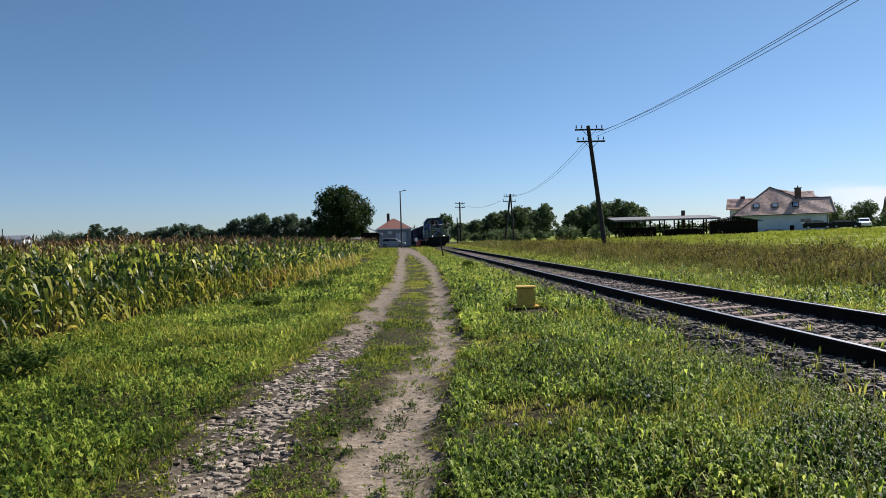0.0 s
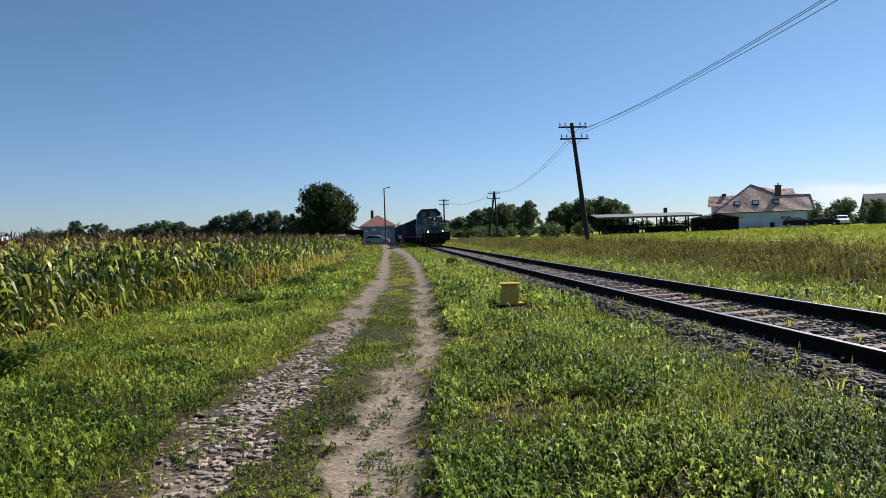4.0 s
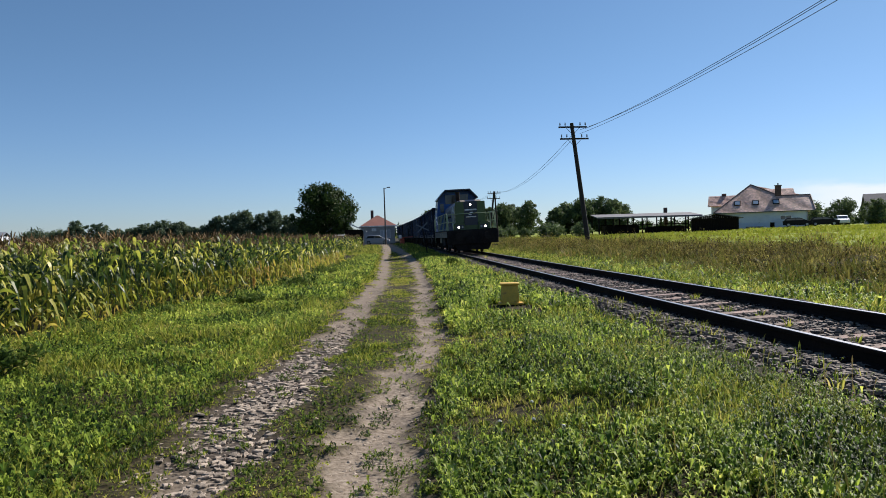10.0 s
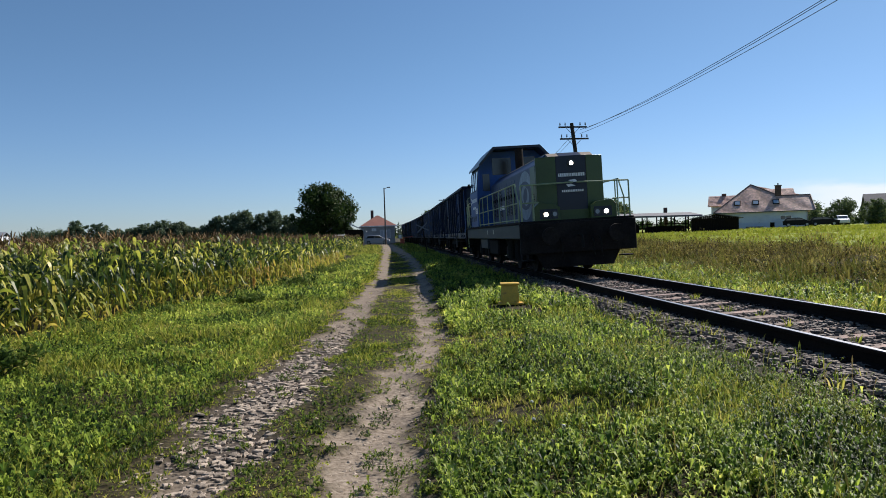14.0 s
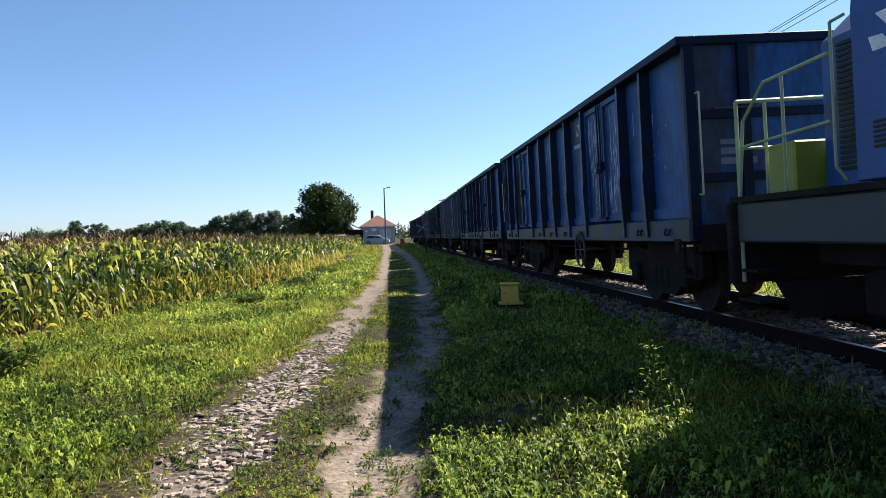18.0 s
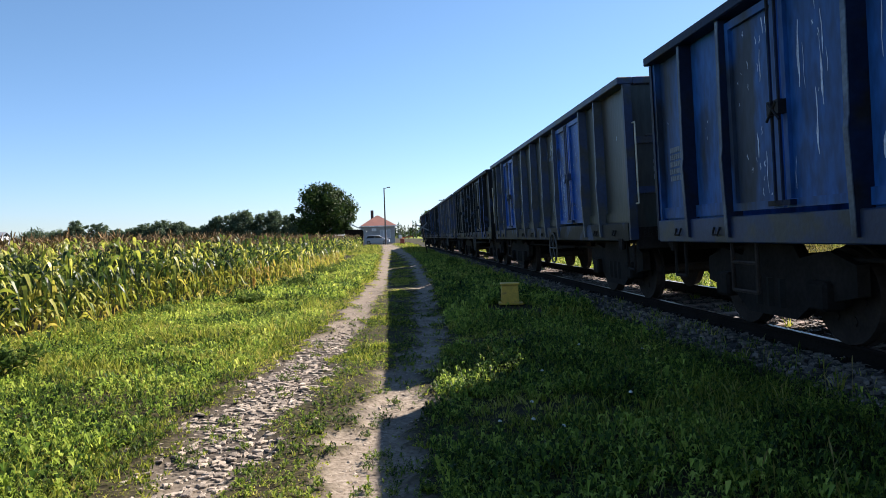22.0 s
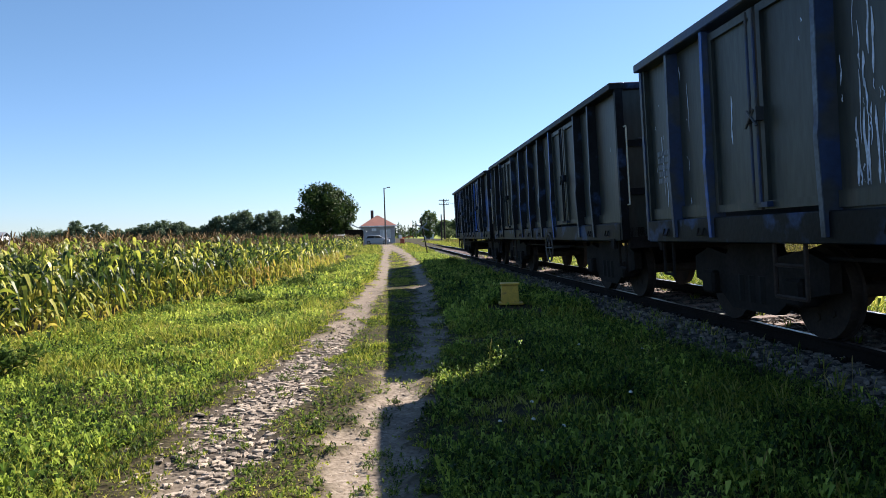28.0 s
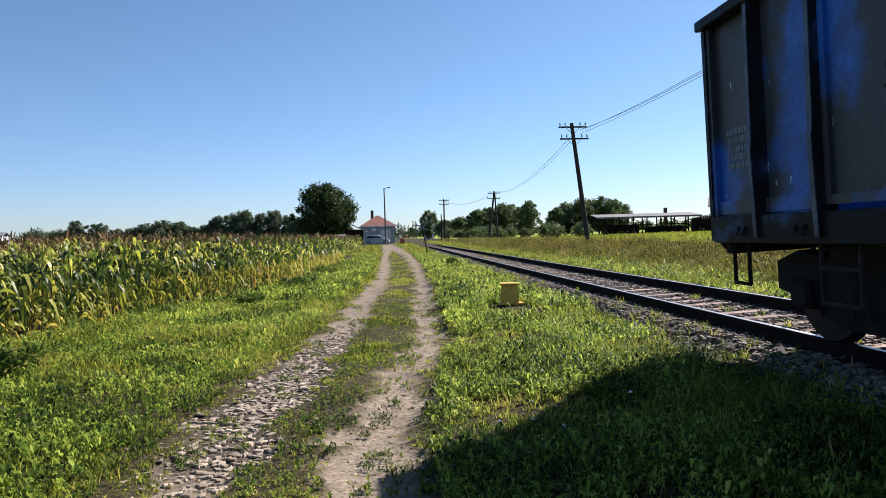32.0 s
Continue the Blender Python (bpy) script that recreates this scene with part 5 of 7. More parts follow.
def villa():
    """White one-storey house with a wide tiled half-pyramid roof, roof windows and a brick chimney; local x along the front, y away."""
    V = thing("villa", pose(66.4, 115.5, 0.80, 0, 0, -28), "white plastered house with a brown tiled roof and skylights", "house")
    wall = bmesh.new()
    box(wall, -7.3, 6.4, 0.6, 0.9, -0.5, 2.95), box(wall, -7.3, 6.4, 10.7, 11, -0.5, 2.95)
    box(wall, -7.3, -7.0, 0.9, 10.7, -0.5, 2.95), box(wall, 6.1, 6.4, 0.9, 10.7, -0.5, 2.95)
    part("wall", wall, PLASTER, V)
    e, k = 2.95, 1.35
    front = [(-8.6, 0, e), (7.5, 0, e), (7.05, 2.7 * k, e + 2.7), (2.2, 2.7 * k, e + 2.7), (-2.4, 5.1 * k, e + 5.1)]
    slab("front_roof", front, 0.16, TILE, V)
    course_tiles(V, e, k)
    slab("side_roof", [(7.5, 0, e), (7.5, 11.2, e), (7.05, 8, e + 2.7), (7.05, 2.7 * k, e + 2.7)], 0.16, TILE, V)
    slab("side_roof", [(-8.6, 0, e), (-8.6, 11.2, e), (-2.4, 7.3, e + 5.1), (-2.4, 5.1 * k, e + 5.1)], 0.16, TILE, V)
    slab("back_roof", [(-8.6, 11.2, e), (7.5, 11.2, e), (7.05, 8, e + 2.7), (-2.4, 7.3, e + 5.1)], 0.16, TILE, V)
    slab("rear_roof", [(0.0, 4.6, e + 2.6), (4.9, 4.6, e + 2.6), (4.6, 7.0, e + 4.15), (-0.6, 7.0, e + 4.15)], 0.16, TILE, V)
    tiles(V, (0.0, 4.6, e + 2.6), (4.9, 4.6, e + 2.6), (4.6, 7.0, e + 4.15), (-0.6, 7.0, e + 4.15), 16, 9, TILE)
    slab("dormer_roof", [(-9.8, 5.4, e + 1.4), (-4.4, 5.4, e + 1.4), (-4.7, 8.2, e + 3.35), (-9.7, 8.2, e + 3.35)], 0.16, TILE, V)
    tiles(V, (-9.8, 5.4, e + 1.4), (-4.4, 5.4, e + 1.4), (-4.7, 8.2, e + 3.35), (-9.7, 8.2, e + 3.35), 18, 8, TILE)
    part("dormer_wall", B(-9.2, -5, 6.2, 8.2, e - 3, e + 1.9), PLASTER, V)
    part("ridge_tile_line", pipe([(-8.6, 0, e + 0.05), (-2.4, 5.1 * k, e + 5.15), (2.2, 2.7 * k, e + 2.75), (7.05, 2.7 * k, e + 2.75), (7.5, 0, e + 0.05)], 0.1), DARKTILE, V)
    part("gutter", T((-8.6, -0.05, e - 0.05), (7.5, -0.05, e - 0.05), 0.09), SHEET, V)
    u = Vector((0, k, 1)).normalized()
    nn = Vector((0, -1, k)).normalized()
    for x in (-4.7, -1.7, 1.55):
        c = Vector((x, 1.58 * k, e + 1.58)) + nn * 0.06
        w = slab("skylight", [tuple(c + Vector((dx, 0, 0)) + u * dv + nn * 0.08) for dx, dv in ((-0.55, -0.68), (0.55, -0.68), (0.55, 0.68), (-0.55, 0.68))], 0.14, DARKWOOD, V)
        slab("pane", [tuple(c + Vector((dx, 0, 0)) + u * dv + nn * 0.095) for dx, dv in ((-0.4, -0.5), (0.4, -0.5), (0.4, 0.5), (-0.4, 0.5))], 0.01, SKYGLASS, w)
    ch = part("chimney", B(1.5, 2.5, 3.6, 4.5, e + 2.2, e + 4.5, bev=0.02), BRICK, V)
    part("chimney_cap", B(1.4, 2.6, 3.5, 4.6, e + 4.51, e + 4.65), SHEET, ch)
    part("chimney_pot", T((2, 4, e + 4.65), (2, 4, e + 5.0), 0.1), SHEET, ch)
    part("chimney", B(-7.4, -6.6, 8, 8.8, e + 2.6, e + 3.75), BRICK, V)
    window(V, 2.15, 3.8, 1.45, 2.08, 0.59)
    part("downpipe", T((6.25, 0.5, -0.4), (6.25, 0.5, 2.8), 0.06), SHEET, V)
    part("door", B(0.5, 1.2, 0.55, 0.595, -0.1, 1.0), DARKWOOD, V)
    part("bench", B(-3.4, -0.6, -0.4, 0.1, -0.3, 0.35, bev=0.04), SHEET, V)


villa()


def garden_shed():
    V = thing("garden_shed", pose(50.0, 101.2, 0.72, 0, 0, -22), "dark wooden shed with a low pitched roof", "shed")
    for i in range(22):
        x = -3.3 + i * 0.3
        part("plank", B(x, x + 0.285, -0.02, 0.02, -0.3, 1.9 + 0.55 * (1 - abs(x + 0.15) / 3.4)), DARKWOOD, V)
    part("wall", B(-3.25, 3.25, 0.03, 5, -0.4, 1.85), DARKWOOD, V)
    slab("roof", [(-3.9, -0.6, 1.85), (0, -0.6, 2.65), (0, 5.4, 2.65), (-3.9, 5.4, 1.85)], 0.1, SHEET, V)
    slab("roof", [(0, -0.6, 2.65), (3.9, -0.6, 1.85), (3.9, 5.4, 1.85), (0, 5.4, 2.65)], 0.1, SHEET, V)


def open_barn():
    V = thing("open_barn", pose(42.3, 109.0, 0.75, 0, 0, -6), "long open-sided barn on posts with a grey sheet roof", "barn")
    slab("roof", [(-8.3, -2.0, 2.55), (8.3, -2.0, 2.55), (8.3, 4.0, 3.15), (-8.3, 4.0, 3.15)], 0.12, SHEET, V)
    part("fascia", B(-8.3, 8.3, -2.06, -2.01, 2.3, 2.56), SHEET, V)
    for x in np.linspace(-8, 8, 8):
        part("post", B(float(x) - 0.09, float(x) + 0.09, -1.9, -1.72, -0.4, 2.5), DARKWOOD, V)
        part("post", B(float(x) - 0.09, float(x) + 0.09, 3.7, 3.88, -0.4, 3.0), DARKWOOD, V)
    for z in (0.5, 1.2):
        part("rail", B(-8, 8, 3.6, 3.66, z, z + 0.14), DARKWOOD, V)
    part("hay_bale", B(-6.5, -1.0, 0.5, 3.0, -0.4, 1.2, bev=0.2), DARKWOOD, V)
    part("hay_bale", B(0.5, 6.5, 0.8, 3.2, -0.4, 0.9, bev=0.2), DARKWOOD, V)
    part("chimney", B(4.2, 4.7, 4.3, 4.8, 1.0, 4.0), BRICK, V)


def cottage():
    V = thing("cottage", pose(-0.9, 122.5, 0.05, 0, 0, 3), "small grey house with a red hipped roof", "house")
    part("wall", B(-2.9, 2.9, 0, 7, -0.3, 3.15), GREY_PLASTER, V)
    e = 3.1
    slab("front_roof", [(-3.3, -0.4, e), (3.3, -0.4, e), (0.15, 2.9, 5.05), (-0.15, 2.9, 5.05)], 0.12, RED_ROOF, V)
    slab("side_roof", [(-3.3, -0.4, e), (-3.3, 7.4, e), (-0.15, 4.5, 5.05), (-0.15, 2.9, 5.05)], 0.12, RED_ROOF, V)
    slab("side_roof", [(3.3, -0.4, e), (3.3, 7.4, e), (0.15, 4.5, 5.05), (0.15, 2.9, 5.05)], 0.12, RED_ROOF, V)
    slab("back_roof", [(-3.3, 7.4, e), (3.3, 7.4, e), (0.15, 4.5, 5.05), (-0.15, 4.5, 5.05)], 0.12, RED_ROOF, V)
    part("eave_board", B(-3.3, 3.3, -0.46, -0.4, e - 0.12, e + 0.06), FRAMEW, V)
    part("chimney", B(-1.15, -0.65, 3.6, 4.1, 4.4, 6.0), BRICK, V)
    window(V, 0.3, 2.0, 1.05, 2.35, -0.01, 2, pane_mat("curtained_window_glass", (0.45, 0.48, 0.52), 0.1))
    part("vent_box", B(-1.2, -0.4, -0.25, -0.01, 2.2, 2.7, bev=0.03), FRAMEW, V)


def lean_to():
    V = thing("shed", pose(-4.3, 104.0, 0.1, 0, 0, 0), "dark shed with a steep pale-edged roof beside the tree", "shed")
    part("wall", B(-1.5, 1.2, 0, 4, -0.3, 2.3), DARKWOOD, V)
    slab("roof", [(-1.6, -0.3, 3.7), (1.75, -0.3, 2.05), (1.75, 4.3, 2.05), (-1.6, 4.3, 3.7)], 0.14, ZINC, V)
    slab("roof", [(-1.6, -0.3, 3.7), (-4.2, -0.3, 2.2), (-4.2, 4.3, 2.2), (-1.6, 4.3, 3.7)], 0.14, SHEET, V)


def hut():
    V = thing("garden_hut", pose(26.6, 108.0, 0.5, 0, 0, 8), "small grey sheet-metal garden hut", "shed")
    part("wall", B(-1.0, 1.0, 0, 2, -0.4, 1.55), SHEET, V)
    slab("roof", [(-1.2, -0.2, 1.6), (1.2, -0.2, 1.95), (1.2, 2.2, 1.95), (-1.2, 2.2, 1.6)], 0.08, ZINC, V)


def far_house():
    V = thing("house", pose(110.0, 142.6, 1.8, 0, 0, -30), "grey house with a pale roof among trees", "house")
    part("wall", B(-4, 4, 0, 8, -2, 3.2), GREY_PLASTER, V)
    slab("roof", [(-4.6, -0.6, 3.0), (4.6, -0.6, 3.0), (4.6, 4, 6.0), (-4.6, 4, 6.0)], 0.15, SHEET, V)
    slab("roof", [(-4.6, 8.6, 3.0), (4.6, 8.6, 3.0), (4.6, 4, 6.0), (-4.6, 4, 6.0)], 0.15, SHEET, V)
    window(V, -1.5, 0, 1, 2.3, -0.01)
    window(V, 1.0, 2.5, 1, 2.3, -0.01)


def low_building(x, y, z, wide, h, label, turn=0):
    V = thing("farm_building", pose(x, y, z, 0, 0, turn), label, "building")
    part("wall", B(-wide / 2, wide / 2, 0, 6, -3, h), PLASTER, V)
    slab("roof", [(-wide / 2 - 0.4, -0.4, h), (wide / 2 + 0.4, -0.4, h), (wide / 2 + 0.4, 3, h + 1.1), (-wide / 2 - 0.4, 3, h + 1.1)], 0.12, ZINC, V)
    slab("roof", [(-wide / 2 - 0.4, 6.4, h), (wide / 2 + 0.4, 6.4, h), (wide / 2 + 0.4, 3, h + 1.1), (-wide / 2 - 0.4, 3, h + 1.1)], 0.12, ZINC, V)
    window(V, -wide / 4, -wide / 4 + 1.2, h - 1.6, h - 0.5, -0.01)


low_building(-99.0, 180, 1.5, 9.0, 2.6, "low white farm building with a pale roof beyond the corn", 8)
low_building(13.2, 205, -0.6, 3.0, 2.6, "small pale house beyond the level crossing", -4)
garden_shed(), open_barn(), cottage(), lean_to(), hut(), far_house()


def parked_car(m, col, label, van=False):
    PAINT = mat("car_paint_" + col[0], col[1], 0.35, 0.0, 0.03, 1, 10, 0, spec=0.5 if col[1][0] > 0.2 else 0.12)
    RUBBER = mat("tyre_rubber", (0.015, 0.015, 0.015), 0.9)
    C = thing("parked_car", m, label, "car", "parked cars")
    h = 1.55 if van else 1.45
    body = [(-2.1, 0.3), (-2.15, 0.75), (-1.3, 0.98), (1.95, 1.0), (2.1, 0.8), (2.1, 0.35), (1.7, 0.25), (-1.8, 0.25)]
    part("body", PR(body, "y", -0.86, 0.86, bev=0.05), PAINT, C)
    top = [(-1.35, 0.97), (-0.45, h - 0.05), (0.3, h), (1.55, h - 0.08), (1.95, 0.98)]
    part("cabin", PR(top, "y", -0.74, 0.74, bev=0.06), PAINT, C)
    for s in (-1, 1):
        for q in ([(-1.05, 1.02), (-0.42, h - 0.14), (0.2, h - 0.1), (0.2, 1.02)], [(0.28, 1.02), (0.28, h - 0.1), (1.45, h - 0.17), (1.7, 1.03)]):
            part("side_window", PR(q, "y", s * 0.742, s * 0.75), GLASS, C)
        for x in (-1.35, 1.3):
            w = part("wheel", T((x, s * 0.68, 0.31), (x, s * 0.88, 0.31), 0.31, n=18), RUBBER, C)
            part("rim", T((x, s * 0.87, 0.31), (x, s * 0.89, 0.31), 0.2, n=14), ZINC, w)
        part("headlight", B(-2.13, -1.95, min(s * 0.55, s * 0.8), max(s * 0.55, s * 0.8), 0.66, 0.8), GLASS, C)
        part("tail_light", B(1.98, 2.12, min(s * 0.6, s * 0.82), max(s * 0.6, s * 0.82), 0.72, 0.92), RED_ROOF, C)
    part("windscreen", PR([(-1.24, 1.0), (-1.27, 1.02), (-0.5, h - 0.08), (-0.46, h - 0.1)], "y", -0.66, 0.66), GLASS, C)
    return C


parked_car(pose(-1.2, 116.4, 0.0, 0, 0, 176), ("silver", (0.5, 0.52, 0.55)), "silver estate car parked before the cottage", True)
parked_car(pose(66.0, 106.0, 0.95, 0, 0, 150), ("black", (0.008, 0.008, 0.009)), "black car parked beside the white house")
parked_car(pose(70.9, 106.6, 1.0, 0, 0, 152), ("dark", (0.012, 0.013, 0.012)), "dark green car parked on the grass")
parked_car(pose(74.0, 106.6, 1.05, 0, 0, 62), ("white", (0.7, 0.72, 0.74)), "white car parked facing the field", True)

parked_car(pose(-6.3, 100.5, 0.15, 0, 0, 85), ("cream", (0.6, 0.6, 0.58)), "pale van parked behind the corn", True)

# ---- trees ----
BARK = mat("tree_bark", (0.07, 0.052, 0.038), 0.95, 0, 0.35, 3, 25, 0.6, stretch=(4, 4, 0.8))
LEAF_DARK = leaf_mat("dark_tree_leaves", [(0.014, 0.03, 0.008), (0.03, 0.058, 0.013), (0.065, 0.1, 0.022)], 0.3)
# distance haze is painted into these lighter, greyer leaf colours
LEAF_HAZE = leaf_mat("hazed_far_tree_leaves", [(0.05, 0.075, 0.045), (0.085, 0.125, 0.07), (0.15, 0.19, 0.09)], 0.42)
POPLAR_HAZE = leaf_mat("hazed_poplar_leaves", [(0.10, 0.13, 0.10), (0.15, 0.18, 0.14), (0.2, 0.23, 0.18)], 0.4)
# raised as well, for the lighter haze over the nearer trees
LEAF_MID = leaf_mat("tree_leaves", [(0.045, 0.07, 0.034), (0.09, 0.135, 0.055), (0.17, 0.21, 0.085)], 0.45)


def leaf_cloud(C, R, n, size, seed):
    """n small leaf clumps spread through the balls at C of radius R: corners and triangles."""
    g = np.random.default_rng(seed)
    w = np.array(R) ** 1.6
    idx = g.choice(len(R), n, p=w / w.sum())
    d = g.normal(size=(n, 3))
    d /= np.linalg.norm(d, axis=1)[:, None]
    rad = np.array(R)[idx] * (0.35 + 0.85 * g.random(n))
    p = np.array(C)[idx] + d * rad[:, None] * [1, 1, 0.85]
    u = g.normal(size=(n, 3))
    u /= np.linalg.norm(u, axis=1)[:, None]
    v = np.cross(u, d)
    v /= np.linalg.norm(v, axis=1)[:, None] + 1e-9
    s = size * (0.5 + g.random(n))[:, None]
    co = np.stack([p - u * s, p + v * s * 0.55, p + u * s, p - v * s * 0.55], 1).reshape(-1, 3)
    k = np.arange(n)[:, None] * 4
    return co, np.concatenate([k + [0, 1, 2], k + [0, 2, 3]])


def tree(name, x, y, h, w, seed, leaves=LEAF_MID, n=5000, leaf=0.22, label="leafy broad tree with a dense crown", base=0.15, bushes=9):
    """A trunk with limbs to many uneven clumps of leaves, set through an egg-shaped crown."""
    g = random.Random(seed)
    z = float(ground_z(x, y))
    t = thing(name, pose(x, y, z), label, "tree", "trees round the fields")
    bm = T((0, 0, -0.3), (g.uniform(-.2, .2), 0, h * 0.5), 0.05 * h * 0.5, 0.03 * h * 0.5, n=9)
    C, R = [], []
    mid, up = h * (base + 0.96) / 2, h * (0.96 - base) / 2
    for i in range(bushes * 3):
        a = i * 2.4 + g.uniform(-.5, .5)
        q = (i + 0.5) / (bushes * 3) * 2 - 1
        wide = math.sqrt(max(0.0, 1 - q * q)) * (1.0 if q < 0.1 else 1 - 0.18 * q)
        r = w * g.choice((0.06, 0.08, 0.1, 0.13, 0.17))
        deep = g.uniform(0.2, 1.15) ** 0.5
        c = Vector((math.cos(a) * wide * deep * (w / 2 - r * 0.6), math.sin(a) * wide * deep * (w / 2 - r * 0.6), mid + q * (up - r * 0.6)))
        if i % 2:
            tube(bm, (0, 0, h * (0.15 + 0.15 * (q + 1))), c, 0.016 * h * 0.4, 0.02, n=5)
        C.append(tuple(c))
        R.append(r)
    for q in (-0.45, 0.0, 0.4):
        C.append((g.uniform(-.1, .1) * w, g.uniform(-.1, .1) * w, mid + q * up))
        R.append(w * 0.25)
    part("trunk", bm, BARK, t)
    co, tr = leaf_cloud(C, R, n, leaf, seed)
    co[:, 2] = np.maximum(co[:, 2], h * base * 0.8)
    arrays("crown", co, tr, leaves, t)
    return t


tree("broadleaf_tree", -8.9, 106.0, 10.0, 10.4, 3, LEAF_DARK, 15000, 0.2, "large dark broadleaf tree at the field's end", 0.12, 16)
for i, (x, y, h, w) in enumerate(((19, 139, 6.2, 6), (24, 141, 7.4, 7), (29, 138, 7.6, 6), (32.5, 128, 5.5, 5), (36.5, 127, 7.2, 6.5), (41, 128, 7.6, 7), (45, 130, 6.3, 6),
                                  (12.3, 190, 8.4, 6.5), (14.5, 165, 4.8, 5), (21.5, 143, 6.8, 6), (26.5, 143, 7.2, 6), (34.5, 130, 6.5, 6), (39, 131, 7.2, 6), (43, 127, 6.8, 6), (16.5, 150, 5, 6))):
    tree("broadleaf_tree", x, y, h, w, 20 + i, LEAF_MID, 5500, 0.2, "bushy green tree beside the railway", 0.05, 10)
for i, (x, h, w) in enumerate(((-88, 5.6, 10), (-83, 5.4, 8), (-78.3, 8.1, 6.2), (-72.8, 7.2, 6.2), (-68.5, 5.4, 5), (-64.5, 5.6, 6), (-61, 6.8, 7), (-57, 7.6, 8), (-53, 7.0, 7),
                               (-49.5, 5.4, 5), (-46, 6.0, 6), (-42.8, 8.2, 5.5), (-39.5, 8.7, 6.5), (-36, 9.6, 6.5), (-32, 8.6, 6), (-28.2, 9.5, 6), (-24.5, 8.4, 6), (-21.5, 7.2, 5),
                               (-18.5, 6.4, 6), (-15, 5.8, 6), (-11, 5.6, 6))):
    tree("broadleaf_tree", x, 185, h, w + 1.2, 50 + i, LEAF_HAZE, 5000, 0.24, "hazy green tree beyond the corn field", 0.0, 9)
for i, (x, y, h, w) in enumerate(((88, 150, 5.0, 9), (93, 146, 5.6, 8), (98, 152, 6, 9), (102, 146, 6.5, 8), (83, 152, 4.2, 8), (105, 140, 6, 7))):
    tree("broadleaf_tree", x, y, h, w, 80 + i, LEAF_MID, 4500, 0.2, "green garden tree behind the parked cars", 0.0, 9)


# far poplars, their haze painted as pale grey-green leaves
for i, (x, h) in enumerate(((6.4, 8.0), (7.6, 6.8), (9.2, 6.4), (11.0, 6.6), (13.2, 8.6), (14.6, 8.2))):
    tree("poplar_tree", x, 300 + 3 * i, h, 1.5, 160 + i, POPLAR_HAZE, 900, 0.2, "slim distant poplar tree", 0.02, 7)


def bush_belt():
    """Low bushes and reeds along the far side of the line."""
    g = random.Random(9)
    for i in range(16):
        x = g.uniform(15, 30) if i < 9 else g.uniform(12.5, 18)
        y = g.uniform(96, 125) if i < 9 else g.uniform(118, 160)
        h = g.uniform(1.4, 2.8)
        tree("bush", x, y, h, h * 1.7, 120 + i, LEAF_MID, 900, 0.16, "green bush beside the railway", 0.0, 6)


bush_belt()


def far_woods():
    g = np.random.default_rng(4)
    C, R = [], []
    for i in range(420):
        x = g.uniform(-900, 700)
        y = g.uniform(520, 700) + abs(x) * 0.15
        z = float(ground_z(x, y))
        C.append((x, y, z + g.uniform(1.5, 5.5)))
        R.append(g.uniform(4, 8))
    co, tr = leaf_cloud(C, R, 42000, 1.3, 8)
    ob = arrays("far_woods", co, tr, LEAF_DARK)
    tagged(ob, "dark line of far woods on the horizon", "woods", kind="stuff")


far_woods()

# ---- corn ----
# ramp stretched: dark gaps and backlit highlights are put into the leaf colours
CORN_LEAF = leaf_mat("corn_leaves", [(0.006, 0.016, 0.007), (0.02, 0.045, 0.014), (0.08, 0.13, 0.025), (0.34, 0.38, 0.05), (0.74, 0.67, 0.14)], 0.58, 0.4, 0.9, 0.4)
CORN_DRY = leaf_mat("dry_corn_leaves", [(0.10, 0.15, 0.025), (0.36, 0.38, 0.05), (0.56, 0.47, 0.09), (0.36, 0.2, 0.07)], 0.5, 0.5, 0.9, 0.2)
CORN_STALK = mat("corn_stalk", (0.11, 0.14, 0.035), 0.6, 0, 0.25, 3, 20, 0.1, rand=0.3)
TASSEL = mat("corn_tassel", (0.19, 0.115, 0.045), 0.9, 0, 0.25, 5, 30, 0.1, rand=0.35)


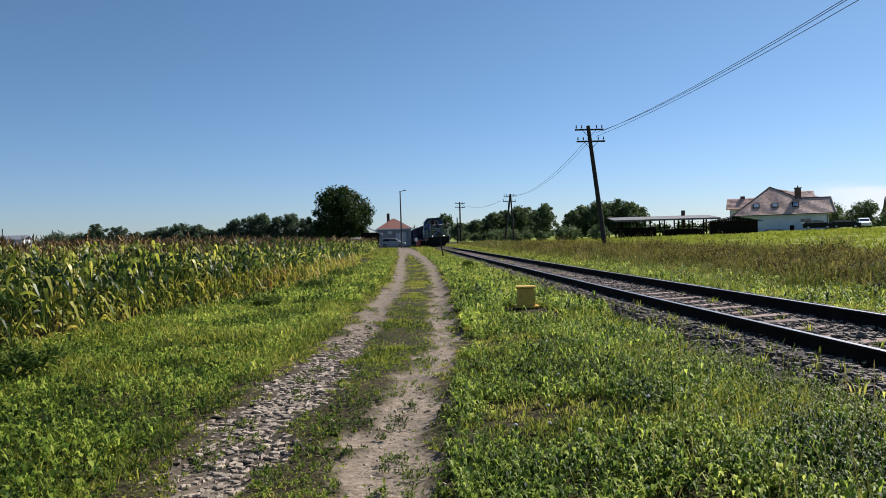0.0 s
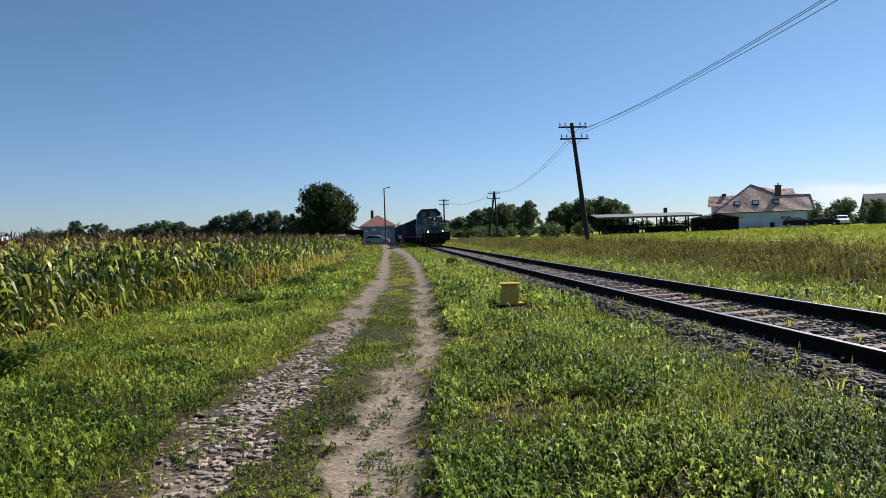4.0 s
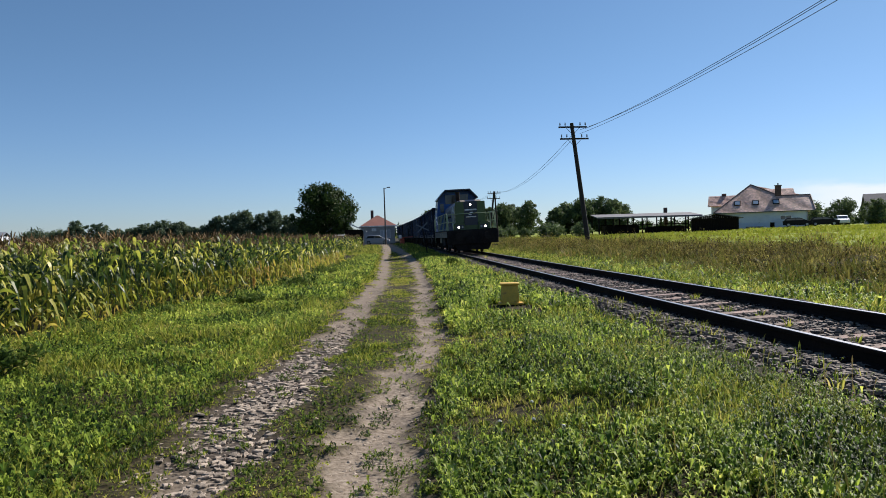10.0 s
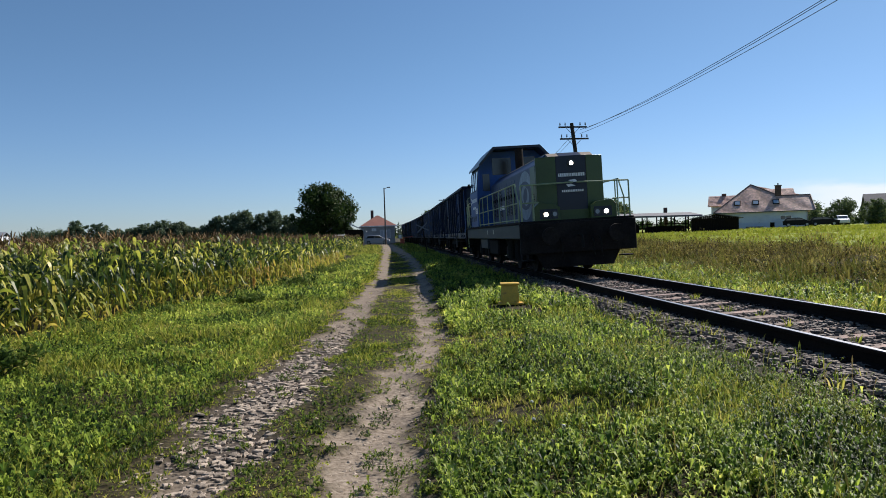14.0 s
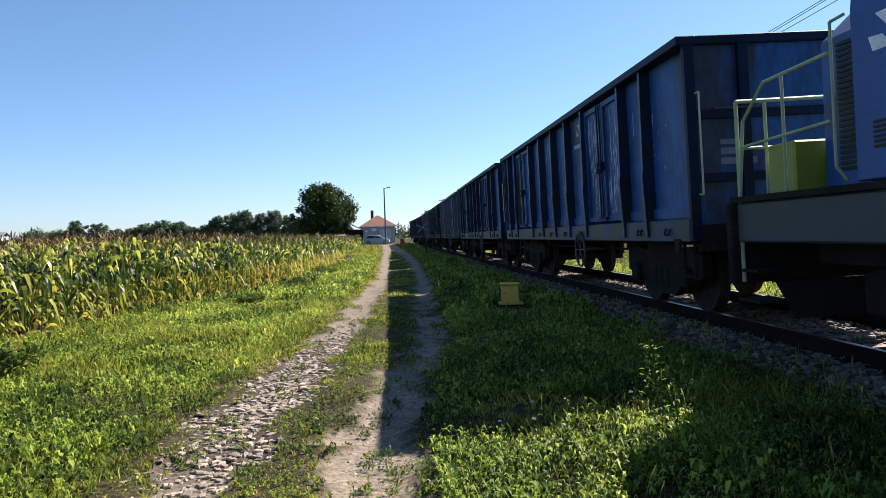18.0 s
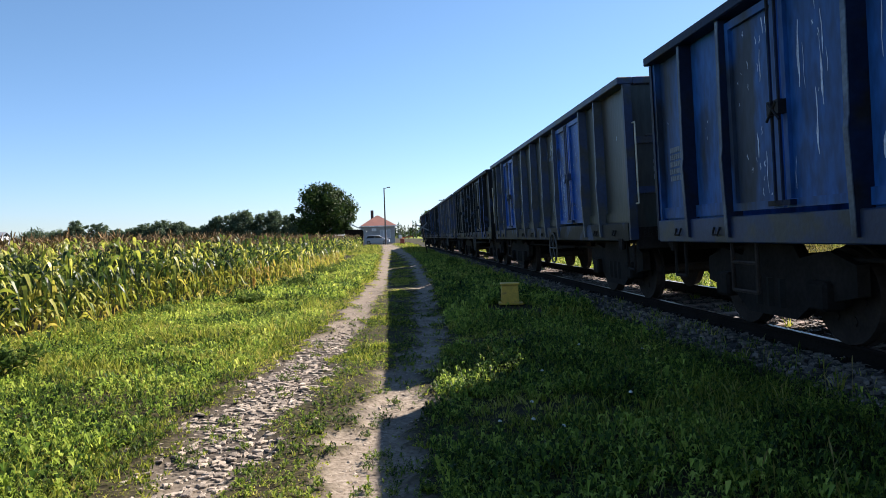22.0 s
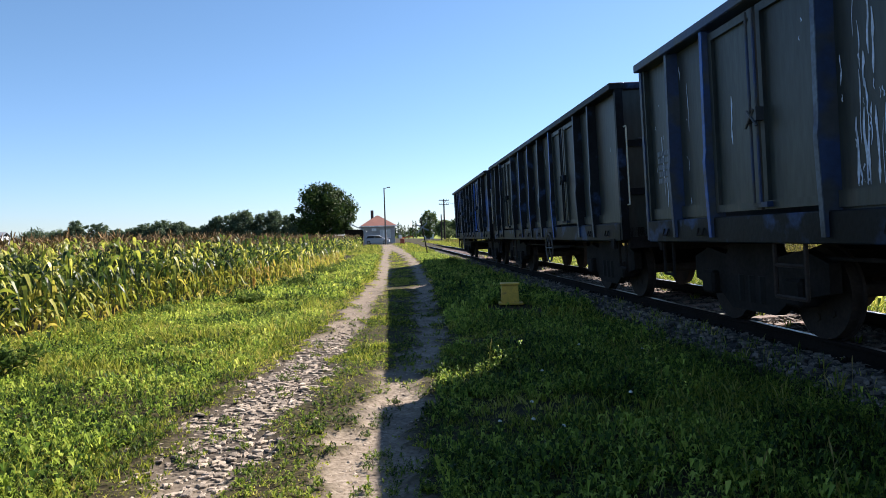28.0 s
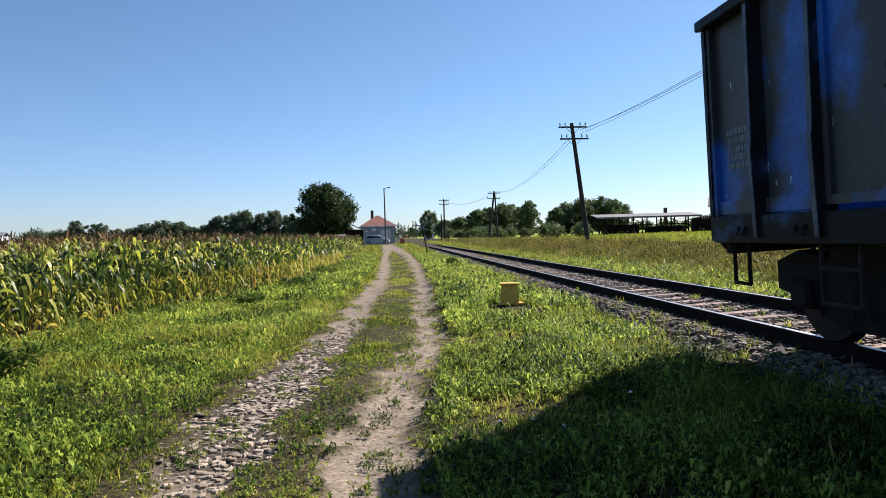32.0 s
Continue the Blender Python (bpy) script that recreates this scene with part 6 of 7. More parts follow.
def corn_mesh(seed, h=1.78, dry=1):
    """One corn plant: corners, triangles, and which triangles are stalk, leaf and tassel."""
    g = np.random.default_rng(seed)
    co, tri, slot = [], [], []

    def quadstrip(L, Rr, s):
        k = len(co)
        for a, b in zip(L, Rr):
            co.extend([a, b])
        for i in range(len(L) - 1):
            q = k + 2 * i
            tri.extend([(q, q + 1, q + 3), (q, q + 3, q + 2)])
            slot.extend([s, s])

    for a in (0, math.pi / 2):
        d = np.array([math.cos(a), math.sin(a), 0]) * 0.013
        quadstrip([d, d * 0.5 + [0, 0, h * 0.93]], [-d, -d * 0.5 + [0, 0, h * 0.93]], 0)
    a = g.random() * 6.28
    for i in range(13):
        z = h * (0.05 + 0.068 * i)
        a += math.pi + g.normal(0, 0.35)
        ln = h * (0.33 - 0.012 * abs(i - 6)) * g.uniform(0.75, 1.25) * (1 - 0.13 * max(0, i - 8))
        w = 0.035 * g.uniform(0.7, 1.3)
        out = np.array([math.cos(a), math.sin(a), 0])
        side = np.array([-math.sin(a), math.cos(a), 0])
        rise, fall = g.uniform(0.9, 1.9), g.uniform(0.7, 2.0)
        reach = g.uniform(0.45, 0.85)
        L, Rr = [], []
        tw = g.uniform(-1.6, 1.6)
        for t in (0, 0.18, 0.4, 0.62, 0.82, 1.0):
            p = np.array([0, 0, z]) + out * ln * t * reach + np.array([0, 0, ln * (rise * t - fall * t * t)])
            ww = w * (0.5 + 2.0 * t * (1 - t)) * (1 - t ** 5)
            sv = side * math.cos(tw * t) + np.array([0, 0, 1]) * math.sin(tw * t)
            L.append(p + sv * ww)
            Rr.append(p - sv * ww)
        quadstrip(L, Rr, 3 if i < dry else 1)
    for i in range(8):
        a = g.random() * 6.28
        out = np.array([math.cos(a), math.sin(a), 0]) * g.uniform(0.03, 0.17)
        p, q = np.array([0, 0, h * 0.92]), np.array([0, 0, h * g.uniform(0.93, 1.03)]) + out
        s = np.array([-math.sin(a), math.cos(a), 0]) * 0.008
        quadstrip([p + s, (p + q) / 2 + s + out * 0.1, q + s], [p - s, (p + q) / 2 - s + out * 0.1, q - s], 2)
    return np.array(co), np.array(tri), np.array(slot)


def make_corn():
    g = np.random.default_rng(12)
    base = [corn_mesh(s) for s in range(9)] + [corn_mesh(s + 20, 1.7, 6) for s in range(5)]
    meshes = []
    for co, tri, slot in base:
        me = bpy.data.meshes.new("corn_plant")
        me.from_pydata(co.tolist(), [], tri.tolist())
        for m in (CORN_STALK, CORN_LEAF, TASSEL, CORN_DRY):
            me.materials.append(m)
        me.polygons.foreach_set("material_index", slot.astype(np.int32))
        meshes.append(me)

    def kind_of(r, y):
        dry = (0.75 if r < 2 and y > 13 else 0.35 if r < 4 and y > 13 else 0.1) + 0.4 * min(1, y / 40)
        return int(9 + g.integers(5)) if g.random() < dry else int(g.integers(9))

    # rows of plants run along the field's edge
    pts = []
    for r in range(150):
        y = 9.0 if r > 25 else -6.0
        while y < 64:
            d = math.hypot(y, 6 + r * 0.7)
            yy = y + g.normal(0, 0.04)
            x = float(CORN_EDGE(yy)) - r * 0.72 - 0.1 + g.normal(0, 0.05)
            keep = 1.0 if r < 10 else 0.62 if r < 26 else 0.24
            if g.random() < keep:
                pts.append((r, x, yy))
            y += 0.22 if d < 25 else 0.27 if d < 50 else 0.42
    near = [p for p in pts if p[0] < 5 and 9 < p[2] < 21][:290]
    chosen = set(near)
    for r, x, y in near:
        ob = new("corn_plant", meshes[kind_of(r, y)])
        s = g.uniform(0.88, 1.08)
        ob.matrix_world = Matrix.Translation((x, y, float(ground_z(x, y)) - 0.02)) @ pose(0, 0, 0, g.normal(0, 2.5), g.normal(0, 2.5), g.uniform(0, 360)) @ Matrix.Diagonal((s, s, s, 1))
        tagged(ob, "tall green corn plant with drying leaves and tassel", "corn plant", "corn plants at the field's edge")
    rest = [p for p in pts if p not in chosen]
    CO, TR, SL = [], [], []
    off = 0
    P = np.array([(x, y) for _, x, y in rest])
    Zs = ground_z(P[:, 0], P[:, 1])
    for (x, y), z, r in zip(P, Zs, [p[0] for p in rest]):
        co, tri, slot = base[kind_of(r, y)]
        if r > 14 or y > 45:
            hi = co[:, 2][tri].min(1) > 0.75
            tri, slot = tri[hi], slot[hi]
        a = g.random() * 6.28
        c, s = math.cos(a), math.sin(a)
        k = g.uniform(0.88, 1.1)
        q = np.stack([(co[:, 0] * c - co[:, 1] * s) * k + x, (co[:, 0] * s + co[:, 1] * c) * k + y, co[:, 2] * k + z], 1)
        CO.append(q)
        TR.append(tri + off)
        SL.append(slot)
        off += len(q)
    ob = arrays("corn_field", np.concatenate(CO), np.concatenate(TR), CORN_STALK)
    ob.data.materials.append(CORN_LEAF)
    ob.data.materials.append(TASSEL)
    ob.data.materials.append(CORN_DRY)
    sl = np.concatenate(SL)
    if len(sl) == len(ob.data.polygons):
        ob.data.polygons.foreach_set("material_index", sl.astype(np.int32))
    tagged(ob, "dense field of tall ripening corn with brown tassels", "corn field", kind="stuff")


make_corn()

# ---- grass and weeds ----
# near-black to pale ramps paint shaded gaps and sunlit leaves into the greens
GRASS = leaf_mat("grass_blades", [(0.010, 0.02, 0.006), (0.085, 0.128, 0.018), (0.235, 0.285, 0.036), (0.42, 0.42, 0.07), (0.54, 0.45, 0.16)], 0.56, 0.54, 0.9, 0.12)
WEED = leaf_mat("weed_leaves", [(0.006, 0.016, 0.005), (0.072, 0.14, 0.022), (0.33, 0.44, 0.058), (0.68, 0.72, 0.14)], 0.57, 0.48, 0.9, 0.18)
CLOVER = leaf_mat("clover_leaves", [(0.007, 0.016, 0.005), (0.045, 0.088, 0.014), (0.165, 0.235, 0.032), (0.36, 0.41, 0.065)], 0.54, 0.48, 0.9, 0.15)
SCRUB = leaf_mat("brown_scrub_leaves", [(0.020, 0.016, 0.007), (0.08, 0.066, 0.018), (0.2, 0.17, 0.038), (0.40, 0.36, 0.08)], 0.45, 0.7, 0.7, 0.05)
HERB = leaf_mat("dark_herb_leaves", [(0.018, 0.04, 0.012), (0.06, 0.105, 0.02), (0.13, 0.19, 0.035), (0.26, 0.28, 0.06)], 0.5, 0.55)
DRY = leaf_mat("dry_bank_grass", [(0.05, 0.07, 0.015), (0.115, 0.135, 0.024), (0.22, 0.20, 0.045), (0.34, 0.26, 0.10)], 0.45)
MEADOW = leaf_mat("meadow_grass", [(0.17, 0.21, 0.02), (0.25, 0.29, 0.03), (0.34, 0.33, 0.06)], 0.5)


def blades(name, P, H, Wd, material, seed, label, lean=0.5, per=1, spread=0.03):
    """Bent grass blades in tufts at P, each blade of three joined facets, the outer ones leaning out."""
    g = np.random.default_rng(seed)
    P, H, Wd = np.repeat(P, per, 0), np.repeat(H, per), np.repeat(Wd, per)
    n = len(P)
    a = g.random(n) * math.tau
    o = np.stack([np.cos(a), np.sin(a), np.zeros(n)], 1)
    P = P + o * (spread * g.random(n) ** 0.7)[:, None]
    b = a + g.normal(0, 0.9, n)
    H = H * (0.45 + 0.75 * g.random(n))
    s = np.stack([-np.sin(b), np.cos(b), np.zeros(n)], 1) * (Wd * (0.6 + 0.8 * g.random(n)))[:, None]
    ln = (H * lean * (0.15 + 1.2 * g.random(n)))[:, None] * o
    up = np.zeros((n, 3))
    up[:, 2] = H
    co = np.stack([P - s, P + s, P + up * 0.55 + ln * 0.35 - s * 0.8, P + up * 0.55 + ln * 0.35 + s * 0.8, P + up * 0.92 + ln], 1).reshape(-1, 3)
    k = np.arange(n)[:, None] * 5
    tr = np.concatenate([k + [0, 1, 3], k + [0, 3, 2], k + [2, 3, 4]])
    ob = arrays(name, co, tr, material)
    return tagged(ob, label, "grass", kind="stuff")


def leaves_low(name, P, S, material, seed, label, per=8, rise=0.05):
    """Broad-leaved weeds: every plant a whorl of folded leaves round its stem, in tiers."""
    g = np.random.default_rng(seed)
    m = len(P)
    P, S = np.repeat(P, per, 0), np.repeat(S, per) * (0.6 + 0.7 * g.random(m * per))
    tall = np.repeat(g.random(m) ** 2, per)
    n = len(P)
    a = np.tile(np.arange(per) * 2.4, m) + np.repeat(g.random(m) * 6.28, per) + g.normal(0, 0.3, n)
    P = P.copy()
    P[:, 2] += np.tile(np.arange(per) / per, m) * (rise * (0.4 + 1.8 * tall)) * (0.6 + 0.8 * g.random(n))
    o = np.stack([np.cos(a), np.sin(a), np.zeros(n)], 1) * S[:, None]
    s = np.stack([-np.sin(a), np.cos(a), np.zeros(n)], 1) * (S * (0.17 + 0.13 * np.repeat(g.random(m), per)))[:, None]
    z = np.zeros((n, 3))
    z[:, 2] = S * (0.2 + 1.1 * g.random(n))
    up = np.zeros((n, 3))
    up[:, 2] = S * 0.1
    mid = P + o * 0.5 + z
    tip = P + o + z * (0.2 + 1.0 * g.random(n))[:, None]
    co = np.stack([P, mid - s + up, mid, mid + s + up, tip], 1).reshape(-1, 3)
    k = np.arange(n)[:, None] * 5
    tr = np.concatenate([k + [0, 2, 1], k + [0, 3, 2], k + [1, 2, 4], k + [2, 3, 4]])
    ob = arrays(name, co, tr, material)
    return tagged(ob, label, "weeds", kind="stuff")


def scatter(g, n, y0, y1, left, right):
    """Random places between two lines in x, denser near the start."""
    y = y0 + (y1 - y0) * g.random(n) ** 1.3
    a, b = left(y), right(y)
    x = a + (b - a) * g.random(n)
    return x, y


def make_grass():
    g = np.random.default_rng(21)
    verge_l = lambda y: CORN_EDGE(y) - 0.3 - 14 * step(y, 62, 66)
    verge_r = lambda y: track_x(y) - 1.75 + 0.4 * step(y, 8, 20) - 0.25 * np.abs(wave(y, y * 0.3, 0.8, 2))
    for y0, y1, n, h, w, per in ((-9, 2.3, 7000, 0.085, 0.008, 4), (2.3, 10.5, 30000, 0.085, 0.005, 7), (9, 28, 32000, 0.11, 0.009, 6), (24, 70, 27000, 0.14, 0.018, 4), (60, 108, 18000, 0.15, 0.035, 3)):
        x, y = scatter(g, n, y0, y1, verge_l, verge_r)
        bare = np.maximum(rut(x, y, LEFT_RUT), rut(x, y, RIGHT_RUT))
        thick = 0.62 + 0.5 * wave(x, y, 0.45, 11) + 0.35 * wave(x, y, 1.6, 12)
        keep = (g.random(n) > np.where(bare > 0.75, 0.985, bare * 0.9 * np.clip(0.75 + 0.8 * wave(x, y, 0.7, 14), 0.05, 1))) & (g.random(n) < np.clip(thick, 0.5, 1))
        keep &= ((x - 2.3) / 0.5) ** 2 + ((y - 12.4) / 1.2) ** 2 > 1
        x, y = x[keep], y[keep]
        mid = (x > LEFT_RUT[0](y)) & (x < RIGHT_RUT[0](y))
        tall = np.clip(1 + 0.75 * wave(x, y, 1.3, 7) + 0.5 * wave(x, y, 0.35, 5), 0.3, 2.4)
        H = h * (0.5 + 0.9 * g.random(len(x)) ** 2) * tall * np.where(mid, 0.5, 1.0)
        off = np.minimum(np.abs(x - LEFT_RUT[0](y)) - LEFT_RUT[1](y), np.abs(x - RIGHT_RUT[0](y)) - RIGHT_RUT[1](y))
        H = H * np.clip(0.42 + off / 0.8, 0.38, 1.05)
        P = np.stack([x, y, ground_z(x, y) - 0.01], 1)
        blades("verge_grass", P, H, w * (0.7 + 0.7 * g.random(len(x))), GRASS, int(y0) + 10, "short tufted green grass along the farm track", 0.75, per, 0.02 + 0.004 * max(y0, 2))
    # broad weeds between the track and the ballast, along the corn, and beyond the line
    right_of = lambda d: (lambda y: RIGHT_RUT[0](y) + d)
    ballast = lambda d: (lambda y: track_x(y) + d)
    corn = lambda d: (lambda y: CORN_EDGE(y) + d)
    for left, right, n, y0, y1, s, m, cut, k, rise in (
            (right_of(0.4), ballast(-1.6), 19000, 2.2, 15, 0.037, WEED, 0.0, 8, 0.09),
            (right_of(0.3), ballast(-1.5), 10000, 2.2, 13, 0.022, CLOVER, -0.3, 21, 0.03),
            (ballast(-3.3), ballast(-1.6), 4000, 2.2, 8, 0.026, CLOVER, -0.2, 23, 0.14),
            (right_of(0.3), ballast(-1.5), 8000, 11, 55, 0.065, WEED, -0.35, 31, 0.09),
            (corn(-0.3), lambda y: LEFT_RUT[0](y) - 0.7, 17000, 3, 24, 0.042, WEED, -0.25, 41, 0.06),
            (corn(0.2), lambda y: LEFT_RUT[0](y) - 0.6, 6000, 18, 60, 0.075, WEED, -0.3, 43, 0.07),
            (corn(-0.3), lambda y: LEFT_RUT[0](y) - 0.45, 16000, 3, 20, 0.03, CLOVER, -0.5, 51, 0.04),
            (corn(-0.5), corn(1.0), 1800, 9, 50, 0.08, HERB, 0.25, 61, 0.2),
            (lambda y: LEFT_RUT[0](y) + 0.25, lambda y: RIGHT_RUT[0](y) - 0.2, 2600, 2.3, 16, 0.024, CLOVER, -0.1, 71, 0.02),
            (lambda y: RIGHT_RUT[0](y) + 0.4, ballast(-1.6), 1500, -9, 2.3, 0.06, WEED, -0.1, 83, 0.07),
            (ballast(5.0), ballast(8.4), 20000, 5, 70, 0.065, SCRUB, 0.05, 81, 0.36),
            (ballast(3.0), ballast(6.5), 7000, 5, 50, 0.05, CLOVER, -0.1, 82, 0.14),
            (ballast(1.4), ballast(5), 5000, 4, 40, 0.07, WEED, -0.1, 91, 0.1)):
        x, y = scatter(g, n, y0, y1, left, right)
        patch = wave(x, y, 0.8, k) + 0.5 * wave(x, y, 0.27, k + 3) + 0.4 * wave(x, y, 2.4, k + 5)
        if k == 8:
            patch = patch - 0.35 * step(x - track_x(y), -3.4, -2.2) * (1 - step(y, 6, 9))
        bare = np.maximum(rut(x, y, LEFT_RUT), rut(x, y, RIGHT_RUT))
        keep = (patch + g.normal(0, 0.25, len(x)) > cut) & (bare < 0.4) & (((x - 2.3) / 0.5) ** 2 + ((y - 12.4) / 1.2) ** 2 > 1)
        x, y = x[keep], y[keep]
        P = np.stack([x, y, ground_z(x, y)], 1)
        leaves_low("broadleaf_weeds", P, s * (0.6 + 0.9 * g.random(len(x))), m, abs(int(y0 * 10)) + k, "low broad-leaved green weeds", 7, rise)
    # tufts that have taken root in the ruts
    y = 3.3 + 13 * g.random(150) ** 1.3
    c = np.where(g.random(150) < 0.7, RIGHT_RUT[0](y), LEFT_RUT[0](y)) + g.normal(0, 0.26, 150)
    big = 0.03 + 0.07 * g.random(150) ** 2
    cx, cy = np.repeat(c, 14) + g.normal(0, 1, 2100) * np.repeat(big, 14), np.repeat(y, 14) + g.normal(0, 0.8, 2100) * np.repeat(big, 14)
    leaves_low("rut_tufts", np.stack([cx, cy, ground_z(cx, cy) - 0.04], 1), 0.012 + 0.018 * g.random(2100), CLOVER, 401, "small green tufts rooted in the dirt ruts", 6, 0.03)
    x = np.concatenate([g.uniform(-1.5, -0.95, 130), g.uniform(1.0, 1.6, 130), g.uniform(-0.4, 0.5, 25)])
    y = 3 + 42 * g.random(len(x)) ** 1.3
    P = np.stack([x + track_x(y), y, -0.19 + x * SLOPE], 1)
    blades("rail_side_tufts", P, 0.09 + 0.1 * g.random(len(x)), np.full(len(x), 0.006), GRASS, 77, "small weeds growing in the ballast", 0.6, 12, 0.06)
    # beyond the line: verge, tufted bank, meadow
    r0 = lambda y: track_x(y) + 1.35
    for y0, y1, n, h, w in ((3, 30, 12000, 0.18, 0.009), (30, 120, 14000, 0.22, 0.022)):
        x, y = scatter(g, n, y0, y1, r0, lambda y: track_x(y) + 5)
        P = np.stack([x, y, ground_z(x, y) - 0.01], 1)
        blades("verge_grass", P, h * (0.4 + g.random(len(x))), w * (0.6 + 0.8 * g.random(len(x))), GRASS, int(y0) + 3, "green grass beyond the railway line", 0.7, 4, 0.06)
    for y0, y1, n, h, w in ((4, 35, 9000, 0.33, 0.011), (35, 120, 10000, 0.36, 0.028)):
        x, y = scatter(g, n, y0, y1, lambda y: track_x(y) + 4, lambda y: track_x(y) + 9.5)
        tuft = np.clip(0.55 + 1.0 * wave(x, y, 1.1, 9) + 0.5 * wave(x, y, 0.4, 2), 0.15, 2)
        P = np.stack([x, y, ground_z(x, y) - 0.01], 1)
        blades("bank_grass", P, h * tuft * (0.4 + g.random(len(x))), w * (0.6 + 0.8 * g.random(len(x))), DRY, int(y0) + 5, "tall tufted half-dry grass on the bank", 0.8, 6, 0.16)
    for y0, y1, n, h, w in ((5, 60, 20000, 0.2, 0.025), (60, 130, 11000, 0.22, 0.06)):
        x, y = scatter(g, n, y0, y1, lambda y: track_x(y) + 9, lambda y: track_x(y) + 75)
        P = np.stack([x, y, ground_z(x, y) - 0.01], 1)
        blades("meadow_grass", P, h * (0.4 + g.random(len(x))), w * (0.6 + 0.8 * g.random(len(x))), MEADOW, int(y0) + 7, "bright green meadow grass before the house", 0.6, 3, 0.12)


make_grass()


def seed_stems():
    """Thin grass stems with pale seed heads that stand above the weeds."""
    g = np.random.default_rng(91)
    n = 420
    y = 2.6 + 9 * g.random(n) ** 1.5
    x = RIGHT_RUT[0](y) + 0.7 + (track_x(y) - 1.3 - RIGHT_RUT[0](y) - 0.7) * g.random(n) ** 0.8
    P = np.stack([x, y, ground_z(x, y)], 1)
    H = 0.16 + 0.2 * g.random(n)
    a = g.random(n) * math.tau
    lean = np.stack([np.cos(a), np.sin(a), np.zeros(n)], 1) * (H * 0.35)[:, None]
    up = np.stack([np.zeros(n), np.zeros(n), H], 1)
    s = np.stack([-np.sin(a), np.cos(a), np.zeros(n)], 1)
    top = P + up + lean
    mid = P + up * 0.75 + lean * 0.6
    co = np.stack([P - s * 0.0015, P + s * 0.0015, mid - s * 0.0015, mid + s * 0.0015, (mid + top) / 2 - s * 0.006, (mid + top) / 2 + s * 0.006, top], 1).reshape(-1, 3)
    k = np.arange(n)[:, None] * 7
    tr = np.concatenate([k + [0, 1, 3], k + [0, 3, 2], k + [2, 3, 5], k + [2, 5, 4], k + [4, 5, 6]])
    tagged(arrays("seed_stems", co, tr, DRY), "thin dry grass stems with seed heads", "grass", kind="stuff")


seed_stems()


def wild_plants():
    """White clover heads and one tall leafy weed that stand out of the grass."""
    PETAL = mat("white_petals", (0.75, 0.74, 0.68), 0.7, 0, 0.1, 20, 80, 0.05)
    g = random.Random(71)
    for x, y, h in ((1.17, 5.62, 0.13), (0.85, 5.36, 0.1), (1.09, 5.26, 0.11), (1.5, 6.6, 0.12), (2.1, 7.4, 0.13), (1.25, 4.9, 0.1), (2.6, 6.9, 0.14), (1.9, 5.3, 0.11)):
        F = thing("clover_flower", pose(x, y, float(ground_z(x, y)), g.uniform(-8, 8), g.uniform(-8, 8)), "small white clover flower on a thin green stem", "flower", "flowers in the verge")
        part("stem", T((0, 0, -0.02), (0, 0, h), 0.0022, n=5), HERB, F)
        bm = bmesh.new()
        for k in range(22):
            q, a = (k + 0.5) / 22, k * 2.4
            d = Vector((math.sqrt(1 - q * q) * math.cos(a), math.sqrt(1 - q * q) * math.sin(a), q))
            tube(bm, Vector((0, 0, h)), Vector((0, 0, h)) + d * 0.016, 0.0015, 0.0042, n=4)
        part("head", bm, PETAL, F)
    x, y = 2.04, 5.15
    W = thing("tall_weed", pose(x, y, float(ground_z(x, y)), 4, -5), "tall leafy weed with upright side shoots in the verge", "weed")
    bm = T((0, 0, -0.03), (0.02, 0.01, 0.5), 0.005, 0.002, n=6)
    for k in range(6):
        a, z = k * 2.4, 0.14 + k * 0.055
        tube(bm, (0.0008 * z, 0, z), (math.cos(a) * 0.08, math.sin(a) * 0.08, z + 0.1), 0.003, 0.0015, n=5)
    part("stem", bm, HERB, W)
    bm = bmesh.new()
    for k in range(60):
        a, z = k * 2.4, 0.04 + 0.46 * k / 60
        r, ln = (0.02 if k % 2 else 0.07) * (1.1 - z), g.uniform(0.03, 0.06)
        o, sd = Vector((math.cos(a), math.sin(a), 0)), Vector((-math.sin(a), math.cos(a), 0))
        p = o * r + Vector((0, 0, z + r * 0.9))
        tip = p + o * ln + Vector((0, 0, g.uniform(-0.01, 0.03)))
        m = (p + tip) / 2 + Vector((0, 0, 0.008))
        vs = [bm.verts.new(v) for v in (p, m + sd * ln * 0.2, tip, m - sd * ln * 0.2)]
        bm.faces.new(vs)
    part("foliage", bm, WEED, W)


wild_plants()


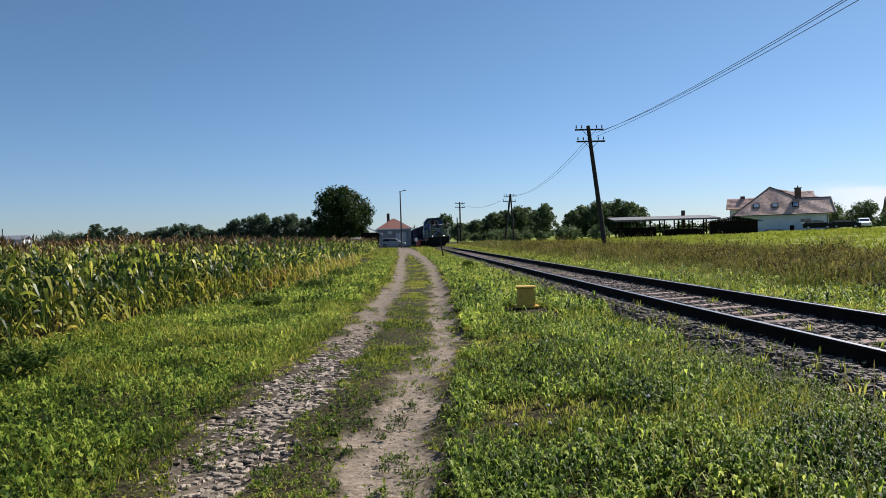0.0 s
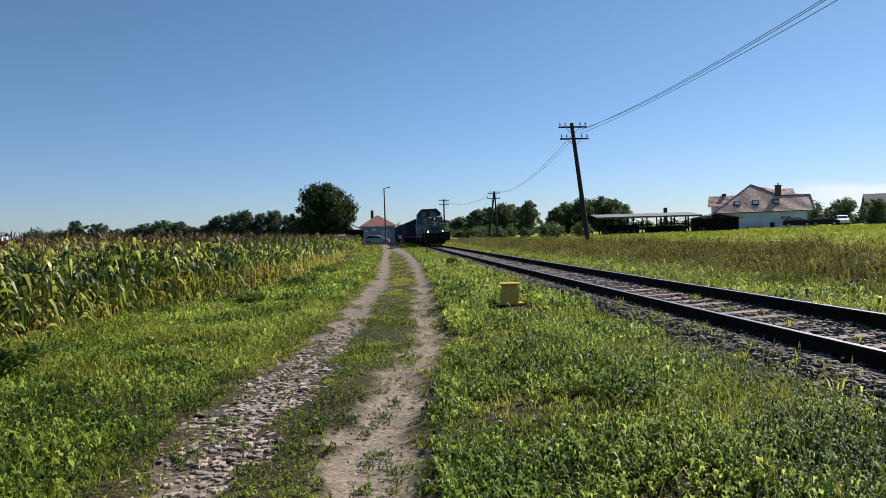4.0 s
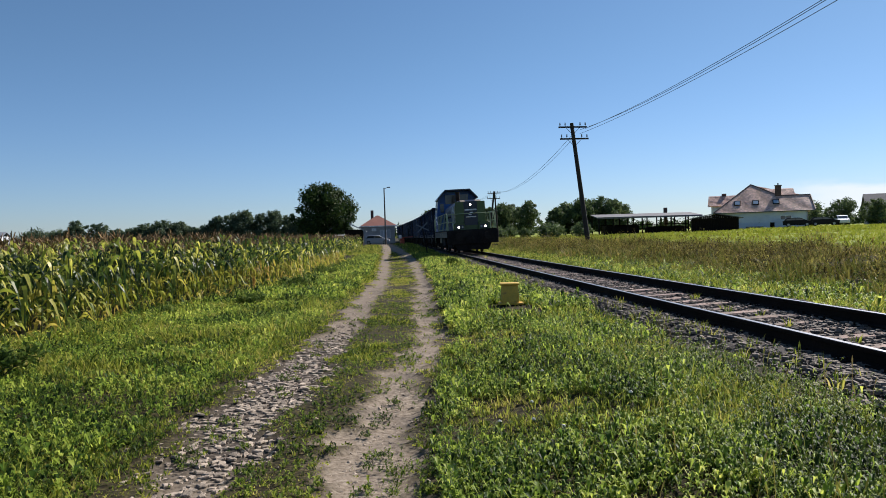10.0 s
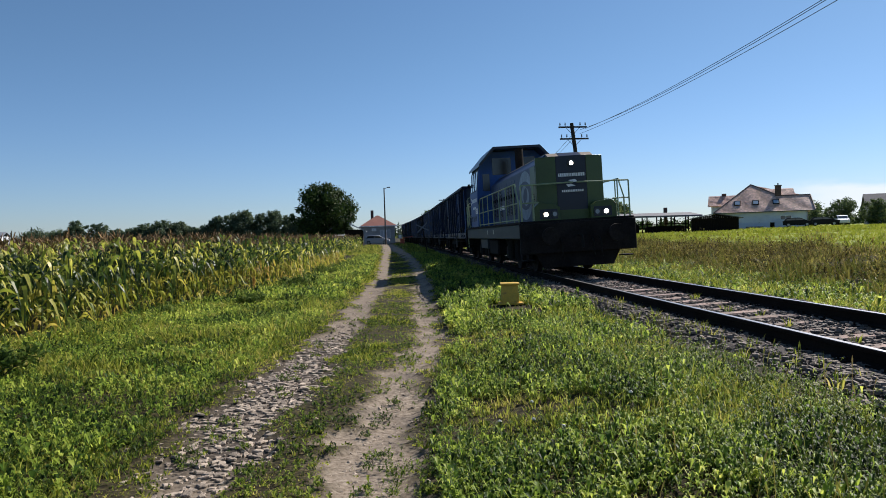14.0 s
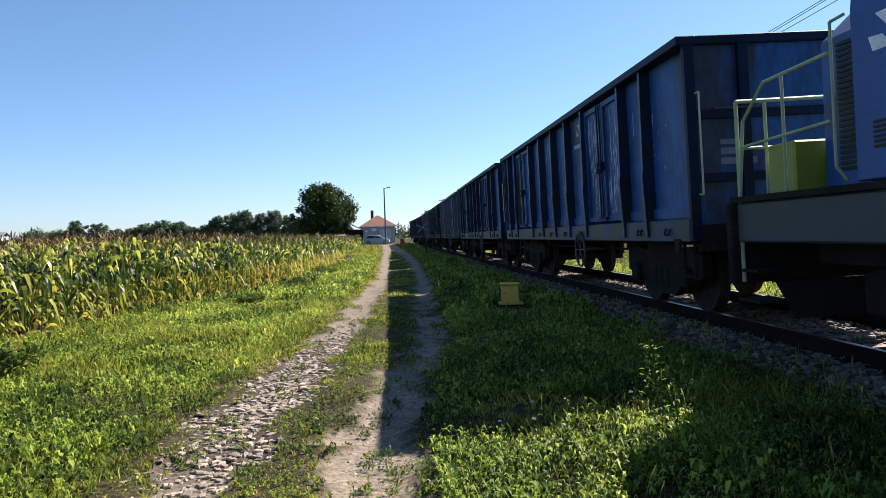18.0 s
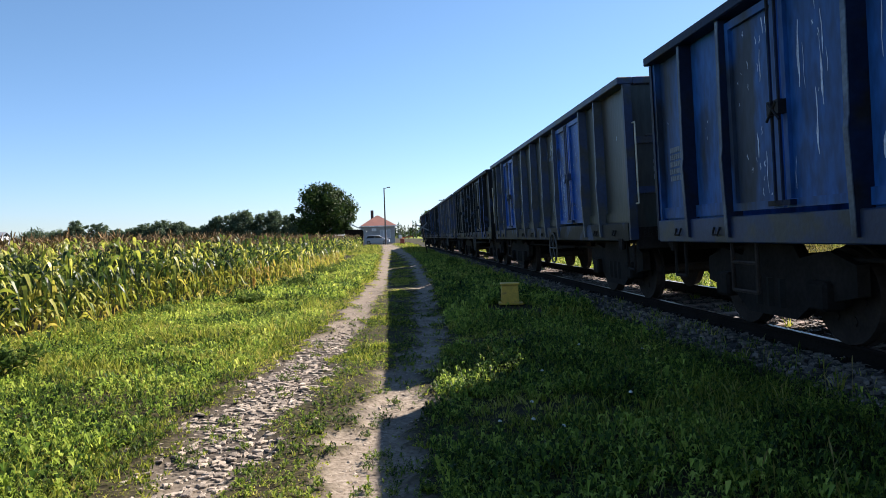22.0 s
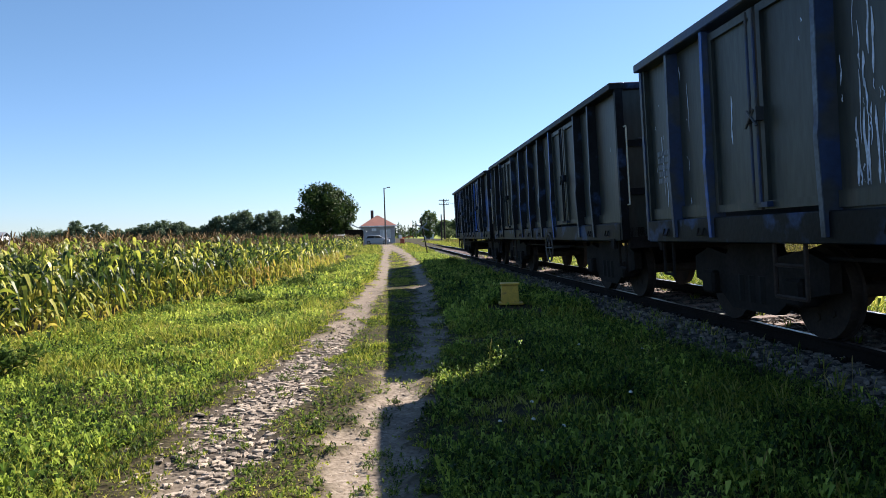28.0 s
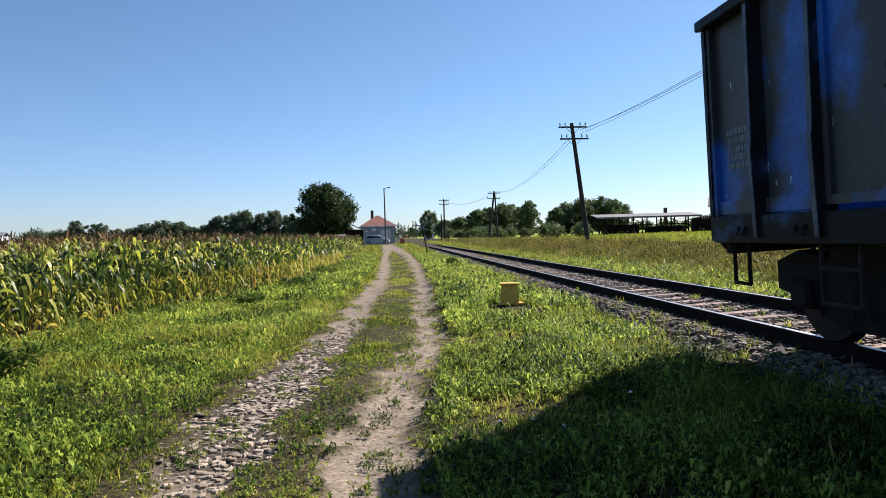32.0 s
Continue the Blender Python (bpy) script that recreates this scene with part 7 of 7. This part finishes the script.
def verge_shrubs():
    for i, (x, y, h, w) in enumerate(((-2.85, 22.4, 0.5, 1.5), (-3.3, 17.2, 0.3, 0.7), (-4.7, 8.6, 0.4, 1.2), (2.95, 30.4, 0.45, 0.4), (-2.6, 30.0, 0.5, 1.2))):
        z = float(ground_z(x, y))
        sh = thing("verge_shrub", pose(x, y, z), "low dark green leafy shrub in the grass verge", "shrub", "shrubs in the verge")
        g = random.Random(300 + i)
        bm = bmesh.new()
        C, Rr = [], []
        for k in range(9):
            a = k * 2.4
            r = w * 0.5 * math.sqrt((k + 0.5) / 9) * 0.8
            c = (math.cos(a) * r, math.sin(a) * r, h * g.uniform(0.35, 0.7))
            tube(bm, (0, 0, -0.05), c, 0.008, 0.004, n=5)
            C.append(c)
            Rr.append(h * g.uniform(0.3, 0.45))
        part("stem", bm, BARK, sh)
        co, tr = leaf_cloud(C, Rr, 1500, 0.03, 310 + i)
        co[:, 2] = np.maximum(co[:, 2], 0.0)
        arrays("foliage", co, tr, HERB, sh)


verge_shrubs()


def track_stones():
    GRAVEL = mat("path_gravel", (0.29, 0.235, 0.178), 0.9, 0, 0.3, 12, 60, 0.5, rand=0.42)
    g = np.random.default_rng(33)
    gx, gy = np.meshgrid(np.arange(-2.4, 0.4, 0.062), np.arange(-6, 13, 0.056))
    x, y = gx.ravel() + g.normal(0, 0.022, gx.size), gy.ravel() + g.normal(0, 0.022, gx.size)
    near = rut(x, y, LEFT_RUT)
    dense = np.interp(y, [-6, 4.2, 5.2, 9.2, 10.5, 12.8], [0.45, 0.35, 0.82, 0.82, 0.4, 0.03])
    keep = (near > 0.12 + 0.45 * g.random(len(x))) & (g.random(len(x)) < dense)
    x, y = x[keep], y[keep]
    z = ground_z(x, y) - 0.05 * rut(x, y, LEFT_RUT)
    ob = slabs("track_gravel", np.stack([x, y, z + 0.004], 1), 0.02 + 0.03 * g.random(len(x)) ** 1.6, GRAVEL, 34, 0.3)
    tagged(ob, "tan flat crushed stones in the rut of the farm track", "gravel")
    n = 5000
    y = 2.3 + 22 * g.random(n) ** 1.3
    pick = g.random(n) < 0.5
    x = np.where(pick, RIGHT_RUT[0](y) + RIGHT_RUT[1](y) * g.normal(0, 0.6, n), LEFT_RUT[0](y) + LEFT_RUT[1](y) * g.normal(0, 0.7, n))
    z = ground_z(x, y) - 0.05 * np.maximum(rut(x, y, RIGHT_RUT), rut(x, y, LEFT_RUT))
    ob = pebbles("track_pebbles", np.stack([x, y, z], 1), 0.005 + 0.018 * g.random(n) ** 2.5, GRAVEL, None, 35, 0.6)
    tagged(ob, "scattered pebbles on the dirt ruts", "gravel")


track_stones()

motions()
